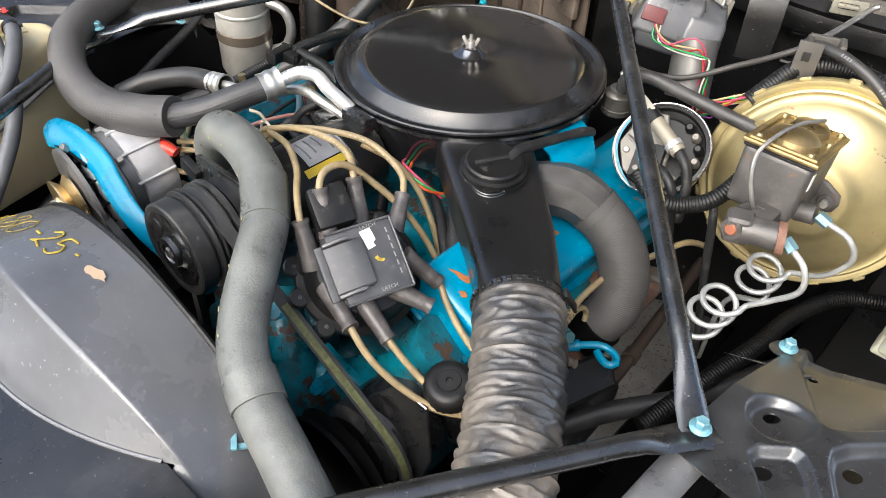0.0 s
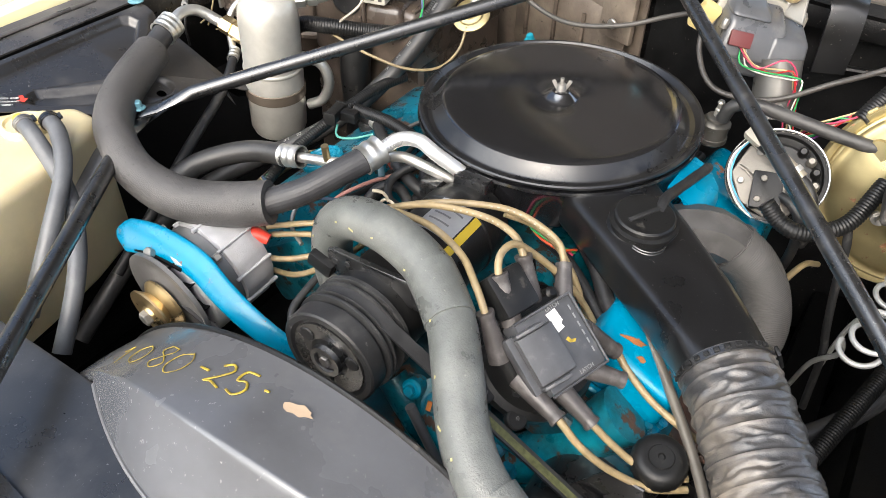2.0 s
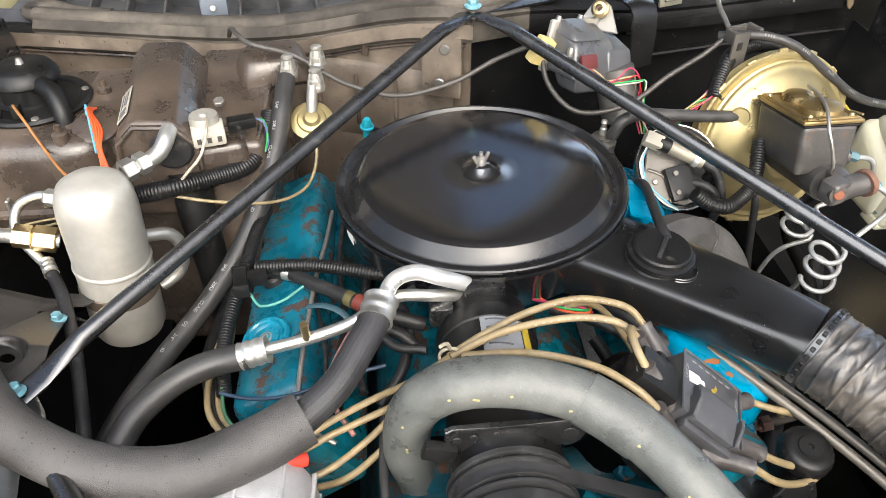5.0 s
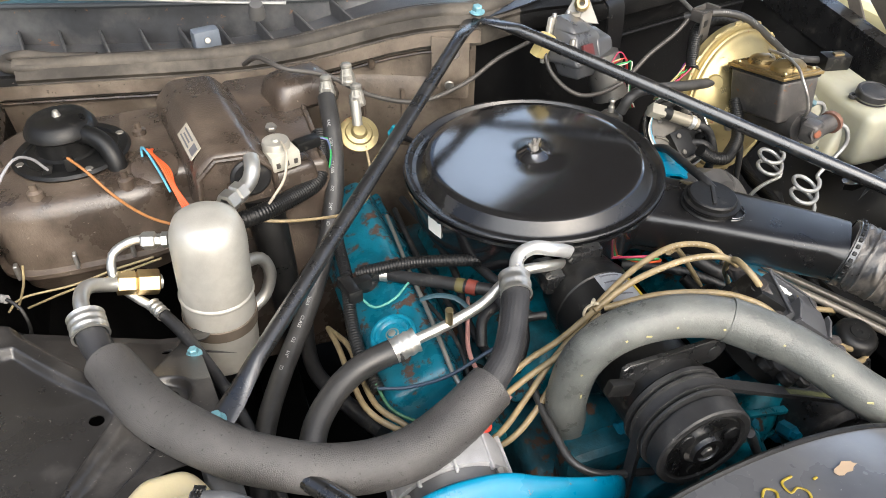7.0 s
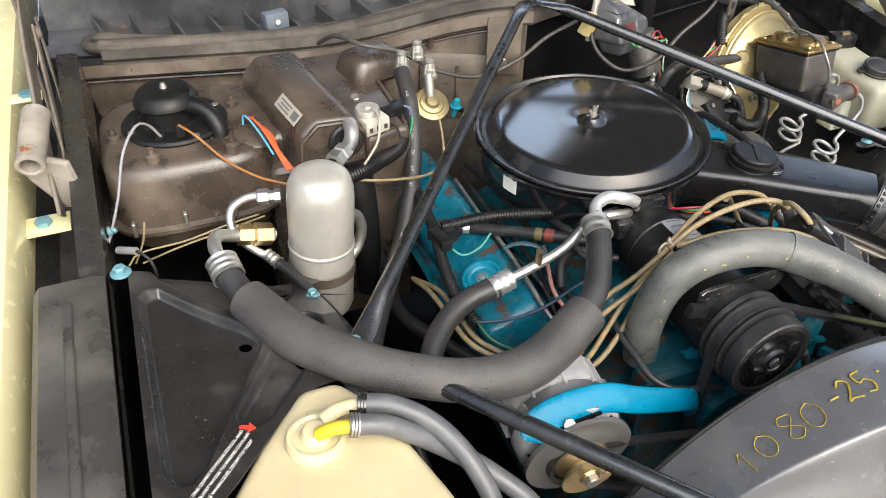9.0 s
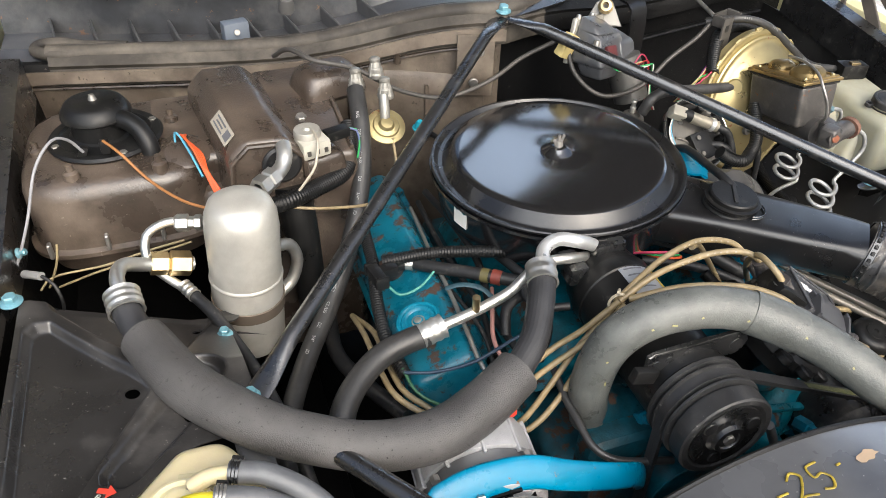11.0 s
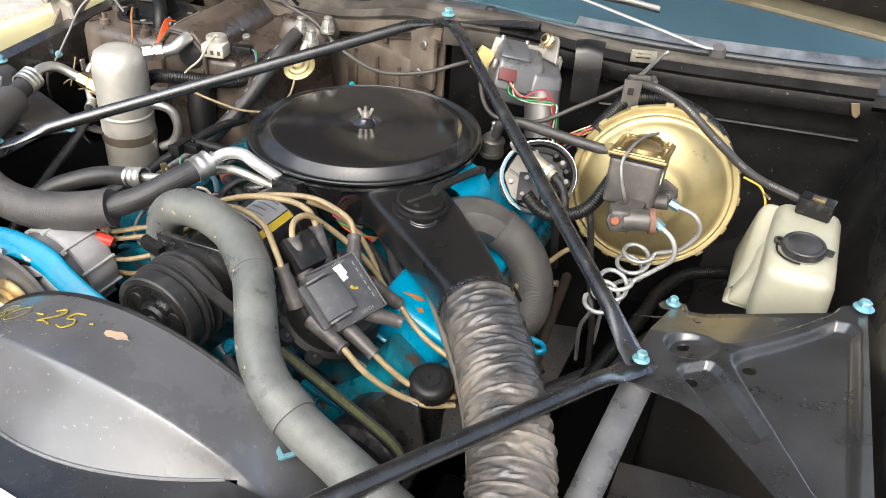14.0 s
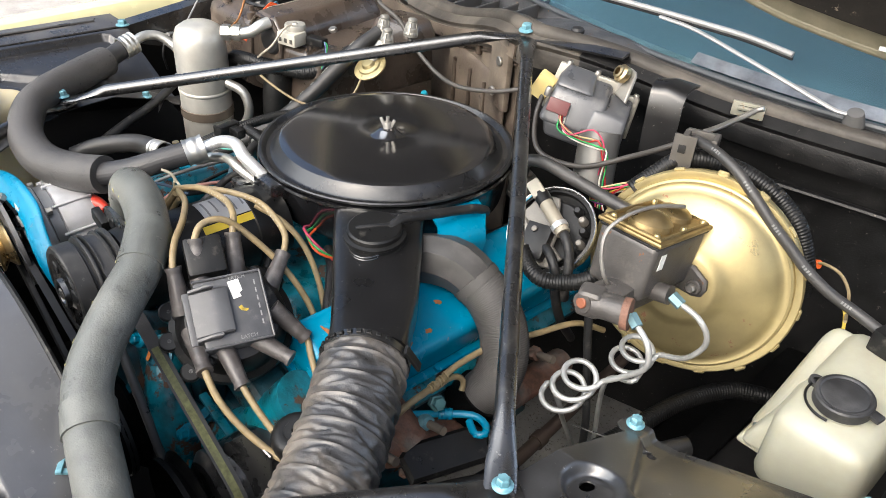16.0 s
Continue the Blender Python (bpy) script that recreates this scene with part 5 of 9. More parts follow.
part("neck", lathe([(0.026, -0.005), (0.027, -0.03), (0, -0.03)], mo, 28), engine_blue, oil)
part("bare_metal_wear", lathe([(0, 0.0078), (0.005, 0.0078), (0.0075, 0.0062), (0.01, 0.0053), (0, 0.005)], mo, 20), plain("rubbed_steel", (0.35, 0.33, 0.28), 0.45, 0.6), oil)
pcv = thing("breather_valve", "black rubber breather elbow in the valve cover", "valve", (-0.309, -0.081, 0.88))
part("elbow", tube([(-0.325, -0.072, 0.884), (-0.309, -0.081, 0.89), (-0.298, -0.087, 0.891)], lambda s: 0.0145 - 0.003 * s, 18), rubber, pcv)
part("collar", tube([(-0.298, -0.087, 0.891), (-0.288, -0.092, 0.891)], 0.011, 16), aluminium, pcv)
part("grommet", lathe([(0, 0.006), (0.014, 0.006), (0.018, 0.002), (0.018, -0.01), (0, -0.01)], axis_frame((-0.318, -0.076, 0.874), (-0.3, 0, 1)), 20), rubber, pcv)
tee = thing("loom_tee", "black plastic tee joint in the wiring loom", "connector", (-0.354, -0.123, 0.9))
mt = Matrix.Translation((-0.352, -0.118, 0.903)) @ Matrix.Rotation(radians(-80), 4, "Z")
part("body", solid_box(0.044, 0.019, 0.019, mt, 0.005), black_plastic, tee)
part("branch", solid_box(0.028, 0.018, 0.018, Matrix.Translation((-0.332, -0.108, 0.9)) @ Matrix.Rotation(radians(10), 4, "Z"), 0.004), black_plastic, tee)
for k in (-1, 1):
    part("clip_band", solid_box(0.005, 0.022, 0.022, mt @ Matrix.Translation((k * 0.02, 0, 0)), 0.003), black_plastic, tee)
oil2 = thing("oil_fill_cap", "black ridged plastic filler cap", "cap", (0.316, -0.404, 0.85))
part("cap_body", lathe([(0, 0.014), (0.003, 0.014), (0.004, 0.0165), (0.013, 0.0165), (0.014, 0.015), (0.019, 0.0155), (0.025, 0.014), (0.0285, 0.01), (0.03, 0.005), (0.03, -0.006), (0, -0.006)], axis_frame((0.316, -0.404, 0.846), (0.05, -0.2, 1)), 48, shape=lambda a: 1 + 0.03 * (1 if math.cos(a * 24) > 0 else 0)), black_plastic, oil2)
part("filler_neck", tube([(0.316, -0.4, 0.848), (0.312, -0.385, 0.78), (0.3, -0.36, 0.7)], 0.017, 16), black_satin, oil2)

# front: water pump pulley, belts, fan
pump = thing("water_pump", "near-black water pump pulley behind the fan", "pulley", (EX, -0.5, 0.6))
part("pulley", lathe([(0, 0), (0.05, 0.002), (0.075, 0.01), (0.08, 0.02), (0.07, 0.03), (0.08, 0.04), (0.07, 0.05), (0.03, 0.055)], axis_frame((EX, -0.535, 0.66), (0, 1, 0)), 48), dark_steel, pump)
part("fan_clutch", lathe([(0, 0), (0.03, 0), (0.05, 0.01), (0.055, 0.03), (0.02, 0.04)], axis_frame((EX, -0.575, 0.66), (0, 1, 0)), 32), cast_alu, pump)
for k in range(5):
    part("fan_blade", solid_box(0.09, 0.004, 0.2, Matrix.Translation((EX, -0.6, 0.66)) @ Matrix.Rotation(radians(72 * k + 20), 4, "Y") @ Matrix.Translation((0, 0, 0.15)) @ Matrix.Rotation(radians(25), 4, "Z"), 0.001, 1, (1.2, 1)), dark_steel, pump)
ps = thing("power_steering_pump", "black power steering pump with pulley", "pump", (0.2, -0.47, 0.68))
part("pulley", lathe([(0, 0.01), (0.04, 0.012), (0.07, 0.004), (0.078, 0.0), (0.078, 0.006), (0.068, 0.014), (0.078, 0.022), (0.02, 0.03)], axis_frame((0.25, -0.532, 0.738), (0, 1, 0)), 48), dark_steel, ps)
part("reservoir", lathe([(0, 0), (0.05, 0.0), (0.06, 0.01), (0.06, 0.09), (0.05, 0.1), (0, 0.1)], axis_frame((0.25, -0.49, 0.74), (0, 1, 0)), 32), black_satin, ps)
belt_rubber = material("ribbed_belt_rubber", (0.03, 0.03, 0.031), 0.4, bump=0.2)


def belt(circles, y, w, label):
    """A belt round pulleys given as (x, z, r), in order round the outside."""
    pts = []
    n = len(circles)
    for i in range(n):
        x0, z0, r0 = circles[i - 1]
        x1, z1, r1 = circles[i]
        x2, z2, r2 = circles[(i + 1) % n]

        def tang(xa, za, ra, xb, zb, rb):
            d = math.hypot(xb - xa, zb - za)
            return math.atan2(zb - za, xb - xa) + math.acos(max(-1, min(1, (ra - rb) / d)))
        a0, a1 = tang(x0, z0, r0, x1, z1, r1), tang(x1, z1, r1, x2, z2, r2)
        while a1 > a0:
            a1 -= 2 * math.pi
        for k in range(13):
            a = a0 + (a1 - a0) * k / 12
            pts.append((x1 + r1 * math.cos(a), z1 + r1 * math.sin(a)))
    bm = bmesh.new()
    rings = []
    for i, (x, z) in enumerate(pts):
        xa, za = pts[i - 1]
        xb, zb = pts[(i + 1) % len(pts)]
        t = Vector((xb - xa, 0, zb - za)).normalized()
        o = Vector((-t.z, 0, t.x))
        rings.append([bm.verts.new(Vector((x, y, z)) + o * h + Vector((0, q, 0))) for h, q in ((0.002, -w / 2), (0.002, w / 2), (-0.006, w / 3), (-0.006, -w / 3))])
    for i in range(len(rings)):
        a, b = rings[i - 1], rings[i]
        for k in range(4):
            bm.faces.new((a[k], a[(k + 1) % 4], b[(k + 1) % 4], b[k]))
    t = thing("drive_belt", label, "belt", (circles[0][0], y, circles[0][1]), "drive belts")
    part("belt_body", bm, belt_rubber, t, angle=40)
    return t, pts


stained, run = belt([(-0.036, 0.9, 0.06), (0.25, 0.738, 0.074), (EX, 0.66, 0.076)], -0.478, 0.017, "black rubber drive belt with a yellow-stained back")
stain = material("yellow_belt_stain", (0.11, 0.115, 0.045), 0.5, bump=0.3, scale=160, var=0.4, dust=((0.05, 0.05, 0.04), 0.4, 24))
strip = sorted([(0.12, 0.8874)] + [p for p in run if p[0] > 0.25 and p[1] > 0.72])
line = []
for (x0, z0), (x1, z1) in zip(strip, strip[1:]):
    n = Vector((-(z1 - z0), 0, x1 - x0)).normalized() * 0.0026
    if x1 - x0 > 0.001:
        line += [[(x0 + n.x, -0.4835, z0 + n.z), (x0 + n.x, -0.4745, z0 + n.z)], [(x1 + n.x, -0.4835, z1 + n.z), (x1 + n.x, -0.4745, z1 + n.z)]]
part("stained_back", sheet(line, 0.0004), stain, stained, "yellow-green stained belt back")
belt([(-0.328, 0.812, 0.033), (EX, 0.66, 0.078)], -0.515, 0.011, "black rubber alternator belt")

# front of the engine: housings, brackets and bolts
clean_blue = material("greasy_blue_paint", (0.0, 0.15, 0.24), 0.26, bump=0.7, fine=60, var=0.5, dust=((0.012, 0.016, 0.016), 0.65, 13), chips=((0.16, 0.08, 0.04), 0.45, 22, 0.8))
fm = thing("front_housing", "greasy blue water crossover housing with rust spots", "housing", (0.2, -0.37, 0.78))
# casting in the darkened paint, since neighbouring parts keep light off it
part("casting", join(solid_box(0.2, 0.06, 0.07, Matrix.Translation((0.2, -0.37, 0.79)) @ Matrix.Rotation(radians(20), 4, "Y"), 0.02, 3), tube([(0.1, -0.37, 0.8), (0.02, -0.375, 0.79), (-0.08, -0.37, 0.8), (-0.125, -0.372, 0.82)], 0.03, 16)), engine_shaded, fm)
part("lower_neck", tube([(0.26, -0.36, 0.84), (0.2, -0.39, 0.76), (0.12, -0.43, 0.7), (0.05, -0.44, 0.67)], lambda s: 0.036 - 0.008 * s, 20), engine_grime, fm)
for x, y, z in ((0.11, -0.4, 0.83), (0.14, -0.43, 0.76), (0.05, -0.41, 0.8), (-0.06, -0.41, 0.81), (0.2, -0.44, 0.72)):
    part("housing_bolt", lathe([(0, 0.012), (0.0075, 0.012), (0.0075, 0.004), (0.012, 0.003), (0.012, -0.01), (0, -0.01)], axis_frame((x, y, z), (0.2, -0.7, 0.7)), 6), clean_blue, fm)
part("thermostat_neck", lathe([(0, 0.016), (0.012, 0.016), (0.017, 0.012), (0.018, 0.006), (0.0225, 0.005), (0.0235, 0.001), (0.0225, -0.003), (0.018, -0.004), (0.019, -0.05), (0, -0.05)], axis_frame((0.066, -0.455, 0.82), (0.3, -0.65, 0.7)) @ Matrix.Scale(0.85, 4), 32), clean_blue, fm, "bright blue neck with an orange stain")
part("stain", solid_box(0.006, 0.012, 0.001, axis_frame((0.064, -0.47, 0.83), (0.1, -0.85, 0.5)), 0), plain("orange_sealant", (0.5, 0.16, 0.03), 0.6), fm, "orange sealant")
part("boss", join(disc(0.0125, 0.03, axis_frame((0.036, -0.447, 0.828), (0.1, -0.8, 0.5)), 20, 0.003), disc(0.007, 0.036, axis_frame((0.036, -0.449, 0.829), (0.1, -0.8, 0.5)), 6)), clean_blue, fm)
part("pump_casting", join(tube([(0.04, -0.43, 0.82), (0.085, -0.46, 0.785), (0.115, -0.468, 0.72), (0.12, -0.46, 0.63)], lambda s: 0.026 + 0.012 * s, 18), tube([(-0.01, -0.44, 0.8), (0.06, -0.455, 0.75), (0.14, -0.44, 0.74)], 0.02, 14), disc(0.06, 0.05, axis_frame((0.05, -0.43, 0.69), (0, -1, 0.1)), 32, 0.008)), engine_grime, fm, angle=60)
for x, z in ((0.0, 0.73), (0.1, 0.74), (0.02, 0.64), (0.1, 0.65), (0.145, 0.7), (-0.05, 0.68), (0.17, 0.78)):
    part("casting_bolt", lathe([(0, 0.01), (0.0075, 0.01), (0.0078, 0.002), (0.0115, 0.001), (0.0115, -0.02), (0, -0.02)], axis_frame((x, -0.477, z), (0.1, -0.9, 0.3)), 6), clean_blue, fm)
for z, tilt in ((0.77, 0.25), (0.72, -0.1), (0.66, 0.2)):
    part("casting_rib", solid_box(0.13, 0.012, 0.008, Matrix.Translation((0.19, -0.432, z)) @ Matrix.Rotation(tilt, 4, "Y"), 0.003, 2), engine_grime, fm)
pb = thing("pump_bracket", "black steel bracket of the power steering pump", "bracket", (0.28, -0.44, 0.78))
part("plate", prism([(-0.05, -0.09), (0.035, -0.1), (0.05, -0.02), (0.03, 0.05), (-0.01, 0.06), (-0.045, 0.02)], 0.005, Matrix.Translation((0.285, -0.452, 0.79)) @ Matrix.Rotation(radians(78), 4, "X") @ Matrix.Rotation(0.2, 4, "Y")), black_satin, pb)

# ---- distributor ----
DN = Vector((0.55, -0.22, 0.81)).normalized()
DC = Vector((0.179, -0.4, 0.944))
mdist = axis_frame(DC, DN)
xa = Vector((0.62, -0.22, 0)).normalized()
xa = (xa - DN * xa.dot(DN)).normalized()
ya = DN.cross(xa)
mdist = Matrix.Translation(DC) @ Matrix((xa, ya, DN)).transposed().to_4x4()
dist_ob = thing("distributor", "black ignition distributor with square coil cover", "distributor", mdist)
part("cap", lathe([(0, -0.012), (0.03, -0.012), (0.056, -0.016), (0.064, -0.024), (0.068, -0.045), (0.076, -0.05), (0.077, -0.062), (0.07, -0.064), (0.066, -0.085), (0.03, -0.1), (0.0, -0.1)], mdist, 48), black_plastic, dist_ob)
cover = part("coil_cover", solid_box(0.088, 0.084, 0.026, mdist @ Matrix.Translation((0, 0, -0.004)), 0.005, 2, (0.94, 0.94)), coil_grey, dist_ob, "grey plastic coil cover")
part("raised_block", prism([(-0.046, 0.004), (-0.046, 0.011), (-0.024, 0.017), (-0.008, 0.0185), (-0.002, 0.0165), (-0.002, 0.004)], 0.056, mdist @ Matrix.Translation((-0.028, 0, 0)) @ Matrix(((0, 0, 1, 0), (1, 0, 0, 0), (0, 1, 0, 0), (0, 0, 0, 1))), 0.002), coil_grey, cover)
for x in (-0.03, 0.03):
    part("gusset", prism([(-0.046, 0.002), (-0.046, 0.0135), (-0.026, 0.0235), (-0.016, 0.0235), (-0.02, 0.002)], 0.0045, mdist @ Matrix.Translation((x - 0.00225, 0, 0)) @ Matrix(((0, 0, 1, 0), (1, 0, 0, 0), (0, 1, 0, 0), (0, 0, 0, 1))), 0.001), coil_grey, cover)
part("cover_edge", join(*[tube([mdist @ Vector(p) for p in q], 0.0016, 8) for q in (((-0.042, -0.04, 0.009), (-0.042, 0.04, 0.009)), ((0.042, -0.04, 0.009), (0.042, 0.04, 0.009)), ((-0.042, 0.04, 0.009), (0.042, 0.04, 0.009)))]), coil_grey, cover)
part("paper_label", prism([(-0.011, -0.007), (0.012, -0.006), (0.011, 0.004), (0.006, 0.003), (0.004, 0.007), (-0.011, 0.0065)], 0.0006, mdist @ Matrix.Translation((-0.024, 0.008, 0.0094)) @ Matrix.Rotation(0.1, 4, "Z"), 0), white_paper, cover, "torn white paper label")
part("paint_mark", prism([(-0.006, -0.001), (-0.001, -0.003), (0.005, -0.001), (0.006, 0.003), (0.0, 0.001), (-0.004, 0.003)], 0.0006, mdist @ Matrix.Translation((0.002, 0.012, 0.0094)) @ Matrix.Rotation(0.9, 4, "Z"), 0), yellow_paint, cover, "yellow paint dab")
part("stem", tube([mdist @ Vector((0, 0, -0.09)), mdist @ Vector((0, 0, -0.2))], 0.028, 20), dark_steel, dist_ob)
part("vacuum_can", lathe([(0, 0), (0.02, 0), (0.025, 0.006), (0.025, 0.014), (0.018, 0.02), (0.008, 0.022), (0.008, 0.05)], axis_frame(mdist @ Vector((-0.05, 0.05, -0.085)), mdist.to_3x3() @ Vector((-1, 0.6, 0))), 24), dark_steel, dist_ob)
for x in (-0.038, 0.036):
    part("latch_word", words("LATCH", 0.0062, mdist @ Matrix.Translation((x, 0.012, 0.0093)) @ Matrix.Rotation(math.pi / 2, 4, "Z"), coil_grey), plain("raised_letter_plastic", (0.2, 0.2, 0.2), 0.4), cover)
for k in range(6):
    part("print_bar", solid_box(0.006, 0.0016, 0.0006, mdist @ Matrix.Translation((-0.028 + 0.01 * k, 0.031, 0.0093)), 0), plain("raised_letter_plastic", (0.2, 0.2, 0.2), 0.4), cover)
for x, y in ((-0.046, 0.03), (-0.046, -0.03), (0.046, 0.03), (0.046, -0.03)):
    part("latch_screw", lathe([(0, 0.006), (0.004, 0.006), (0.0075, 0.003), (0.0075, -0.02), (0, -0.02)], mdist @ Matrix.Translation((x * 1.08, y * 1.25, -0.02)), 14), black_plastic, dist_ob)
part("side_step", solid_box(0.066, 0.014, 0.014, mdist @ Matrix.Translation((0, -0.047, -0.004)), 0.003), coil_grey, cover)
plug = solid_box(0.05, 0.046, 0.03, mdist @ Matrix.Translation((-0.074, -0.018, -0.004)), 0.006, 2)
part("connector", plug, black_plastic, dist_ob)

rim_at = mdist.inverted() @ Vector((0.163, -0.455, 0.864))
left_at = mdist.to_3x3().inverted() @ Vector((-0.72, -0.69, 0.0))
a0, a1 = math.atan2(rim_at.y, rim_at.x), math.atan2(left_at.y, left_at.x)
turn = (a1 - a0 + math.pi) % (2 * math.pi) - math.pi
for k in (0.0, 0.55, 1.0):
    me = mdist @ Matrix.Rotation(a0 + turn * k, 4, "Z") @ Matrix.Translation((0.0775, 0, -0.06))
    part("rim_ear", join(disc(0.0125, 0.012, me, 20, 0.002), solid_box(0.022, 0.024, 0.011, me @ Matrix.Translation((-0.011, 0, 0.0)), 0.003)), black_plastic, dist_ob)
    part("rim_screw", lathe([(0, 0.012), (0.0025, 0.012), (0.0035, 0.0105), (0.0055, 0.01), (0.0058, 0.005), (0, 0.005)], me, 16), plain("dull_screw_steel", (0.2, 0.195, 0.19), 0.45, 0.5), dist_ob)

# ignition leads: boot at the cap, then the wire
LEADS = [
    ((0.131, -0.442, 0.938), (0.11, -0.436, 0.978), [(0.085, -0.42, 1.0), (0.05, -0.392, 1.003), (-0.01, -0.36, 0.992), (-0.075, -0.34, 0.972)]),
    ((0.127, -0.412, 0.965), (0.105, -0.402, 1.003), [(0.095, -0.385, 1.02), (0.098, -0.358, 1.016), (0.115, -0.33, 0.985), (0.14, -0.305, 0.945), (0.168, -0.29, 0.902), (0.195, -0.285, 0.855)]),
    ((0.127, -0.365, 0.96), (0.109, -0.355, 0.997), [(0.085, -0.34, 1.012), (0.04, -0.328, 1.008), (-0.03, -0.328, 0.993), (-0.087, -0.338, 0.970)]),
    ((0.155, -0.335, 0.938), (0.138, -0.305, 0.962), [(0.115, -0.287, 0.982), (0.06, -0.285, 0.995), (0.0, -0.298, 0.99), (-0.05, -0.318, 0.98), (-0.09, -0.335, 0.966)]),
    ((0.195, -0.352, 0.93), (0.222, -0.332, 0.9), [(0.245, -0.336, 0.882), (0.28, -0.347, 0.866), (0.317, -0.354, 0.856), (0.34, -0.34, 0.83)]),
    ((0.21, -0.385, 0.912), (0.245, -0.368, 0.9), None),
    ((0.198, -0.424, 0.91), (0.238, -0.428, 0.888), [(0.268, -0.426, 0.866), (0.293, -0.421, 0.848), (0.322, -0.415, 0.836), (0.348, -0.396, 0.832)]),
    ((0.165, -0.447, 0.92), (0.21, -0.458, 0.908), [(0.241, -0.460, 0.885), (0.267, -0.453, 0.863), (0.293, -0.442, 0.845), (0.321, -0.428, 0.831), (0.352, -0.404, 0.825)]),
]
for base, end, wire in LEADS:
    base, end = Vector(base), Vector(end)
    t = thing("ignition_lead", "tan spark plug lead with a dark rubber boot" if wire else "dark rubber boot on the distributor cap", "spark plug lead", base, "ignition leads")
    part("boot", tube([base.lerp(end, -0.15), base.lerp(end, 0.5), end.lerp(base, -0.12)], lambda s: 0.0125 - 0.004 * s + (0.0015 if s > 0.9 else 0), 16, 0.003), boot_rubber, t, angle=60)
    if wire:
        part("wire", tube([base.lerp(end, 0.6), end.lerp(base, -0.15)] + wire, 0.0043, 10, 0.005), tan_wire, t, angle=80)
    part("tower", tube([base - DN * 0.03, base.lerp(end, 0.15)], lambda s: 0.014 - 0.003 * s, 14), black_satin, t)
for pts in ([(0.049, -0.289, 0.99), (0.08, -0.266, 0.97), (0.107, -0.252, 0.94), (0.135, -0.25, 0.9), (0.165, -0.258, 0.85)],
            [(-0.087, -0.338, 0.970), (-0.13, -0.335, 0.93), (-0.172, -0.33, 0.9), (-0.221, -0.351, 0.891), (-0.267, -0.375, 0.88)],
            [(-0.08, -0.343, 0.966), (-0.125, -0.345, 0.92), (-0.175, -0.345, 0.888), (-0.225, -0.362, 0.878), (-0.275, -0.385, 0.868)],
            [(-0.09, -0.335, 0.962), (-0.14, -0.34, 0.90), (-0.18, -0.356, 0.863), (-0.226, -0.384, 0.848), (-0.265, -0.4, 0.845)],
            [(-0.075, -0.34, 0.96), (-0.13, -0.35, 0.89), (-0.175, -0.372, 0.85), (-0.215, -0.385, 0.825), (-0.265, -0.385, 0.81)]):
    solo("ignition_lead", tube(pts, 0.0042, 10, 0.006), tan_wire, "tan spark plug lead running to the valve cover", "spark plug lead", "ignition leads", angle=80)

# ---- brake booster and master cylinder ----
bo = thing("brake_booster", "round gold-plated brake booster drum", "brake booster", (0.48, 0.2, 0.8))
BA = Vector((0.22, -0.96, 0.18)).normalized()
mb = axis_frame((0.476, 0.131, 0.938), BA)
part("front_shell", lathe([(0, 0.056), (0.044, 0.055), (0.05, 0.053), (0.056, 0.047), (0.066, 0.042), (0.09, 0.033), (0.108, 0.024), (0.117, 0.016), (0.121, 0.011), (0.126, 0.009), (0.1305, 0.01), (0.1335, 0.008), (0.1345, 0.003), (0.139, 0.004), (0.1435, 0.004), (0.1455, 0.001), (0.145, -0.004), (0.136, -0.005)], mb, 90), gold, bo, "bright gold front shell")
part("rear_shell", lathe([(0.136, -0.004), (0.143, -0.006), (0.144, -0.016), (0.13, -0.03), (0.1, -0.055), (0.06, -0.07), (0, -0.07)], mb, 64), gold, bo)
for k in range(16):
    part("crimp_tab", solid_box(0.016, 0.005 + 0.004 * (k % 5 == 0), 0.007, mb @ Matrix.Rotation(radians(22.5 * k), 4, "Z") @ Matrix.Translation((0, 0.1455, 0)), 0.002, 1), gold, bo)
for ang in (205,):
    part("mount_stud", lathe([(0, 0.016), (0.005, 0.016), (0.005, 0.006), (0.01, 0.005), (0.011, 0.0), (0, 0)], mb @ Matrix.Translation((0.062 * math.cos(radians(ang)), 0.062 * math.sin(radians(ang)), 0.042)), 12), steel, bo)
mas = thing("master_cylinder", "dark cast-iron brake master cylinder with gold lid", "master cylinder", (0.46, -0.02, 0.96))
cast_dark = material("dark_cast_iron", (0.075, 0.07, 0.066), 0.4, 0.3, bump=0.18, dust=(DUST, 0.25, 40), chips=((0.16, 0.07, 0.03), 0.1, 60, 0.8))
ma2 = Matrix.Translation((0.461, 0.023, 1.008)) @ Matrix.Rotation(radians(2), 4, "Z") @ Matrix.Rotation(radians(-11), 4, "X")
part("body", join(solid_box(0.076, 0.122, 0.074, ma2, 0.008, 3, (1.06, 1.04)), tube([ma2 @ Vector((0.004, 0.1, -0.046)), ma2 @ Vector((0.004, -0.075, -0.046))], 0.025, 20), solid_box(0.1, 0.014, 0.05, ma2 @ Matrix.Translation((0.006, 0.085, -0.045)), 0.006, 2)), cast_dark, mas, angle=50)
lid_gold = material("tarnished_gold_plating", (0.3, 0.22, 0.1), 0.34, 0.85, var=0.35, scale=20, bump=0.06, dust=((0.16, 0.13, 0.09), 0.35, 22))
lid2 = part("lid", solid_box(0.088, 0.136, 0.006, ma2 @ Matrix.Translation((0, 0, 0.043)), 0.0025, 2), lid_gold, mas, "tarnished gold-plated lid")
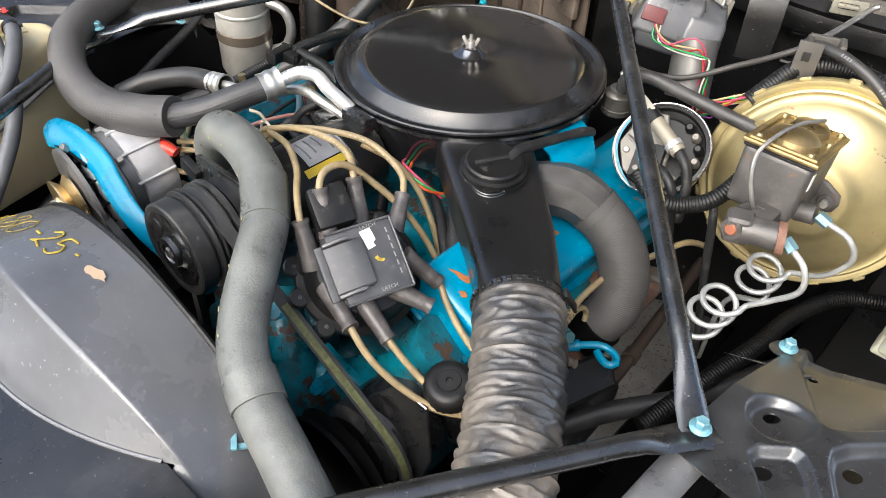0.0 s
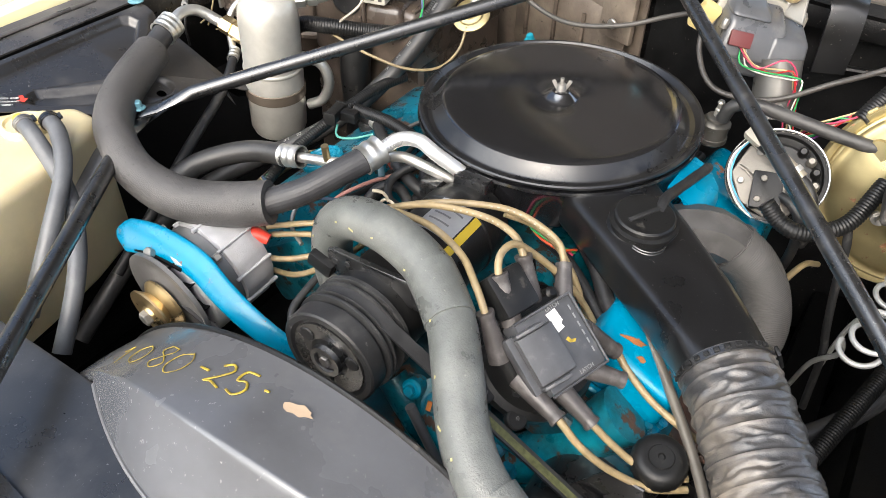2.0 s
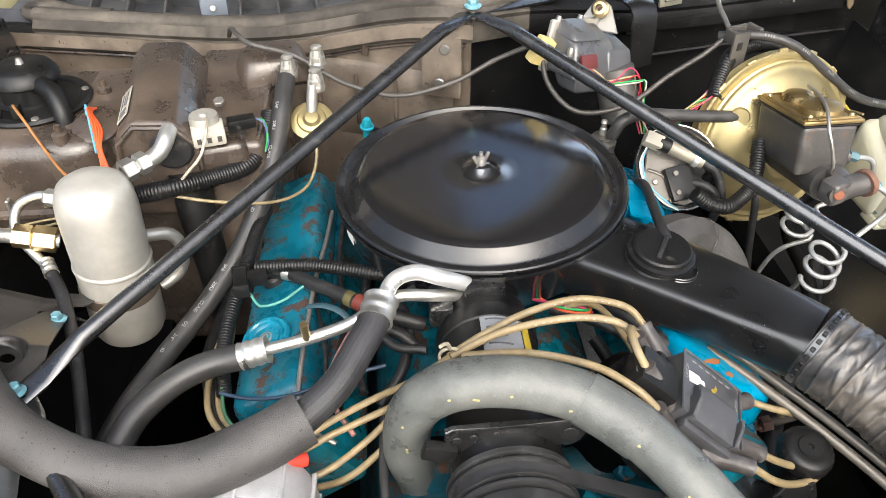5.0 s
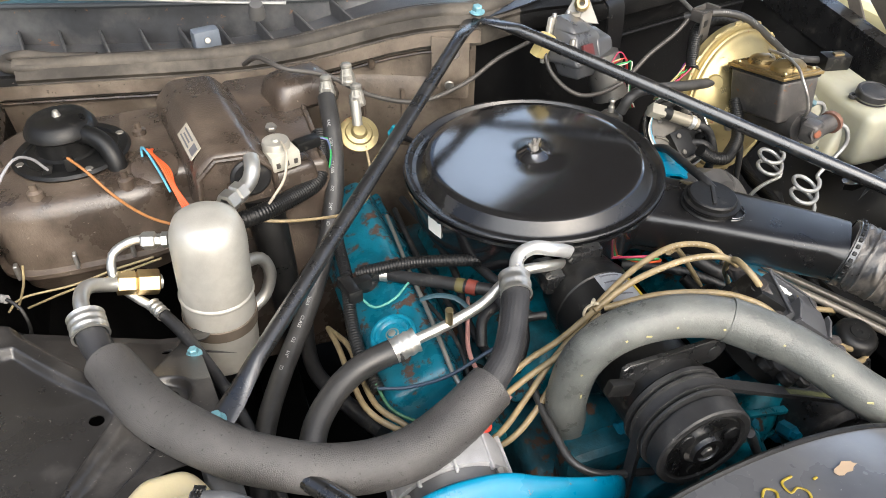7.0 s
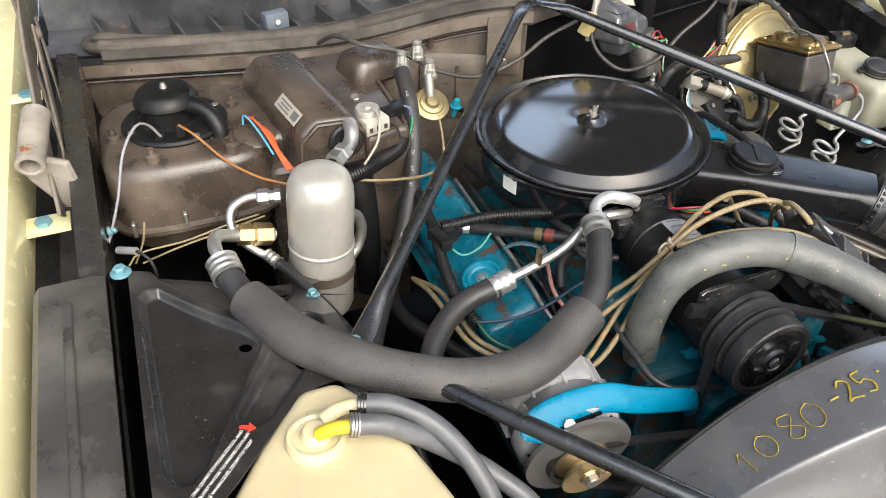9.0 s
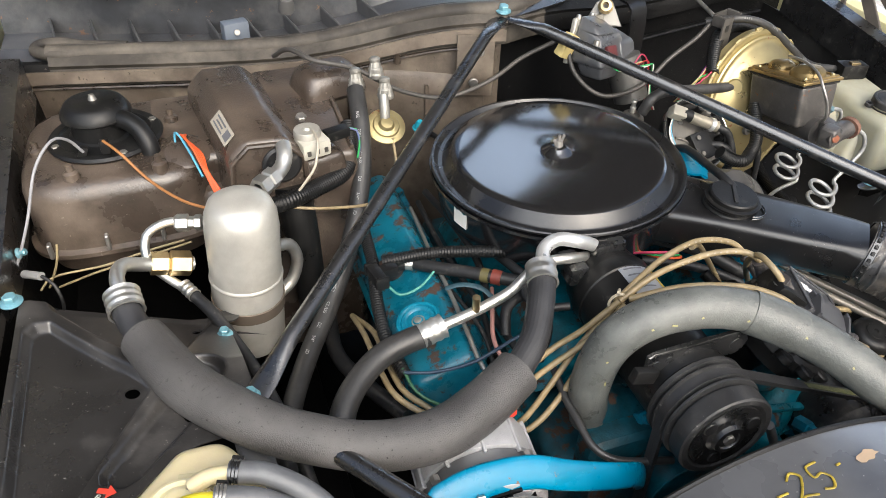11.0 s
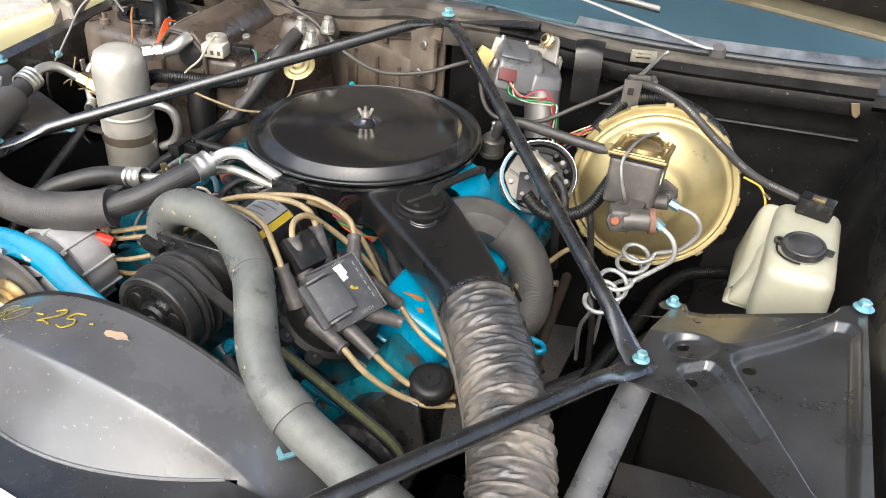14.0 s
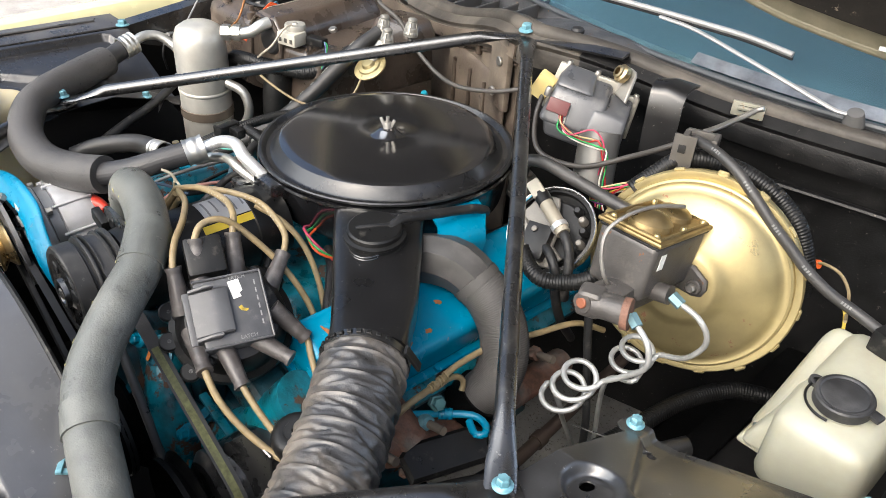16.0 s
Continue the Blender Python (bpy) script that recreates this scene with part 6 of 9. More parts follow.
part("lid_bead", tube([ma2 @ Vector((x, y, 0.0465)) for x, y in ((-0.037, -0.061), (0.037, -0.061), (0.037, 0.061), (-0.037, 0.061), (-0.037, -0.061))], 0.0028, 8, straight=True), lid_gold, lid2)
for y, k in ((-0.028, 1.0), (0.034, 0.8)):
    part("dome", lathe([(0.03, 0), (0.0285, 0.009), (0.022, 0.0155), (0.011, 0.0185), (0, 0.019)], ma2 @ Matrix.Translation((0.002, y, 0.045)) @ Matrix.Scale(k, 4), 28), lid_gold, lid2)
part("lid_gasket", solid_box(0.084, 0.13, 0.005, ma2 @ Matrix.Translation((0, 0, 0.0375)), 0.002, 1), rubber, mas)
for x, y in ((-0.03, -0.056), (0.03, -0.056), (0.034, 0.002), (0.034, 0.055), (-0.034, 0.05)):
    part("lid_screw", lathe([(0, 0.005), (0.003, 0.0045), (0.0045, 0.001), (0.0045, -0.002), (0, -0.002)], ma2 @ Matrix.Translation((x, y, 0.047)), 10), gold, lid2)
part("paper_tag", solid_box(0.0008, 0.012, 0.02, ma2 @ Matrix.Translation((0.0405, -0.042, 0.016)), 0), white_paper, mas, "small white paper tag")
part("bail_wire", tube([(0.466, -0.055, 0.995), (0.462, -0.066, 1.012), (0.452, -0.066, 1.04), (0.446, -0.053, 1.063), (0.452, -0.027, 1.077), (0.461, 0.016, 1.078), (0.473, 0.067, 1.066)], 0.0026, 8), steel, mas)
part("valve_block", join(tube([(0.468, -0.085, 0.984), (0.485, -0.08, 0.987), (0.51, -0.076, 0.99)], 0.0165, 18), solid_box(0.032, 0.03, 0.036, Matrix.Translation((0.463, -0.084, 0.985)) @ Matrix.Rotation(0.4, 4, "Z"), 0.009, 3), tube([(0.462, -0.08, 0.985), (0.461, -0.1, 0.988)], 0.0125, 16), solid_box(0.03, 0.04, 0.03, Matrix.Translation((0.478, -0.055, 0.985)), 0.008, 2)), cast_dark, mas)
part("copper_plug", disc(0.0072, 0.004, axis_frame((0.461, -0.099, 0.988), (-0.1, -0.95, 0.2)), 18), copper_brown, mas, "orange rusted plug")
part("outlet_boss", tube([(0.495, -0.006, 0.985), (0.52, -0.005, 0.99)], 0.012, 14), cast_dark, mas)
part("rust_collar", tube([(0.505, -0.079, 0.99), (0.513, -0.076, 0.991)], 0.0195, 18), rust, mas)
part("mount_ear", join(prism([(-0.045, 0.022), (-0.01, 0.024), (0.012, 0.012), (0.015, 0.0), (0.011, -0.011), (0.0, -0.015), (-0.02, -0.014), (-0.045, -0.018)], 0.01, ma2 @ Matrix.Translation((0.052, 0.068, -0.036)) @ Matrix.Rotation(radians(90), 4, "X"), 0.003), disc(0.0105, 0.005, ma2 @ Matrix.Translation((0.052, 0.057, -0.036)) @ Matrix.Rotation(radians(90), 4, "X"), 20)), cast_dark, mas)
part("ear_bolt", disc(0.0062, 0.009, ma2 @ Matrix.Translation((0.052, 0.053, -0.036)) @ Matrix.Rotation(radians(90), 4, "X"), 6), steel, mas)
for a, b in (((0.514, -0.077, 0.992), (0.53, -0.082, 0.984)), ((0.522, -0.005, 0.991), (0.538, -0.005, 0.985))):
    part("fitting_nut", lathe([(0, 0), (0.0075, 0), (0.0075, 0.016), (0, 0.016)], axis_frame(a, Vector(b) - Vector(a)), 6), plain("dull_teal_zinc", (0.13, 0.22, 0.25), 0.42, 0.4), mas, "teal fitting nut")


def coil(c0, c1, r, turns, lead_in):
    n = int(turns * 16)
    c0, c1 = Vector(c0), Vector(c1)
    ax = Vector((-0.1, 0.35, -0.93)).normalized()
    u = (Vector((1, 0, 0)) - ax * ax.x).normalized()
    v = ax.cross(u)
    return [Vector(p) for p in lead_in] + [c0.lerp(c1, i / n) + (u * math.cos(2 * math.pi * i / 16) + v * math.sin(2 * math.pi * i / 16)) * r for i in range(n + 1)]


line_zinc = material("white_zinc_line", (0.4, 0.4, 0.385), 0.4, 0.5, bump=0.03)
for pts in (coil((0.484, -0.092, 0.893), (0.466, -0.116, 0.846), 0.0235, 2.6, [(0.52, -0.079, 0.989), (0.546, -0.083, 0.972), (0.553, -0.086, 0.944), (0.53, -0.088, 0.914)]) + [Vector((0.452, -0.09, 0.81)), Vector((0.432, -0.04, 0.73)), Vector((0.425, 0.03, 0.6))],
            coil((0.496, 0.014, 0.886), (0.484, -0.006, 0.848), 0.0235, 2.1, [(0.53, -0.005, 0.988), (0.563, -0.003, 0.978), (0.576, 0.004, 0.948), (0.555, 0.01, 0.906)]) + [Vector((0.462, 0.0, 0.8)), Vector((0.45, 0.03, 0.65))]):
    solo("brake_line", tube(pts, 0.0037, 9, 0.005), line_zinc, "pale coiled steel brake line", "brake line", "brake lines", angle=80)

# ---- cruise servo ----
sv = thing("vacuum_servo", "round chrome-rimmed vacuum servo with black diaphragm", "servo", (0.294, 0.046, 0.9))
mv = axis_frame((0.294, 0.046, 0.948), (0.06, -0.69, 0.72))
servo_plate = material("servo_cadmium_plate", (0.17, 0.158, 0.138), 0.42, 0.45, bump=0.15, var=0.2, dust=(DUST, 0.3, 40))
part("rim", lathe([(0.0635, -0.006), (0.067, -0.005), (0.068, 0.0), (0.067, 0.003), (0.0655, 0.0025), (0.0645, -0.001)], mv, 64), plain("servo_chrome", (0.45, 0.45, 0.44), 0.25, 0.9), sv, "bright chrome rim")
part("diaphragm", lathe([(0.0645, -0.002), (0.06, -0.001), (0.058, -0.008), (0.05, -0.012), (0.046, -0.008), (0.038, -0.008), (0.0, -0.008)], mv, 48), black_plastic, sv)
part("rear_can", lathe([(0.066, -0.003), (0.064, -0.02), (0.05, -0.05), (0, -0.055)], mv, 40), black_satin, sv)
sp = part("mount_plate", prism([(-0.058, -0.012), (-0.046, 0.03), (-0.03, 0.045), (-0.012, 0.048), (-0.002, 0.03), (0.012, 0.012), (0.018, -0.02), (0.04, -0.03), (0.03, -0.052), (0.0, -0.06), (-0.035, -0.048)], 0.004, mv @ Matrix.Translation((0, 0, -0.002))), servo_plate, sv, "dull zinc mounting plate")
for x, y in ((-0.042, -0.02), (-0.02, -0.05), (0.012, -0.046), (-0.03, 0.025)):
    part("screw", disc(0.0045, 0.003, mv @ Matrix.Translation((x, y, 0.003)), 12), steel, sp)
part("plate_bead", tube([mv @ Vector(p) for p in ((-0.05, 0.0, 0.004), (-0.03, -0.01, 0.004), (-0.012, -0.04, 0.004))], 0.003, 8, flat=0.6), servo_plate, sp)
part("solenoid", tube([mv @ Vector((-0.022, 0.03, 0.02)), mv @ Vector((0.03, 0.0, 0.02))], 0.0105, 20), plain("solenoid_tan", (0.3, 0.27, 0.21), 0.4, 0.3), sv, "tan solenoid barrel")
part("solenoid_band", tube([mv @ Vector((0.016, 0.008, 0.02)), mv @ Vector((0.023, 0.004, 0.02))], 0.0125, 20), bright_alu, sv)
part("solenoid_boot", tube([mv @ Vector((-0.034, 0.037, 0.02)), mv @ Vector((-0.018, 0.028, 0.02))], 0.0115, 18), black_plastic, sv)
part("connector", solid_box(0.028, 0.02, 0.022, mv @ Matrix.Translation((-0.042, 0.04, 0.02)) @ Matrix.Rotation(-0.5, 4, "Z"), 0.003), plain("connector_bone", (0.38, 0.35, 0.28), 0.45), sv, "bone white wire connector")
part("black_box", solid_box(0.04, 0.052, 0.016, mv @ Matrix.Translation((-0.006, -0.026, 0.009)) @ Matrix.Rotation(0.15, 4, "Z"), 0.003), black_plastic, sv)
for x, y in ((-0.014, -0.012), (-0.014, -0.042)):
    part("box_screw", disc(0.0045, 0.003, mv @ Matrix.Translation((x, y, 0.0175)), 12), servo_plate, sv)
for k, (x, y) in enumerate(((0.022, 0.042), (0.036, 0.032), (0.046, 0.018), (0.05, 0.0), (0.046, -0.018))):
    part("stud_boss", lathe([(0, 0.006), (0.004, 0.006), (0.0065, 0.002), (0.007, -0.008), (0, -0.008)], mv @ Matrix.Translation((x, y, 0.0)), 12), servo_plate if k % 2 else black_plastic, sv)
part("vacuum_elbow", tube([mv @ Vector(p) for p in ((0.03, 0.0, 0.02), (0.045, -0.012, 0.022), (0.056, -0.03, 0.012), (0.062, -0.06, -0.005), (0.06, -0.075, -0.03))], 0.007, 14), rubber, sv)
part("lower_hose", tube([mv @ Vector(p) for p in ((0.012, -0.028, 0.01), (0.028, -0.035, 0.018), (0.045, -0.052, 0.012), (0.052, -0.08, -0.02), (0.052, -0.1, -0.08), (0.05, -0.11, -0.16))], 0.007, 14), rubber, sv)
for k, (nm, c) in enumerate((("light_blue_wire", (0.1, 0.35, 0.5)), ("grey_wire_plastic", (0.25, 0.25, 0.26)), ("white_wire", (0.6, 0.58, 0.5)))):
    part("wire", tube([mv @ Vector(p) for p in ((-0.048, 0.035, 0.012), (-0.058 - 0.002 * k, 0.012, 0.008), (-0.056 - 0.002 * k, -0.02, 0.008), (-0.036, -0.048 - 0.003 * k, 0.01), (-0.012, -0.066, 0.004))], 0.0014, 6), plain(nm, c, 0.45), sv)

# ---- wiper motor ----
motor_grey = material("grey_motor_paint", (0.08, 0.082, 0.087), 0.34, 0.15, bump=0.05, var=0.18, coat=0.3, dust=((0.3, 0.28, 0.25), 0.12, 24))
motor_seam = plain("pale_seam_metal", (0.42, 0.4, 0.35), 0.4, 0.5)
wm = thing("wiper_motor", "grey cast wiper motor with red and white wires", "wiper motor", (0.2, 0.27, 1.0))
mw = Matrix.Translation((0.185, 0.22, 1.055)) @ Matrix.Rotation(radians(11), 4, (-0.69, 0.72, 0.0)) @ Matrix.Translation((-0.185, -0.22, -1.055)) @ Matrix.Translation((0.153, 0.168, 0)) @ Matrix.Rotation(radians(30), 4, "Z")


def hull_block(low, high, z0, zs, bevel):
    """A moulded block: low and high are (x0, x1, y0, y1) at the foot and the top, zs the heights of the top's front and rear."""
    bm = bmesh.new()
    vs = [bm.verts.new((x, y, z0)) for x, y in ((low[0], low[2]), (low[1], low[2]), (low[1], low[3]), (low[0], low[3]))]
    vs += [bm.verts.new((x, y, z)) for x, y, z in ((high[0], high[2], zs[0]), (high[1], high[2], zs[0]), (high[1], high[3], zs[1]), (high[0], high[3], zs[1]))]
    for q in ((3, 2, 1, 0), (4, 5, 6, 7), (0, 1, 5, 4), (1, 2, 6, 5), (2, 3, 7, 6), (3, 0, 4, 7)):
        bm.faces.new([vs[k] for k in q])
    bmesh.ops.bevel(bm, geom=bm.edges[:], offset=bevel, segments=4, profile=0.5, affect="EDGES", clamp_overlap=True)
    return bm


def on_motor(bm):
    bmesh.ops.transform(bm, matrix=mw, verts=bm.verts)
    return bm


part("gear_cover", on_motor(hull_block((-0.004, 0.1, -0.002, 0.07), (0.006, 0.092, 0.02, 0.07), 1.024, (1.078, 1.099), 0.009)), motor_grey, wm, angle=50)
part("cover_step", on_motor(hull_block((0.07, 0.134, -0.002, 0.07), (0.074, 0.13, 0.012, 0.07), 1.024, (1.066, 1.084), 0.007)), motor_grey, wm, angle=50)
part("cover_crown", on_motor(hull_block((0.002, 0.07, 0.02, 0.07), (0.012, 0.058, 0.034, 0.07), 1.08, (1.094, 1.107), 0.007)), motor_grey, wm, angle=50)
part("gear_housing", on_motor(hull_block((0.014, 0.075, 0.006, 0.05), (0.004, 0.1, 0.002, 0.066), 1.0, (1.03, 1.034), 0.008)), motor_grey, wm, angle=50)
part("seam_flange", on_motor(join(hull_block((-0.009, 0.104, 0.069, 0.079), (-0.002, 0.1, 0.069, 0.079), 1.02, (1.102, 1.102), 0.003), hull_block((0.1, 0.141, 0.069, 0.079), (0.1, 0.137, 0.069, 0.079), 1.016, (1.088, 1.088), 0.003))), motor_seam, wm, "pale sealed flange")
part("ear_plate", prism([(-0.036, -0.03), (0.036, -0.03), (0.016, 0.012), (0.008, 0.017), (-0.008, 0.017), (-0.016, 0.012)], 0.006, axis_frame((0.215, 0.295, 1.096), (-0.4, -0.75, 0.5)), 0.0015), plain("dull_ear_metal", (0.25, 0.24, 0.215), 0.45, 0.4), wm)
part("mount_ear", lathe([(0.005, 0), (0.0135, 0), (0.0145, 0.004), (0.0145, 0.01), (0.0105, 0.013), (0.0105, 0.016), (0.006, 0.017), (0.006, 0.01)], axis_frame((0.212, 0.287, 1.104), (-0.4, -0.75, 0.5)), 28), brass, wm)
for x, y, z in ((0.012, 0.074, 1.103), (0.06, 0.074, 1.103), (0.098, 0.074, 1.1), (0.13, 0.074, 1.088), (-0.002, 0.02, 1.07)):
    part("cover_screw", lathe([(0, 0.005), (0.004, 0.0045), (0.0055, 0.0), (0.0055, -0.01), (0, -0.01)], mw @ Matrix.Translation((x, y, z)), 12), steel, wm)
part("motor_barrel", tube([(0.228, 0.226, 1.03), (0.236, 0.215, 0.995), (0.247, 0.2, 0.95)], 0.033, 28), plain("dull_motor_barrel", (0.16, 0.155, 0.145), 0.36, 0.6), wm)
part("plug", solid_box(0.034, 0.006, 0.022, mw @ Matrix.Translation((0.022, 0.0, 1.056)) @ Matrix.Rotation(radians(-24), 4, "X"), 0.002), plain("maroon_plug", (0.1, 0.02, 0.02), 0.5), wm)
part("yellow_connector", solid_box(0.03, 0.02, 0.045, Matrix.Translation((0.104, 0.222, 1.066)) @ Matrix.Rotation(0.5, 4, "Y") @ Matrix.Rotation(0.4, 4, "Z"), 0.004), plain("yellow_connector_plastic", (0.6, 0.48, 0.2), 0.5), wm)

# ---- washer bottle ----
wb = thing("washer_bottle", "cream plastic washer fluid bottle with black cap", "bottle", (0.72, 0.06, 0.8))
part("tank", hull_block((0.676, 0.79, -0.018, 0.19), (0.678, 0.782, -0.022, 0.183), 0.82, (0.936, 0.957), 0.021), cream, wb, angle=60)
part("side_wing", hull_block((0.636, 0.71, 0.045, 0.19), (0.656, 0.71, 0.06, 0.18), 0.824, (0.885, 0.95), 0.016), cream, wb, angle=60)
mcp = axis_frame((0.727, 0.036, 0.946), (-0.03, -0.13, 1)) @ Matrix.Scale(0.92, 4)
part("neck", lathe([(0.03, -0.012), (0.03, 0.004), (0.0, 0.004)], mcp, 32), cream, wb)
cap_grey = material("dusty_black_cap", (0.022, 0.022, 0.023), 0.42, bump=0.12, dust=((0.09, 0.09, 0.09), 0.5, 26))
cap = part("cap", join(lathe([(0, 0.0175), (0.024, 0.0175), (0.0265, 0.0165), (0.029, 0.018), (0.0325, 0.0175), (0.034, 0.0155), (0.034, 0.003), (0, 0.003)], mcp, 40), solid_box(0.016, 0.014, 0.007, mcp @ Matrix.Translation((0.038, 0.006, 0.011)), 0.003)), cap_grey, wb, "dusty black snap cap")
part("tether", tube([mcp @ Vector((0.036 * math.cos(a) - 0.004, 0.036 * math.sin(a) - 0.003, 0.002)) for a in [radians(150 + 14 * i) for i in range(11)]], 0.0016, 8), black_plastic, cap)
part("tether_eye", lathe([(0.004, 0), (0.0085, 0), (0.009, 0.004), (0.0085, 0.007), (0.004, 0.007)], mcp @ Matrix.Translation((-0.04, 0.004, -0.002)), 20), cap_grey, cap)
plugp = part("pump_plug", solid_box(0.055, 0.034, 0.03, Matrix.Translation((0.735, 0.155, 0.968)) @ Matrix.Rotation(-0.2, 4, "Z"), 0.004), black_plastic, wb)
part("plug_terminal", solid_box(0.02, 0.012, 0.006, Matrix.Translation((0.735, 0.15, 0.984)) @ Matrix.Rotation(-0.2, 4, "Z"), 0.001), brass, plugp)
part("skirt", hull_block((0.642, 0.7, 0.022, 0.1), (0.672, 0.7, 0.03, 0.1), 0.824, (0.89, 0.915), 0.011), cream, wb, angle=60)
part("foot", hull_block((0.638, 0.69, 0.026, 0.074), (0.645, 0.69, 0.032, 0.07), 0.82, (0.836, 0.837), 0.005), cream, wb)
part("foot_bolt", disc(0.0065, 0.006, Matrix.Translation((0.653, 0.05, 0.8365)), 6), plain("dirty_zinc", (0.1, 0.13, 0.13), 0.5, 0.3), wb)

# ---- coolant reservoir ----
ct = thing("coolant_reservoir", "yellowed plastic coolant reservoir with two hoses", "reservoir", (-0.62, -0.6, 0.65))
bm = prism([(-0.642, -0.372), (-0.592, -0.374), (-0.57, -0.412), (-0.545, -0.48), (-0.52, -0.58), (-0.49, -0.74), (-0.79, -0.74), (-0.772, -0.53), (-0.705, -0.44)], 0.235, Matrix.Translation((0, 0, 0.708)), 0)
bmesh.ops.bevel(bm, geom=bm.edges[:], offset=0.018, segments=4, profile=0.5, affect="EDGES")
part("tank", bm, cream_tank, ct, angle=60)
part("mould_seam", tube([(-0.642, -0.3715, 0.83), (-0.706, -0.4385, 0.83), (-0.7735, -0.529, 0.83), (-0.7915, -0.74, 0.83)], 0.0022, 8, straight=True), cream_tank, ct)
mk = axis_frame((-0.642, -0.458, 0.94), (0.03, 0.06, 1))
wax = material("clear_waxy_plastic", (0.6, 0.53, 0.33), 0.3, var=0.08, scale=20, bump=0.03, sub=0.3)
cap2 = part("cap", lathe([(0.034, -0.004), (0.034, 0.01), (0.032, 0.014), (0.029, 0.0145), (0.026, 0.011), (0.018, 0.011), (0.016, 0.018), (0.013, 0.022), (0, 0.023)], mk, 40), wax, ct, "waxy translucent cap")
part("cap_tab", solid_box(0.024, 0.012, 0.006, mk @ Matrix.Translation((0.006, -0.037, 0.006)) @ Matrix.Rotation(0.3, 4, "Z"), 0.002), wax, cap2)
part("nozzle", tube([(-0.64, -0.465, 0.962), (-0.625, -0.471, 0.972), (-0.6, -0.48, 0.977)], 0.0078, 14), plain("yellow_nozzle", (0.62, 0.52, 0.03), 0.35), ct, "bright yellow nozzle")
part("upper_nozzle", tube([(-0.628, -0.444, 0.958), (-0.612, -0.443, 0.966), (-0.595, -0.447, 0.971), (-0.575, -0.454, 0.972)], lambda s: 0.0092 - 0.0015 * s, 16), wax, ct)
overflow_rubber = material("grey_overflow_rubber", (0.1, 0.104, 0.11), 0.4, var=0.2, bump=0.1, dust=((0.16, 0.16, 0.16), 0.3, 30))
for pts in ([(-0.59, -0.449, 0.973), (-0.55, -0.463, 0.969), (-0.505, -0.498, 0.945), (-0.475, -0.555, 0.9), (-0.46, -0.63, 0.81)],
            [(-0.607, -0.477, 0.977), (-0.565, -0.487, 0.968), (-0.505, -0.502, 0.92), (-0.455, -0.535, 0.885), (-0.415, -0.58, 0.85), (-0.39, -0.64, 0.79)]):
    oh = thing("overflow_hose", "grey rubber overflow hose at the coolant reservoir", "hose", pts[2], "overflow hoses")
    part("hose_body", tube(pts, 0.0118, 16), overflow_rubber, oh, angle=80)
    d = Vector(pts[1]) - Vector(pts[0])
    at = Vector(pts[0]) + d * 0.14
    for k in (-1, 0, 1):
        part("spring_clamp", lathe([(0.0117, -0.0016), (0.0138, -0.0012), (0.0138, 0.0012), (0.0117, 0.0016)], axis_frame(at + d.normalized() * 0.0035 * k, d), 24), black_satin if pts[0][0] > -0.6 else steel, oh)
    part("clamp_ear", solid_box(0.006, 0.004, 0.012, axis_frame(at, d) @ Matrix.Translation((0.014, 0.004, 0)), 0.001), black_satin, oh)

# ---- heater and evaporator case ----
hc = thing("heater_case", "dusty brown-black heater and evaporator case", "heater case", (-0.5, 0.3, 0.6))
part("lower_case", solid_box(0.26, 0.30, 0.36, Matrix.Translation((-0.45, 0.235, 0.775)), 0.02, 3, (0.95, 0.95)), brown_case, hc)
bm = bmesh.new()
ends = []
for y, prof in ((0.046, ((-0.412, 0.9), (-0.413, 1.028), (-0.44, 1.058), (-0.5, 1.06), (-0.528, 1.032), (-0.532, 0.9))), (0.32, ((-0.442, 0.9), (-0.444, 1.03), (-0.474, 1.062), (-0.54, 1.062), (-0.568, 1.032), (-0.576, 0.9)))):
    ends.append([bm.verts.new((x, y, z)) for x, z in prof])
for k in range(6):
    bm.faces.new((ends[0][k], ends[0][(k + 1) % 6], ends[1][(k + 1) % 6], ends[1][k]))
bm.faces.new(ends[0])
bm.faces.new(ends[1])
bmesh.ops.recalc_face_normals(bm, faces=bm.faces)
bmesh.ops.bevel(bm, geom=bm.edges[:], offset=0.01, segments=4, profile=0.5, affect="EDGES")
part("evaporator_box", bm, brown_case, hc, angle=50)
ey = Vector((-0.145, 0.99, 0.005)).normalized()
ex = Vector((-0.7, 0, 0.71))
ex = (ex - ey * ex.dot(ey)).normalized()
ez = ex.cross(ey)
ml8 = Matrix.Translation(Vector((-0.5245, 0.12, 1.0485)) + ex * 0.0012) @ Matrix((ex, ey, ez)).transposed().to_4x4()
lab = part("paper_label", solid_box(0.0012, 0.085, 0.024, ml8, 0), plain("faded_label", (0.36, 0.33, 0.27), 0.7), hc, "faded paper label")
for k in range(3):
    part("print_bar", solid_box(0.0006, 0.045 - 0.012 * (k % 2), 0.0026, ml8 @ Matrix.Translation((0.0009, 0.012, 0.006 - 0.006 * k)), 0), plain("label_ink", (0.12, 0.12, 0.13), 0.6), lab)
part("dark_patch", solid_box(0.0006, 0.02, 0.014, ml8 @ Matrix.Translation((0.0009, -0.028, 0)), 0), plain("label_ink", (0.12, 0.12, 0.13), 0.6), lab)
part("face_rim", tube([(-0.414, 0.045, 0.95), (-0.416, 0.045, 1.022), (-0.443, 0.045, 1.05), (-0.496, 0.045, 1.052), (-0.523, 0.045, 1.026), (-0.528, 0.045, 0.95)], 0.0045, 8, straight=True), brown_case, hc)
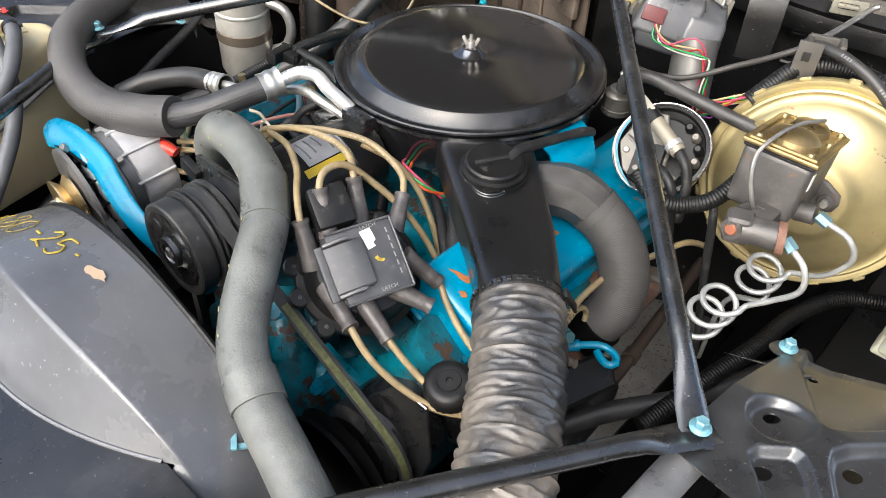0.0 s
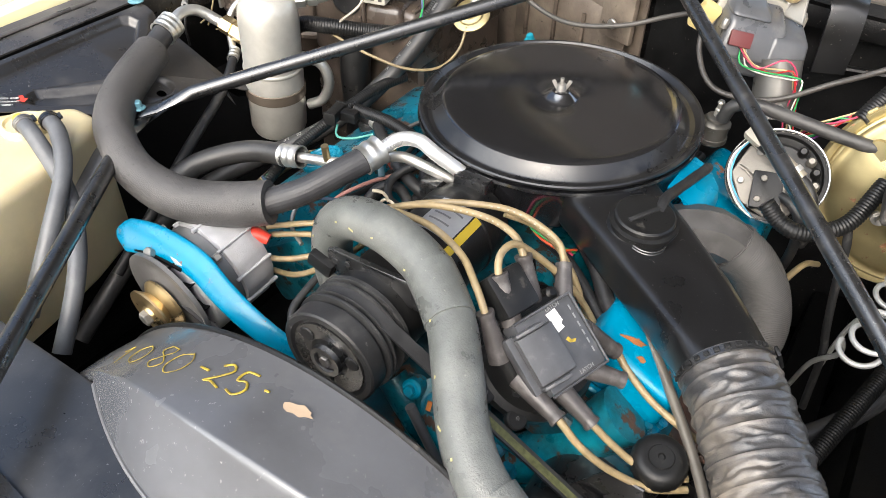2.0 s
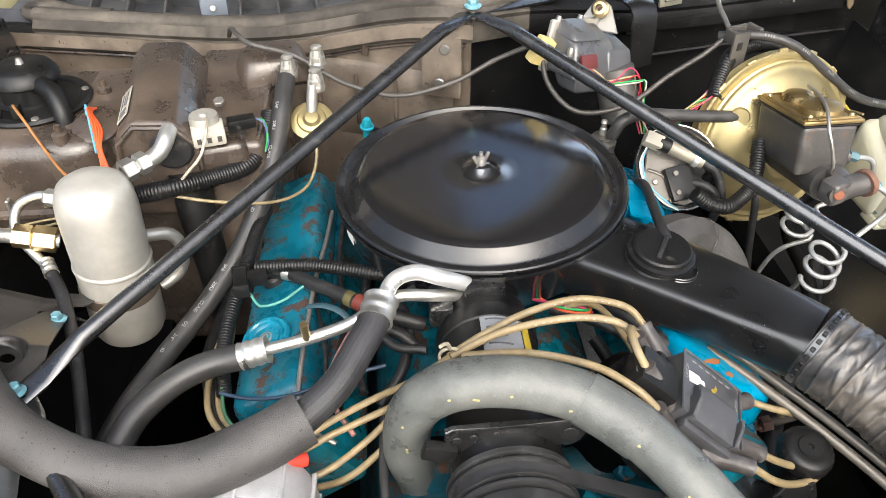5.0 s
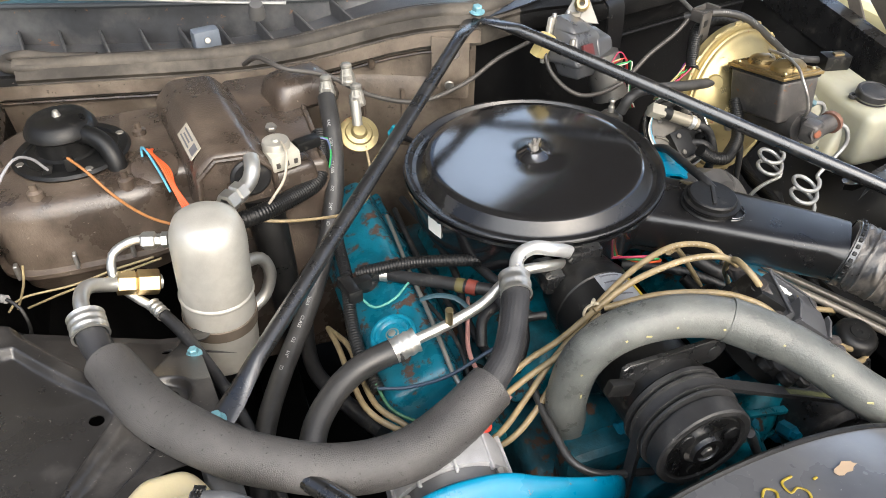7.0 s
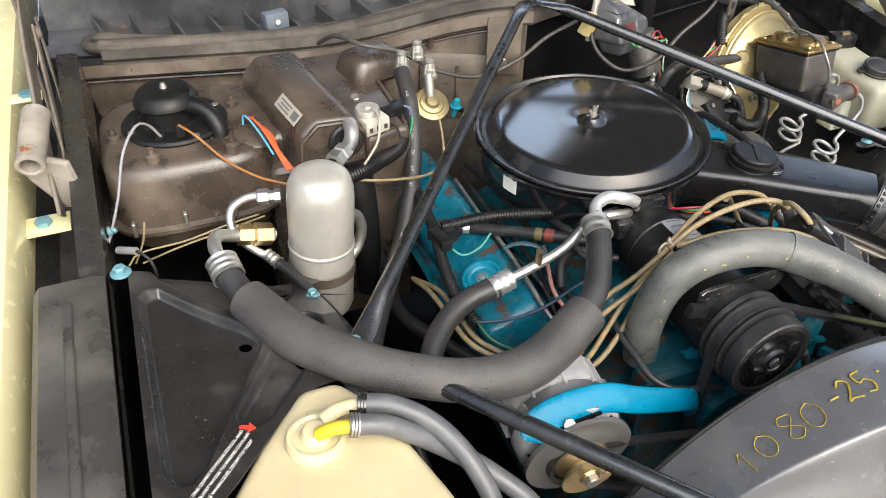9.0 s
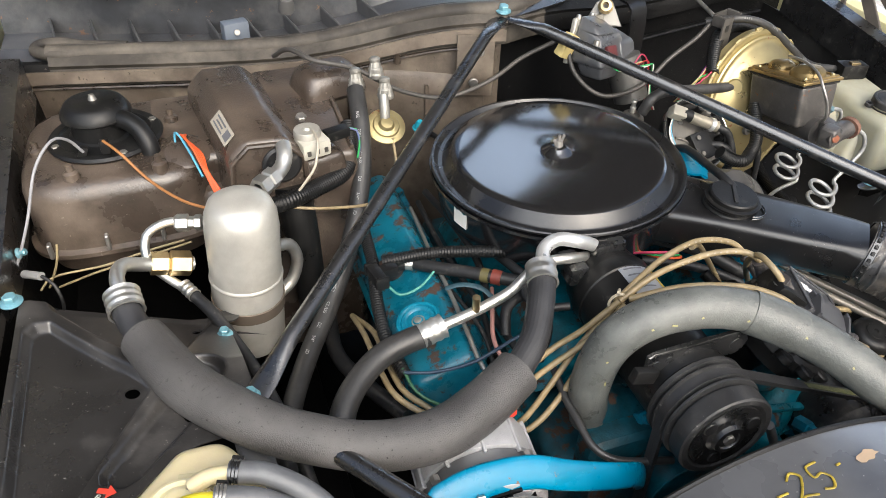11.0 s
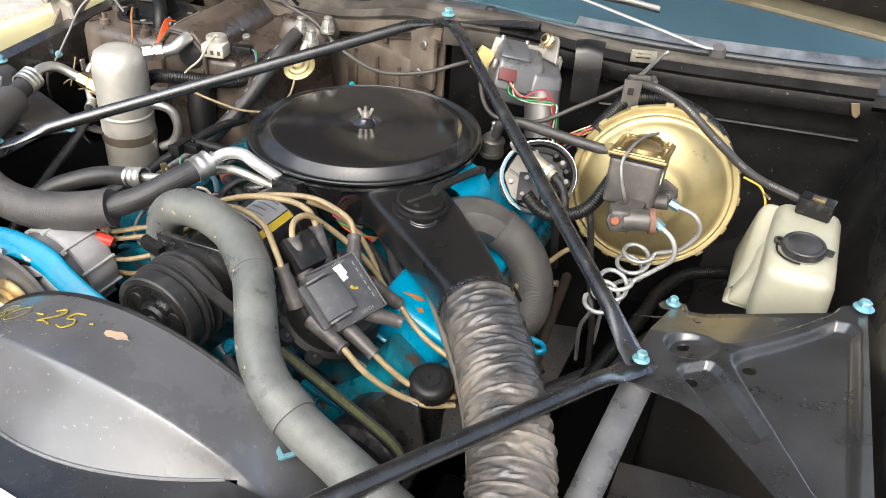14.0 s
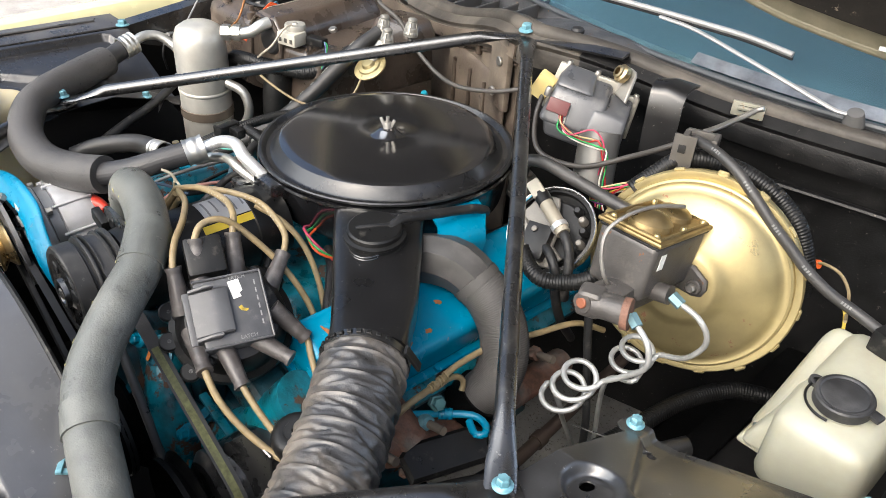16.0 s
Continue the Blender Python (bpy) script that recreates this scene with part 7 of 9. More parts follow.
part("pipe_gasket", lathe([(0, 0.004), (0.026, 0.004), (0.03, 0.001), (0.03, -0.004), (0, -0.004)], axis_frame((-0.45, 0.044, 1.016), (0.1, -1, 0.05)), 28), rubber, hc)
part("case_shelf", hull_block((-0.46, -0.322, 0.062, 0.375), (-0.455, -0.33, 0.074, 0.37), 0.9, (1.004, 1.024), 0.01), brown_case, hc, angle=50)
part("shelf_bead", tube([(-0.336, 0.08, 1.006), (-0.334, 0.2, 1.014), (-0.334, 0.36, 1.024)], 0.004, 8), brown_case, hc)
part("back_ledge", tube([(x, cowl_y(x) - 0.008, cowl_z(x) - 0.056) for x in [-0.84 + 0.045 * i for i in range(12)]], 0.006, 8, 0.02, flat=0.6), brown_case, hc)
bl = part("blower_case", lathe([(0, 1.006), (0.122, 1.006), (0.134, 1.002), (0.143, 0.994), (0.147, 0.98), (0.149, 0.915), (0.15, 0.9), (0.159, 0.896), (0.159, 0.889), (0.144, 0.886), (0.135, 0.85), (0, 0.85)], Matrix.Translation((-0.69, 0.218, 0.0)), 96, shape=lambda a: 0.93 * (abs(math.cos(a)) ** 4.2 + abs(math.sin(a)) ** 4.2) ** (-1 / 4.2)), brown_case, hc, angle=50)
part("scroll_outlet", solid_box(0.16, 0.24, 0.13, Matrix.Translation((-0.565, 0.235, 0.942)), 0.02, 4, (0.95, 0.95)), brown_case, bl)
for x in (-0.8, -0.72, -0.64):
    part("flange_clip", solid_box(0.006, 0.012, 0.026, Matrix.Translation((x, 0.075, 0.91)), 0.0015, 1), steel, bl)
part("motor_flange", lathe([(0.0, 1.004), (0.075, 1.004), (0.084, 1.007), (0.087, 1.011), (0.083, 1.015), (0.07, 1.016), (0.066, 1.013), (0, 1.013)], Matrix.Translation((-0.7, 0.222, 0.0)), 44), black_plastic, bl)
for ang in (20, 110, 200, 290):
    part("flange_screw", lathe([(0, 0.006), (0.006, 0.005), (0.0075, 0), (0, 0)], Matrix.Translation((-0.7 + 0.076 * math.cos(radians(ang)), 0.222 + 0.076 * math.sin(radians(ang)), 1.012)), 6), steel, bl)
for x, y, z in ((-0.747, 0.112, 1.0), (-0.624, 0.104, 1.0), (-0.8, 0.2, 0.998), (-0.6, 0.25, 1.0)):
    part("boss", lathe([(0, 0.028), (0.005, 0.028), (0.0055, 0.018), (0.011, 0.015), (0.012, -0.02), (0, -0.02)], Matrix.Translation((x, y, z)), 16), brown_case, bl)
part("resistor_plate", lathe([(0, 0.004), (0.03, 0.004), (0.034, 0.002), (0.034, -0.003), (0, -0.003)], axis_frame((-0.582, 0.135, 1.008), (0.05, -0.35, 1)), 30), brown_case, bl)
part("motor_cap", lathe([(0.052, 1.0), (0.05, 1.012), (0.043, 1.016), (0.042, 1.042), (0.05, 1.044), (0.053, 1.047), (0.052, 1.053), (0.044, 1.065), (0.038, 1.068), (0.0, 1.07)], Matrix.Translation((-0.706, 0.23, 0)), 40), black_plastic, bl)
part("cap_stud", lathe([(0, 0.01), (0.004, 0.009), (0.007, 0.0), (0, 0)], Matrix.Translation((-0.706, 0.23, 1.069)), 10), steel, bl)
part("spade_terminal", join(solid_box(0.012, 0.01, 0.02, Matrix.Translation((-0.73, 0.158, 1.02)) @ Matrix.Rotation(0.4, 4, "Y"), 0.002), solid_box(0.014, 0.012, 0.022, Matrix.Translation((-0.697, 0.152, 1.028)), 0.003)), black_plastic, bl)
part("vent_tube", tube([(-0.69, 0.212, 1.04), (-0.668, 0.198, 1.046), (-0.648, 0.18, 1.038), (-0.637, 0.163, 1.02), (-0.634, 0.155, 0.995)], 0.0145, 16), black_plastic, bl)
part("drain_sleeve", tube([(-0.44, 0.06, 0.97), (-0.435, 0.04, 0.9), (-0.43, 0.035, 0.8), (-0.43, 0.035, 0.7)], lambda s: 0.03 - 0.008 * s, 18), black_plastic, hc)

relay = thing("relay", "white relay on a brown bracket", "relay", (-0.39, 0.07, 1.0))
mr = Matrix.Translation((-0.4, 0.062, 1.03)) @ Matrix.Rotation(0.25, 4, "Z")
part("housing", solid_box(0.046, 0.036, 0.026, mr, 0.004), plain("relay_white", (0.42, 0.4, 0.34), 0.5), relay)
part("round_can", lathe([(0, 0.011), (0.004, 0.011), (0.006, 0.008), (0.012, 0.0075), (0.015, 0.009), (0.0195, 0.0085), (0.021, 0.004), (0.021, -0.004), (0, -0.004)], mr @ Matrix.Translation((-0.002, 0.012, 0.015)), 32), plain("relay_can", (0.45, 0.43, 0.38), 0.4, 0.5), relay)
for x in (-0.014, 0.0, 0.014):
    part("terminal_slot", solid_box(0.006, 0.002, 0.008, mr @ Matrix.Translation((x, -0.0185, -0.002)), 0.0005), plain("dark_slot", (0.05, 0.045, 0.04), 0.6), relay)
part("base", solid_box(0.08, 0.07, 0.045, Matrix.Translation((-0.39, 0.085, 0.99)) @ Matrix.Rotation(0.2, 4, "Z"), 0.012, 3, (0.85, 0.85)), brown_case, relay)
part("side_plug", solid_box(0.04, 0.02, 0.016, Matrix.Translation((-0.357, 0.09, 1.03)) @ Matrix.Rotation(0.3, 4, "Z"), 0.003), black_plastic, relay)
part("sense_tube", tube([(-0.398, 0.062, 1.055), (-0.395, 0.04, 1.05), (-0.405, 0.02, 1.02), (-0.425, 0.008, 1.0), (-0.44, 0.004, 0.985)], 0.0022, 8), plain("sense_copper", (0.45, 0.4, 0.32), 0.4, 0.4), relay)
for k, (nm, c) in enumerate((("green_wire", (0.03, 0.3, 0.08)), ("dull_blue_wire", (0.1, 0.12, 0.25)))):
    part("wire", tube([(-0.34, 0.095, 1.032), (-0.325, 0.092 - 0.004 * k, 1.03), (-0.322, 0.085, 1.01 - 0.01 * k), (-0.328, 0.08, 0.985)], 0.0016, 6), plain(nm, c, 0.45), relay)

vv = thing("vacuum_valve", "gold vacuum valve disc on the heater fitting", "valve", (-0.257, 0.142, 0.98))
mvv = axis_frame((-0.262, 0.146, 0.998), (0.03, -0.55, 0.83))
part("disc", lathe([(0, 0.012), (0.01, 0.011), (0.014, 0.006), (0.021, 0.0045), (0.023, 0.002), (0.03, 0.0015), (0.033, 0.0), (0.033, -0.003), (0.026, -0.006), (0.018, -0.014), (0, -0.016)], mvv, 40), gold, vv)
part("stem", tube([(-0.262, 0.15, 1.0), (-0.26, 0.16, 1.025), (-0.258, 0.172, 1.042)], 0.0085, 14), plain("dull_fitting_zinc", (0.3, 0.29, 0.26), 0.45, 0.6), vv)
for at in ((-0.296, 0.206, 1.055), (-0.253, 0.24, 1.055), (-0.253, 0.179, 1.045)):
    q = thing("hose_fitting", "silver clamped hose fitting at the firewall", "fitting", at, "heater fittings")
    mq = axis_frame(at, (0, 0.15, 1))
    part("sleeve", lathe([(0.006, -0.014), (0.0135, -0.012), (0.014, -0.006), (0.0125, -0.003), (0.0125, 0.004), (0.01, 0.007), (0.0085, 0.016), (0.0095, 0.018), (0.0095, 0.021), (0.006, 0.024), (0, 0.024)], mq, 16), plain("dull_fitting_zinc", (0.3, 0.29, 0.26), 0.45, 0.6), q, angle=20)
    for k in range(4):
        part("finger", solid_box(0.003, 0.005, 0.024, mq @ Matrix.Rotation(radians(90 * k + 30), 4, "Z") @ Matrix.Translation((0.0115, 0, 0.003)) @ Matrix.Rotation(-0.2, 4, "Y"), 0.001, 1), plain("dull_fitting_zinc", (0.3, 0.29, 0.26), 0.45, 0.6), q)
# blacker loom plastic for the low run, its shade put into the colour
dark_loom = material("shaded_black_loom", (0.004, 0.004, 0.004), 0.45, bump=0.1, spec=0.15)
for pts, r in (([(-0.54, 0.0, 0.95), (-0.505, -0.005, 0.972), (-0.45, 0.0, 0.98), (-0.40, 0.035, 0.972), (-0.355, 0.065, 0.972), (-0.335, 0.1, 0.985), (-0.325, 0.15, 1.01)], 0.0125),
               ([(-0.335, -0.085, 0.90), (-0.263, -0.096, 0.908), (-0.204, -0.115, 0.912), (-0.148, -0.13, 0.91), (-0.09, -0.12, 0.9)], 0.0085),
               ([(-0.335, 0.05, 0.9), (-0.344, -0.019, 0.905), (-0.35, -0.089, 0.90), (-0.362, -0.156, 0.885), (-0.366, -0.219, 0.872), (-0.358, -0.280, 0.862)], 0.0085),
               ([(0.362, 0.125, 1.02), (0.378, 0.153, 1.045), (0.396, 0.174, 1.066), (0.428, 0.196, 1.073), (0.463, 0.209, 1.07), (0.498, 0.218, 1.06), (0.531, 0.224, 1.043), (0.561, 0.226, 1.018), (0.585, 0.23, 0.97), (0.59, 0.24, 0.92)], 0.0115),
               ([(0.298, -0.02, 0.945), (0.32, -0.026, 0.93), (0.345, -0.03, 0.925), (0.37, -0.015, 0.925), (0.40, 0.01, 0.94), (0.42, 0.06, 0.98)], 0.0105),
               ([(0.47, -0.2, 0.72), (0.5, -0.1, 0.75), (0.524, -0.014, 0.768), (0.538, 0.08, 0.77), (0.57, 0.16, 0.77), (0.618, 0.196, 0.77), (0.68, 0.23, 0.77)], 0.0115)):
    hose("wiring_loom", pts, r, dark_loom if pts[0][2] < 0.8 else black_plastic, "black corrugated plastic wiring loom", "wiring loom", 14, (0.0044, 0.0012), "wiring looms")
hose("brake_hose", [(0.196, 0.085, 0.985), (0.206, 0.08, 1.012), (0.235, 0.085, 1.02), (0.29, 0.093, 1.012), (0.345, 0.1, 1.004), (0.395, 0.105, 0.999)], 0.0094, dusty_rubber, "black rubber vacuum hose to the brake booster")
WASHER = [(0.385, 0.205, 1.088), (0.41, 0.186, 1.097), (0.446, 0.172, 1.099), (0.484, 0.163, 1.089), (0.517, 0.159, 1.069), (0.547, 0.159, 1.046), (0.577, 0.162, 1.024), (0.607, 0.165, 1.002), (0.640, 0.170, 0.984), (0.674, 0.177, 0.972), (0.71, 0.172, 0.966)]
hose("washer_hose", WASHER, 0.0072, plain("grey_black_hose", (0.035, 0.034, 0.033), 0.45), "grey-black washer hose over the brake booster")
hose("hook_rod", [(0.428, 0.322, 1.117), (0.42, 0.318, 1.113), (0.412, 0.29, 1.105), (0.405, 0.24, 1.1), (0.398, 0.2, 1.098)], 0.004, steel, "thin bent steel rod hooked through the clip", "rod")
print_line = spline(WASHER, 0.004)
pm = bpy.data.objects["washer_hose"]
for k in range(5):
    for q in range(4):
        i = 16 + 15 * k + q
        if i + 1 < len(print_line):
            d = (print_line[i + 1] - print_line[i]).normalized()
            up = (Vector((0, -0.85, 0.55)) - d * d.dot(Vector((0, -0.85, 0.55)))).normalized()
            part("print_bar", solid_box(0.0022, 0.004, 0.0006, Matrix.Translation(print_line[i] + up * 0.0072) @ Matrix((d, up.cross(d), up)).transposed().to_4x4(), 0), plain("hose_print_ink", (0.14, 0.14, 0.135), 0.6), pm)
sh = thing("plug_shield", "black steel shield below the spark plugs", "shield", (0.36, -0.2, 0.68))
part("shield_plate", prism([(-0.06, -0.03), (0.055, -0.03), (0.066, 0.008), (0.05, 0.022), (-0.05, 0.022), (-0.066, 0.008)], 0.018, Matrix.Translation((0.366, -0.21, 0.724)) @ Matrix.Rotation(radians(72), 4, "Z") @ Matrix.Rotation(radians(28), 4, "X"), 0.005), black_plastic, sh)
for y in (-0.27, -0.17):
    part("shield_bolt", disc(0.008, 0.008, axis_frame((0.352, y, 0.715), (0.6, 0, 0.8)), 6), rust, sh)
for y in (-0.3, -0.22, -0.1, 0.0):
    sp2 = thing("spark_plug", "rusty spark plug in the cylinder head", "spark plug", (0.345, y, 0.76), "spark plugs")
    part("hex", lathe([(0, 0.02), (0.004, 0.02), (0.005, 0.008), (0.011, 0.008), (0.011, -0.004), (0, -0.004)], axis_frame((0.335, y, 0.765), (0.9, 0, 0.3)), 6), teal_zinc if y == -0.22 else rust, sp2)
    part("insulator", tube([(0.345, y, 0.768), (0.372, y, 0.777)], 0.006, 12), plain("sooty_ceramic", (0.12, 0.1, 0.08), 0.6), sp2)
solo("vacuum_port", lathe([(0, 0.01), (0.014, 0.01), (0.0158, 0.007), (0.0158, -0.007), (0.014, -0.01), (0, -0.01)], axis_frame((0.4, 0.105, 0.999), (-0.3, -0.95, 0.2)), 24), gold, "gold vacuum port on the brake booster", "fitting")
ex = thing("exhaust_manifold", "rusty cast-iron exhaust manifold", "manifold", (0.31, -0.1, 0.7))
part("runner", join(tube([(0.3, -0.3, 0.745), (0.325, -0.25, 0.725), (0.33, -0.1, 0.7), (0.32, 0.1, 0.68)], 0.024, 14), tube([(0.28, -0.05, 0.78), (0.34, -0.08, 0.74)], 0.024, 14), tube([(0.28, -0.25, 0.78), (0.34, -0.24, 0.74)], 0.024, 14)), rust, ex)


# ---- smaller hoses, wires and fittings ----
hose("air_conditioning_line", [(-0.595, -0.02, 0.985), (-0.625, -0.012, 0.985), (-0.655, -0.018, 0.972), (-0.658, -0.04, 0.945), (-0.635, -0.06, 0.922), (-0.613, -0.078, 0.912)], 0.0065, aluminium, "thin aluminium refrigerant pipe at the drier", "pipe")
pn2 = thing("pipe_union", "hexagonal aluminium union on the drier", "fitting", (-0.588, -0.025, 0.985), "pipe unions")
part("nut", lathe([(0.006, -0.022), (0.011, -0.022), (0.0125, -0.019), (0.0125, -0.004), (0.009, -0.002), (0.009, 0.004), (0.0115, 0.006), (0.0115, 0.014), (0.006, 0.016)], axis_frame((-0.592, -0.022, 0.985), (0.95, -0.25, 0.0)), 6), aluminium, pn2, angle=20)
line2 = thing("refrigerant_hose", "thin black refrigerant hose with crimped end", "hose", (-0.57, -0.15, 0.88))
part("rubber_hose", tube([(-0.613, -0.078, 0.912), (-0.585, -0.124, 0.898), (-0.563, -0.174, 0.884), (-0.544, -0.225, 0.873), (-0.522, -0.30, 0.85), (-0.505, -0.38, 0.81), (-0.495, -0.48, 0.75)], 0.0085, 12), rubber, line2, angle=80)
clamp_ring((-0.612, -0.08, 0.912), (0.5, -0.85, -0.2), 0.0095, 0.025, aluminium, line2, grooves=3)
hose("vacuum_line", [(-0.41, 0.36, 1.05), (-0.39, 0.3, 1.085), (-0.356, 0.242, 1.085), (-0.287, 0.24, 1.062), (-0.213, 0.235, 1.015), (-0.127, 0.235, 0.989), (-0.035, 0.251, 1.001), (0.04, 0.272, 1.03), (0.1, 0.26, 1.06)], 0.0042, plain("grey_vacuum_rubber", (0.06, 0.055, 0.05), 0.5), "grey vacuum line along the firewall", "vacuum line")
hose("control_cable", [(0.105, 0.235, 1.08), (0.115, 0.2, 1.02), (0.16, 0.165, 0.985), (0.24, 0.17, 0.99), (0.31, 0.19, 1.03), (0.36, 0.19, 1.065), (0.4, 0.2, 1.095)], 0.0042, plain("dark_cable", (0.05, 0.045, 0.04), 0.45), "dark control cable past the wiper motor", "cable")
hose("fuel_hose", [(0.05, -0.14, 0.9), (0.1, -0.17, 0.905), (0.15, -0.215, 0.9), (0.19, -0.26, 0.885), (0.25, -0.30, 0.87)], 0.011, rubber, "black rubber fuel hose by the carburettor")
hose("fuel_hose", [(0.06, -0.18, 0.88), (0.11, -0.21, 0.885), (0.16, -0.25, 0.88), (0.22, -0.3, 0.86)], 0.0075, rubber, "thin black fuel hose by the carburettor")
for d in (0.0, 0.017):
    hose("metal_line", [(0.24 + d, -0.27 + d * 0.7, 0.885), (0.285 + d, -0.315 + d * 0.7, 0.872), (0.345 + d, -0.385 + d * 0.7, 0.855), (0.395 + d, -0.46 + d * 0.7, 0.842), (0.44 + d, -0.55 + d * 0.7, 0.83)], 0.006, plain("dusty_steel_line", (0.2, 0.18, 0.15), 0.45, 0.5), "dusty steel line beside the intake duct", "pipe", group="steel lines")
hose("breather_hose", [(0.2, -0.178, 0.986), (0.197, -0.157, 0.992), (0.201, -0.125, 0.988), (0.206, -0.092, 0.983), (0.211, -0.058, 0.978), (0.214, -0.03, 0.972), (0.21, -0.005, 0.958), (0.195, 0.01, 0.94)], 0.0068, rubber, "black breather hose from the air cleaner cap")
tab = thing("lifting_tab", "bright blue painted steel tab", "bracket", (0.205, -0.06, 0.93))
part("plate", sheet([[(0.182, -0.085, 0.962), (0.186, -0.045, 0.968), (0.188, 0.0, 0.966)], [(0.205, -0.095, 0.962), (0.212, -0.05, 0.966), (0.215, -0.01, 0.962)], [(0.222, -0.108, 0.952), (0.236, -0.07, 0.95), (0.236, -0.03, 0.95)], [(0.226, -0.108, 0.93), (0.24, -0.07, 0.93), (0.24, -0.03, 0.93)], [(0.23, -0.1, 0.86), (0.236, -0.07, 0.86), (0.236, -0.05, 0.86)]], 0.004), fresh_blue, tab, angle=50)
hook = thing("engine_hook", "bright blue bent wire hook", "hook", (0.39, -0.18, 0.77))
part("loop", tube([(0.315, -0.225, 0.765), (0.345, -0.2, 0.775), (0.356, -0.189, 0.776), (0.369, -0.176, 0.777), (0.382, -0.168, 0.777), (0.399, -0.169, 0.776), (0.408, -0.18, 0.775), (0.4, -0.188, 0.773), (0.388, -0.184, 0.772), (0.377, -0.178, 0.772)], 0.0052, 12), fresh_blue, hook)
part("collar", tube([(0.342, -0.2025, 0.774), (0.356, -0.189, 0.776)], 0.0075, 14, 0.003, ripple=(0.005, 0.0008)), fresh_blue, hook)
part("collar", tube([(0.333, -0.102, 0.695), (0.349, -0.095, 0.702)], 0.008, 14), fresh_blue, hook)

# carburettor under the air cleaner
carb = thing("carburettor", "brass and dark metal carburettor under the air cleaner", "carburettor", (-0.02, 0, 0.84))
part("base", solid_box(0.16, 0.2, 0.05, Matrix.Translation((-0.02, 0, 0.862)), 0.008), plain("carb_zinc", (0.3, 0.25, 0.15), 0.5, 0.6), carb)
part("choke_housing", disc(0.025, 0.03, axis_frame((0.075, -0.085, 0.87), (0.5, -0.8, 0.1)), 24), brass, carb)
part("linkage", tube([(-0.1, -0.1, 0.86), (-0.06, -0.13, 0.875), (0.0, -0.14, 0.87), (0.05, -0.13, 0.86)], 0.004, 8), steel, carb)
part("solenoid", tube([(0.06, -0.12, 0.885), (0.09, -0.155, 0.9)], 0.013, 14), gold, carb)
part("fast_idle", solid_box(0.03, 0.02, 0.03, Matrix.Translation((-0.1, -0.09, 0.87)), 0.004), steel, carb)

# stand-alone vacuum canister beside the lid
vb = thing("vacuum_switch", "dark round vacuum switch behind the air cleaner", "vacuum switch", (0.19, 0.1, 0.94))
sw = Matrix.Translation((0.186, 0.1, 0.94))
part("body", lathe([(0, 0.04), (0.012, 0.04), (0.015, 0.038), (0.0155, 0.034), (0.02, 0.032), (0.0225, 0.029), (0.0225, 0.024), (0.021, 0.023), (0.021, 0.008), (0.0225, 0.007), (0.0225, 0.0), (0.018, -0.004), (0, -0.004)], sw, 32), plain("dark_zinc", (0.1, 0.095, 0.085), 0.4, 0.6), vb)
part("nipple", lathe([(0, 0.064), (0.004, 0.064), (0.0055, 0.061), (0.004, 0.057), (0.004, 0.052), (0.0058, 0.05), (0.0058, 0.038), (0, 0.038)], sw, 16), plain("pale_zinc", (0.3, 0.29, 0.26), 0.4, 0.6), vb)

# brackets and plates on the firewall
br = thing("hose_bracket", "dark steel bracket that holds the hoses", "bracket", (0.4, 0.17, 1.03))
bst = plain("bracket_steel", (0.1, 0.093, 0.085), 0.42, 0.4)
part("upright", solid_box(0.03, 0.004, 0.088, Matrix.Translation((0.402, 0.165, 1.064)) @ Matrix.Rotation(0.35, 4, "Z"), 0.001), bst, br)
part("jaw", join(solid_box(0.008, 0.03, 0.02, Matrix.Translation((0.395, 0.178, 1.096)) @ Matrix.Rotation(0.35, 4, "Z"), 0.002), solid_box(0.008, 0.03, 0.02, Matrix.Translation((0.432, 0.19, 1.1)) @ Matrix.Rotation(0.35, 4, "Z"), 0.002), solid_box(0.045, 0.006, 0.02, Matrix.Translation((0.41, 0.198, 1.098)) @ Matrix.Rotation(0.35, 4, "Z"), 0.002)), bst, br)
part("slot", solid_box(0.01, 0.002, 0.012, Matrix.Translation((0.401, 0.1625, 1.088)) @ Matrix.Rotation(0.35, 4, "Z"), 0.0005), rubber, br)
solo("seal_tab", prism([(-0.012, 0.016), (0.004, 0.018), (0.012, -0.004), (0.006, -0.014), (-0.002, -0.008)], 0.004, Matrix.Translation((0.772, 0.5, 1.02)) @ Matrix.Rotation(0.3, 4, "Z") @ Matrix.Rotation(radians(90), 4, "X"), 0.001), plain("tan_rusty_tab", (0.13, 0.095, 0.055), 0.6), "tan rusty tab at the end of the cowl seal", "tab")
clip_zinc = material("tarnished_clip_zinc", (0.27, 0.26, 0.21), 0.45, 0.4, bump=0.2, chips=((0.2, 0.1, 0.04), 0.3, 120, 0.8))
cl = thing("retaining_clip", "zinc-plated clip on the firewall", "clip", (0.37, 0.4, 1.06))
part("plate", solid_box(0.05, 0.006, 0.024, Matrix.Translation((0.372, 0.402, 1.075)) @ Matrix.Rotation(0.35, 4, "Z"), 0.002), clip_zinc, cl)
part("slot", solid_box(0.028, 0.002, 0.009, Matrix.Translation((0.372, 0.3985, 1.077)) @ Matrix.Rotation(0.35, 4, "Z"), 0.0005), dark_steel, cl)
part("tongue", solid_box(0.03, 0.008, 0.006, Matrix.Translation((0.372, 0.396, 1.078)) @ Matrix.Rotation(0.35, 4, "Z"), 0.002), clip_zinc, cl)
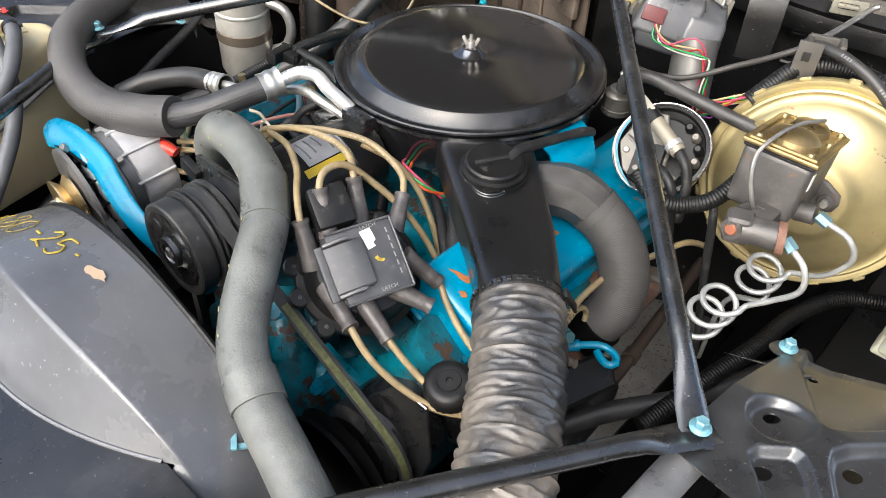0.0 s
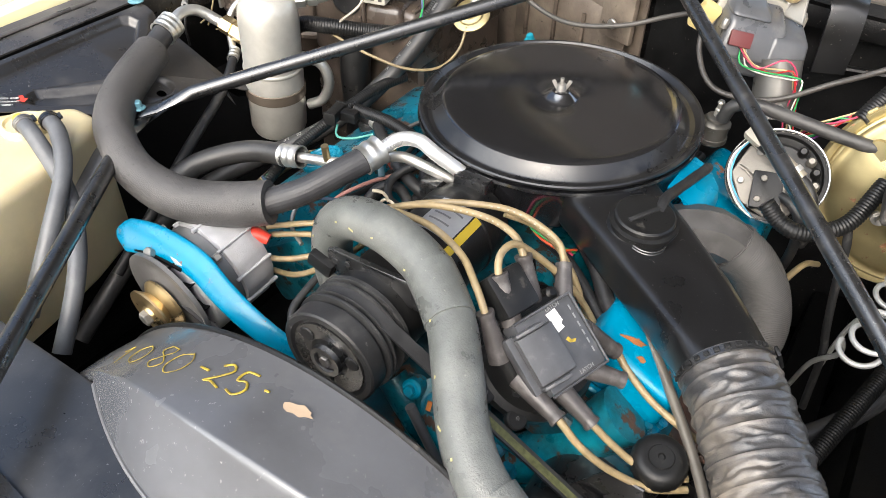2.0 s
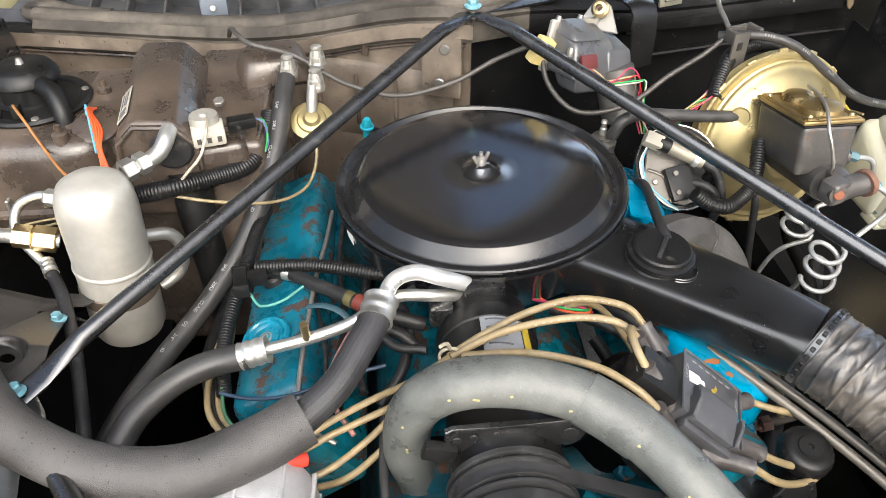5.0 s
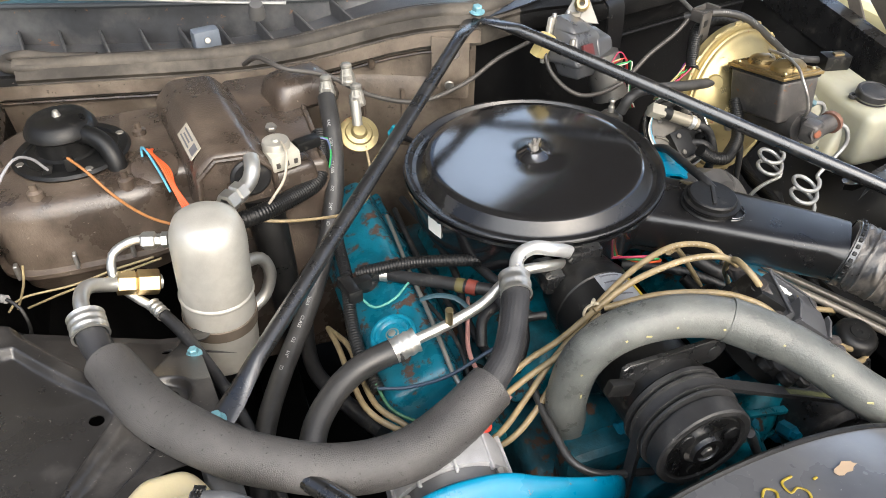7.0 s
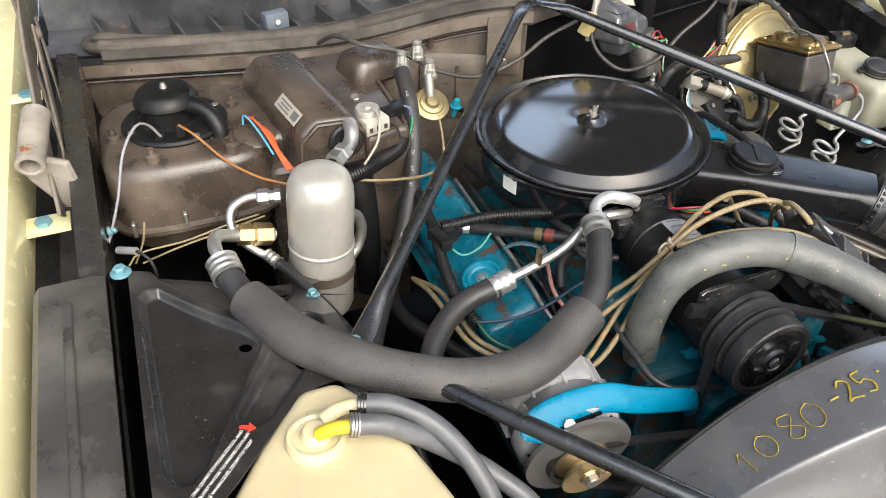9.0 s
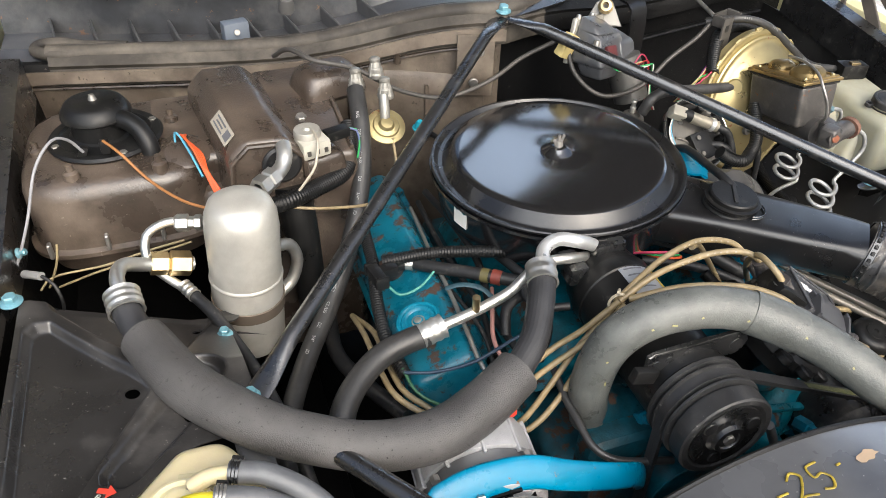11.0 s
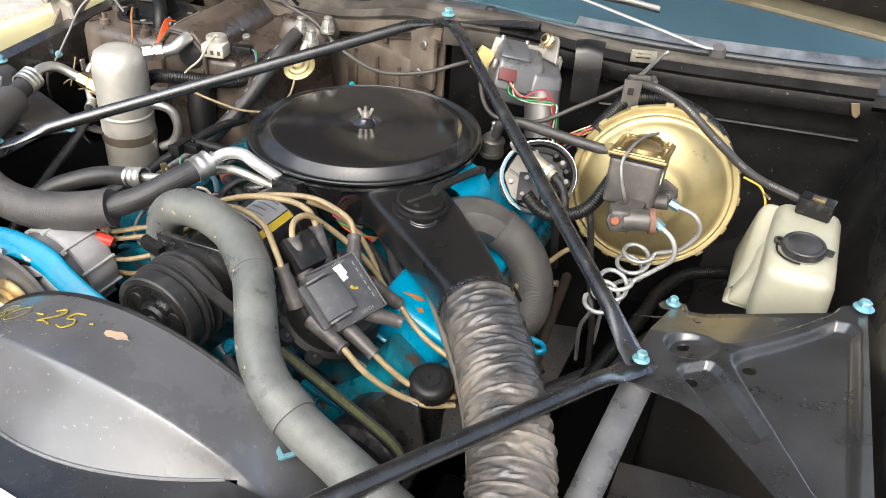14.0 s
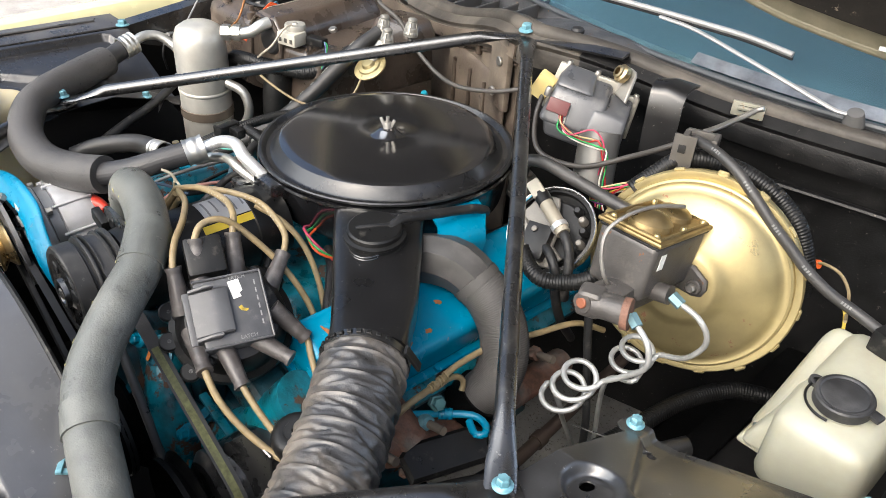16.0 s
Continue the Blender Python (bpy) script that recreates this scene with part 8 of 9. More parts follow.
wmb = thing("wiper_bracket", "black painted bracket beside the wiper motor", "bracket", (0.28, 0.3, 1.0))
part("arm", sheet([[(0.25, 0.345, 1.1), (0.27, 0.353, 1.104), (0.302, 0.366, 1.1)], [(0.255, 0.315, 1.108), (0.277, 0.325, 1.112), (0.309, 0.335, 1.106)], [(0.262, 0.29, 1.106), (0.284, 0.3, 1.11), (0.313, 0.31, 1.1)], [(0.267, 0.28, 1.094), (0.288, 0.29, 1.096), (0.315, 0.301, 1.086)], [(0.269, 0.277, 1.06), (0.29, 0.286, 1.06), (0.317, 0.298, 1.055)], [(0.271, 0.276, 1.0), (0.292, 0.285, 1.0), (0.316, 0.296, 1.0)]], 0.004), black_enamel, wmb, angle=60)
plate = thing("firewall_plate", "black steel plate under the cowl brace", "bracket", (0.1, 0.3, 1.09))
part("plate", sheet([[(0.0, 0.27, 1.108), (0.17, 0.335, 1.11)], [(0.0, 0.30, 1.114), (0.17, 0.355, 1.116)], [(0.0, 0.318, 1.08), (0.17, 0.37, 1.08)]], 0.004), black_satin, plate)
for k, (z, dy) in enumerate(((1.035, 0.0), (1.0, -0.004), (0.95, -0.008))):
    solo("firewall_bead", tube([(x, cowl_y(x) + 0.012 + dy, z + 0.012 * (1 - x)) for x in [0.3 + 0.05 * i for i in range(11)]], 0.008, 8, 0.03, flat=0.6), firewall_dust, "pressed bead in the dusty firewall", "bead", "firewall beads")
for x in (-0.40, -0.18, -0.06):
    solo("firewall_stud", solid_box(0.012, 0.012, 0.05, Matrix.Translation((x, cowl_y(x) - 0.012, cowl_z(x) - 0.045)), 0.003, 1), brown_case, "dusty steel stud below the cowl seal", "stud", "firewall studs")
fp = thing("bulkhead_cover", "dusty brown cover with bolts behind the engine", "panel", (-0.12, 0.27, 0.95))
part("panel", sheet([[(x, cowl_y(x) + dy, z) for x in [-0.3 + 0.03 * i for i in range(10)]] for dy, z in ((-0.004, 0.84), (-0.012, 0.86), (-0.016, 0.95), (-0.014, 0.985), (-0.006, 0.992))], 0.003), firewall_tan, fp, angle=50)
for x in (-0.27, -0.2, -0.13):
    part("panel_rib", solid_box(0.008, 0.008, 0.1, Matrix.Translation((x, cowl_y(x) - 0.018, 0.92)), 0.003), brown_case, fp)
part("ledge", tube([(x, cowl_y(x) - 0.006, cowl_z(x) - 0.06) for x in [-0.33 + 0.04 * i for i in range(9)]], 0.005, 8, 0.02, flat=0.6), brown_case, fp)
part("tall_plate", solid_box(0.07, 0.012, 0.12, Matrix.Translation((-0.05, 0.285, 1.02)) @ Matrix.Rotation(radians(-20), 4, "Z"), 0.004), firewall_tan, fp)
for x, z in ((-0.045, 1.05), (-0.055, 0.99)):
    part("bolt_head", disc(0.009, 0.006, axis_frame((x, 0.277, z), (-0.3, -1, 0)), 16), steel, fp)
part("square_box", solid_box(0.13, 0.1, 0.055, Matrix.Translation((-0.33, 0.285, 1.03)) @ Matrix.Rotation(0.25, 4, "Z"), 0.024, 3, (0.75, 0.75)), brown_case, fp)
part("small_bolt", disc(0.009, 0.008, axis_frame((-0.40, 0.16, 1.025), (0, -0.3, 1)), 6), steel, fp)

# blower wiring
hose("orange_wire", [(-0.697, 0.148, 1.04), (-0.675, 0.12, 1.03), (-0.64, 0.08, 1.0), (-0.60, 0.03, 0.99), (-0.56, 0.0, 0.985)], 0.0022, plain("orange_brown_wire", (0.3, 0.13, 0.04), 0.5), "orange-brown wire over the blower case", "wire")
for k in range(4):
    d = 0.003 * k
    hose("red_wire", [(-0.589 + d, 0.15, 1.03), (-0.584 + d * 0.4, 0.13, 1.04 - d * 0.7), (-0.572 + d * 1.2, 0.1, 1.03 - d), (-0.562 + d * 0.5, 0.07, 1.008), (-0.552 + d, 0.04, 0.985)], 0.0019, plain("orange_red_wire", (0.6, 0.085, 0.02), 0.45), "orange-red wire from the blower resistor", "wire", group="red wires")
hose("blue_wire", [(-0.597, 0.15, 1.02), (-0.595, 0.152, 1.035), (-0.588, 0.135, 1.036), (-0.576, 0.1, 1.02), (-0.566, 0.07, 1.0)], 0.0018, plain("light_blue_wire", (0.1, 0.35, 0.5), 0.45), "light blue wire from the blower resistor", "wire")
hose("grey_wire", [(-0.728, 0.150, 1.025), (-0.742, 0.140, 1.053), (-0.760, 0.120, 1.065), (-0.786, 0.090, 1.040), (-0.809, 0.060, 0.982), (-0.833, 0.040, 0.932), (-0.844, 0.030, 0.915)], 0.0022, plain("grey_wire_plastic", (0.25, 0.25, 0.26), 0.45), "grey wire beside the blower case", "wire")
hose("tan_vacuum_tube", [(-0.257, 0.125, 0.985), (-0.258, 0.1, 0.95), (-0.275, 0.06, 0.93), (-0.32, 0.02, 0.935), (-0.40, 0.0, 0.955), (-0.46, 0.0, 0.97)], 0.0024, tan_wire, "tan vacuum tube from the gold valve", "vacuum tube")

for k, pts in enumerate(([(-0.82, 0.03, 0.875), (-0.799, 0.04, 0.888), (-0.728, 0.042, 0.891), (-0.663, 0.038, 0.907), (-0.61, 0.03, 0.92)], [(-0.8, 0.05, 0.86), (-0.74, 0.044, 0.88), (-0.67, 0.04, 0.895), (-0.6, 0.03, 0.915)], [(-0.81, 0.04, 0.87), (-0.79, 0.04, 0.91), (-0.782, 0.045, 0.94)])):
    hose("straw_wire", pts, 0.0018, plain("straw_wire_plastic", (0.3, 0.24, 0.13), 0.5), "thin straw-coloured wire below the blower case", "wire", 8, group="straw wires")

stub = thing("vacuum_plug", "teal rubber vacuum plug on a black hose", "plug", (-0.181, 0.218, 0.94))
part("cap", lathe([(0, 0.012), (0.005, 0.011), (0.0075, 0.006), (0.0075, -0.012), (0.0055, -0.014), (0.0055, -0.03), (0, -0.03)], axis_frame((-0.181, 0.218, 0.948), (0.1, -0.25, 1)), 18), plain("teal_rubber", (0.02, 0.27, 0.36), 0.4), stub)
part("ring", lathe([(0.0075, -0.002), (0.0115, -0.0015), (0.012, 0.0), (0.0115, 0.0015), (0.0075, 0.002)], axis_frame((-0.181, 0.22, 0.942), (0.1, -0.25, 1)), 20), plain("teal_rubber", (0.02, 0.27, 0.36), 0.4), stub)
part("tail", tube([(-0.184, 0.226, 0.94), (-0.17, 0.24, 0.925), (-0.14, 0.245, 0.905), (-0.11, 0.23, 0.88)], 0.0055, 10), rubber, stub)

# wiper motor and booster wires
cols = (("pink_wire", (0.4, 0.04, 0.09)), ("tan_motor_wire", (0.4, 0.3, 0.15)), ("green_wire", (0.03, 0.2, 0.07)), ("red_motor_wire", (0.4, 0.02, 0.02)), ("white_wire", (0.45, 0.43, 0.38)))
rw = random.Random(12)


def tangle(pts, amount):
    """The same way with every inner point pushed a little aside."""
    return [pts[0]] + [tuple(c + rw.uniform(-amount, amount) for c in p) for p in pts[1:-1]] + [pts[-1]]


for k, (nm, c) in enumerate(cols):
    d = 0.004 * k
    hose("motor_wire", tangle([(0.165 + d, 0.195, 1.055), (0.18 + d, 0.175, 1.045 - d), (0.215, 0.175 + d, 1.035 - d), (0.245 + d, 0.18, 1.045 - d), (0.262 + d * 0.6, 0.19, 1.02), (0.27 + d * 0.6, 0.185, 0.97), (0.275 + d, 0.18, 0.93)], 0.008), 0.0013, plain(nm, c, 0.45), "thin coloured wire at the wiper motor", "wire", group="motor wires")
for k, (nm, c) in enumerate(cols + (("yellow_wire", (0.6, 0.45, 0.05)), ("purple_wire", (0.25, 0.05, 0.3)))):
    d = 0.004 * k
    hose("loom_wire", tangle([(0.378, 0.15, 1.045), (0.36, 0.13 + d * 0.5, 1.03 - d * 0.4), (0.335, 0.12 + d * 0.5, 1.01 - d * 0.5), (0.31, 0.12 + d * 0.5, 0.995 - d), (0.295, 0.13, 0.97)], 0.006), 0.0014, plain(nm, c, 0.45), "thin coloured wire out of the loom", "wire", group="loom wires")
for k, (nm, c) in enumerate((("pink_wire", (0.55, 0.05, 0.12)), ("green_wire", (0.03, 0.3, 0.08)), ("orange_red_wire", (0.6, 0.085, 0.02)))):
    d = 0.006 * k
    hose("carburettor_wire", [(0.03 + d, -0.19, 0.91), (0.05 + d, -0.215, 0.925 - d), (0.085 + d, -0.22, 0.92 - d), (0.11, -0.2 + d, 0.89)], 0.002, plain(nm, c, 0.45), "thin coloured wire beside the compressor", "wire", group="carburettor wires")
oc = thing("orange_connector", "orange wire connector behind the brake booster", "connector", (0.6, 0.22, 0.95))
hose("tan_wire", [(0.572, 0.295, 0.94), (0.59, 0.29, 0.95), (0.615, 0.285, 0.95), (0.637, 0.27, 0.94), (0.652, 0.235, 0.935), (0.665, 0.19, 0.945)], 0.0022, tan_wire, "tan wire behind the brake booster", "wire")
part("shell", tube([(0.566, 0.297, 0.937), (0.584, 0.292, 0.945)], 0.0065, 12), plain("orange_shell", (0.7, 0.12, 0.02), 0.45), oc)
part("lead", tube([(0.615, 0.225, 0.957), (0.65, 0.22, 0.945), (0.665, 0.2, 0.91), (0.65, 0.18, 0.86)], 0.0022, 8), plain("yellow_wire", (0.6, 0.45, 0.05), 0.45), oc)
zt = thing("cable_tie", "pale knotted cable tie round the leads", "cable tie", (-0.09, -0.33, 0.96))
part("band", tube([(-0.088 + 0.012 * math.cos(a), -0.335, 0.967 + 0.012 * math.sin(a)) for a in [i * 0.6 for i in range(11)]], 0.002, 6), plain("tie_plastic", (0.45, 0.4, 0.3), 0.5), zt)
part("tail", tube([(-0.088, -0.335, 0.978), (-0.092, -0.34, 0.992), (-0.1, -0.35, 0.998)], 0.0022, 6), plain("tie_plastic", (0.45, 0.4, 0.3), 0.5), zt)

# clutter between the valve covers
for pts, r, lab in (([(-0.2, 0.12, 0.87), (-0.19, 0.0, 0.88), (-0.185, -0.1, 0.875), (-0.2, -0.2, 0.86), (-0.19, -0.28, 0.85)], 0.006, "black rubber vacuum hose along the intake"),
                    ([(-0.22, 0.1, 0.865), (-0.225, -0.05, 0.87), (-0.215, -0.18, 0.865), (-0.23, -0.27, 0.87)], 0.0045, "black wire along the valve cover"),
                    ([(-0.16, -0.1, 0.89), (-0.15, -0.16, 0.9), (-0.13, -0.2, 0.89), (-0.14, -0.26, 0.87), (-0.17, -0.3, 0.85)], 0.0075, "black rubber hose in front of the intake"),
                    ([(-0.12, -0.18, 0.93), (-0.15, -0.2, 0.925), (-0.165, -0.225, 0.91), (-0.15, -0.25, 0.9), (-0.11, -0.26, 0.9)], 0.006, "black curled hose beside the compressor"),
                    ([(-0.26, -0.1, 0.875), (-0.245, -0.18, 0.88), (-0.235, -0.25, 0.875), (-0.24, -0.31, 0.86)], 0.003, "grey wire along the valve cover"),
                    ([(0.1, -0.1, 0.86), (0.14, -0.02, 0.86), (0.16, 0.08, 0.86), (0.17, 0.16, 0.87)], 0.008, "black rubber hose beside the intake"),
                    ([(0.396, 0.008, 0.945), (0.408, 0.003, 0.91), (0.418, 0.004, 0.845), (0.426, 0.005, 0.8), (0.435, 0.004, 0.756), (0.445, 0.002, 0.711), (0.455, 0.0, 0.6)], 0.0058, "black hose dropping beside the exhaust"),
                    ([(0.36, -0.3, 0.68), (0.42, -0.2, 0.7), (0.5, -0.1, 0.72), (0.58, 0.05, 0.74)], 0.014, "black hose low beside the chassis rail"),
                    ([(-0.36, -0.3, 0.8), (-0.4, -0.2, 0.78), (-0.42, -0.1, 0.76), (-0.4, 0.05, 0.76)], 0.012, "black hose low beside the valve cover")):
    hose("engine_hose", pts, r, rubber, lab, group="engine hoses")
hose("pale_lead", [(0.345, -0.31, 0.79), (0.345, -0.275, 0.826), (0.34, -0.209, 0.83), (0.332, -0.166, 0.832), (0.334, -0.094, 0.832), (0.352, -0.03, 0.83), (0.372, 0.039, 0.828), (0.39, 0.09, 0.8)], 0.0046, tan_wire, "tan spark plug lead over the rusty manifold", "spark plug lead", group="ignition leads")
cord = thing("lead_cord", "tan cord wound round a plug lead", "cord", (0.336, -0.19, 0.832))
spring = [(0.345, -0.275, 0.826), (0.34, -0.209, 0.83), (0.332, -0.166, 0.832)]
for k in range(6):
    mk2 = along(spring, 0.5 + 0.055 * k, 0.0, (0, -0.5, 1))
    part("turn", lathe([(0.0046, -0.0012), (0.0066, -0.001), (0.0066, 0.001), (0.0046, 0.0012)], mk2 @ Matrix.Rotation(radians(90), 4, "Y") @ Matrix.Rotation(0.25, 4, "X"), 18), tan_wire, cord)
hose("pale_lead", [(0.34, -0.209, 0.824), (0.336, -0.185, 0.822), (0.335, -0.165, 0.815), (0.338, -0.155, 0.802), (0.341, -0.16, 0.79)], 0.0042, tan_wire, "tan lead end curling down to a spark plug", "spark plug lead", group="ignition leads")
solo("head_bolt", lathe([(0, 0.012), (0.0078, 0.011), (0.009, 0.009), (0.009, 0.003), (0.0115, 0.002), (0.0115, -0.01), (0, -0.01)], axis_frame((0.342, -0.205, 0.795), (0.75, -0.3, 0.6)), 6), plain("greasy_teal", (0.06, 0.15, 0.16), 0.45, 0.2), "large teal bolt in the rusty manifold", "bolt")
hose("alternator_pipe", [(-0.165, -0.33, 0.865), (-0.167, -0.38, 0.853), (-0.166, -0.42, 0.846), (-0.163, -0.447, 0.84), (-0.148, -0.465, 0.833), (-0.121, -0.474, 0.825), (-0.06, -0.48, 0.81)], 0.0052, plain("dark_pipe_steel", (0.06, 0.06, 0.06), 0.4, 0.5), "bent dark steel pipe beside the radiator hose", "pipe")
pcvh = thing("breather_hose", "black rubber breather hose with a red clip", "hose", (-0.24, -0.14, 0.9))
part("hose_body", tube([(-0.287, -0.092, 0.891), (-0.262, -0.118, 0.897), (-0.225, -0.152, 0.906), (-0.189, -0.183, 0.911), (-0.145, -0.205, 0.906), (-0.11, -0.21, 0.895)], 0.0095, 14), rubber, pcvh, angle=80)
part("red_clip", tube([(-0.195, -0.178, 0.911), (-0.184, -0.187, 0.911)], 0.0112, 14), plain("dull_red_clip", (0.16, 0.03, 0.018), 0.6), pcvh, "dull red clip")
part("yellow_clip", tube([(-0.207, -0.168, 0.909), (-0.198, -0.176, 0.91)], 0.0108, 14), plain("olive_clip", (0.1, 0.085, 0.03), 0.6), pcvh)
hose("steel_line", [(-0.24, 0.08, 0.87), (-0.246, -0.005, 0.876), (-0.254, -0.09, 0.886), (-0.258, -0.172, 0.893), (-0.262, -0.25, 0.893), (-0.263, -0.31, 0.885), (-0.25, -0.345, 0.87), (-0.22, -0.36, 0.86)], 0.0033, plain("dull_line_steel", (0.3, 0.29, 0.27), 0.4, 0.7), "thin steel line along the valve cover", "pipe")
hose("pink_wire", [(-0.19, -0.17, 0.88), (-0.21, -0.22, 0.885), (-0.228, -0.271, 0.881), (-0.225, -0.31, 0.872), (-0.2, -0.35, 0.86)], 0.0032, plain("faded_pink_wire", (0.4, 0.2, 0.17), 0.5), "faded pink wire between the engine hoses", "wire")
hose("green_wire", [(-0.34, -0.13, 0.892), (-0.325, -0.15, 0.886), (-0.295, -0.148, 0.892), (-0.268, -0.13, 0.9)], 0.0019, plain("mint_wire", (0.08, 0.27, 0.22), 0.5), "mint green wire over the valve cover", "wire")
hose("blue_wire", [(-0.36, -0.285, 0.872), (-0.32, -0.3, 0.876), (-0.27, -0.31, 0.89), (-0.21, -0.3, 0.905), (-0.16, -0.29, 0.91)], 0.0024, plain("dark_blue_wire", (0.02, 0.04, 0.07), 0.5), "dark blue wire across the valve cover", "wire")
hose("green_wire", [(-0.36, -0.275, 0.87), (-0.352, -0.31, 0.86), (-0.33, -0.33, 0.85), (-0.3, -0.34, 0.84)], 0.0022, plain("dull_green_wire", (0.04, 0.12, 0.06), 0.45), "green wire below the wiring loom", "wire")
for d in (0.0, 0.014):
    hose("ignition_lead", [(-0.385, -0.08, 0.8), (-0.385 + d, -0.16, 0.835), (-0.385 + d, -0.23, 0.848), (-0.378 + d, -0.29, 0.845), (-0.35 + d, -0.325, 0.835), (-0.31, -0.34 - d, 0.82)], 0.0042, tan_wire, "tan spark plug lead below the wiring loom", "spark plug lead", group="ignition leads")
strap = thing("hose_strap", "blue-stained strap that ties hoses together", "strap", (-0.22, -0.17, 0.88))
part("band", tube([(-0.262, -0.165, 0.894), (-0.24, -0.172, 0.902), (-0.215, -0.185, 0.9), (-0.2, -0.2, 0.888)], 0.005, 8, flat=0.35), plain("stained_strap", (0.03, 0.07, 0.09), 0.6), strap)
hose("curled_hose", [(-0.2, -0.25, 0.86), (-0.19, -0.225, 0.885), (-0.165, -0.215, 0.895), (-0.14, -0.225, 0.893), (-0.12, -0.24, 0.88)], 0.008, rubber, "black curled rubber hose beside the compressor")
ringb = thing("lifting_eye", "dark steel lifting eye on the intake", "bracket", (-0.227, -0.293, 0.85))
part("eye", tube([(-0.227 + 0.012 * math.cos(a), -0.293 + 0.012 * math.sin(a), 0.862) for a in [i * 0.7 for i in range(10)]], 0.0035, 8), dark_steel, ringb)
part("foot", solid_box(0.02, 0.03, 0.03, Matrix.Translation((-0.227, -0.285, 0.84)), 0.004), dark_steel, ringb)
hose("bypass_rod", [(0.058, -0.5, 0.858), (0.104, -0.5, 0.77), (0.144, -0.5, 0.702), (0.165, -0.49, 0.66)], 0.0062, plain("dull_rod_steel", (0.14, 0.14, 0.145), 0.35, 0.6), "dull steel rod behind the drive belt", "rod")

shaft = thing("steering_shaft", "rusty brown steering shaft with a black rubber boot", "shaft", (0.34, 0.0, 0.55))
part("rod", tube([(0.316, 0.34, 0.562), (0.345, 0.03, 0.55), (0.354, -0.1, 0.545)], 0.0115, 14), plain("rusty_shaft", (0.085, 0.062, 0.05), 0.6, 0.3), shaft)
part("joint", tube([(0.3425, 0.055, 0.551), (0.3445, 0.035, 0.55)], 0.0145, 14), plain("rusty_shaft", (0.085, 0.062, 0.05), 0.6, 0.3), shaft)
part("boot", tube([(0.348, -0.03, 0.549), (0.352, -0.06, 0.547), (0.356, -0.13, 0.545), (0.362, -0.3, 0.55)], lambda s: 0.018 + 0.01 * min(1, max(0, s * 4)), 20), rubber, shaft, "black rubber boot")
solo("steering_gear", join(solid_box(0.1, 0.16, 0.12, Matrix.Translation((0.37, -0.42, 0.56)), 0.02, 3), tube([(0.37, -0.5, 0.56), (0.37, -0.36, 0.56)], 0.05, 20)), dark_steel, "steering gear box, coloured near-black for shade", "steering gear")
hm = material("dusty_hinge_steel", (0.14, 0.12, 0.1), 0.65, bump=0.3, dust=((0.26, 0.22, 0.17), 0.5, 12))
cast_hinge = material("dusty_cast_hinge", (0.26, 0.235, 0.2), 0.6, bump=0.3, dust=((0.34, 0.3, 0.24), 0.4, 14), chips=((0.22, 0.09, 0.03), 0.12, 40, 0.8))


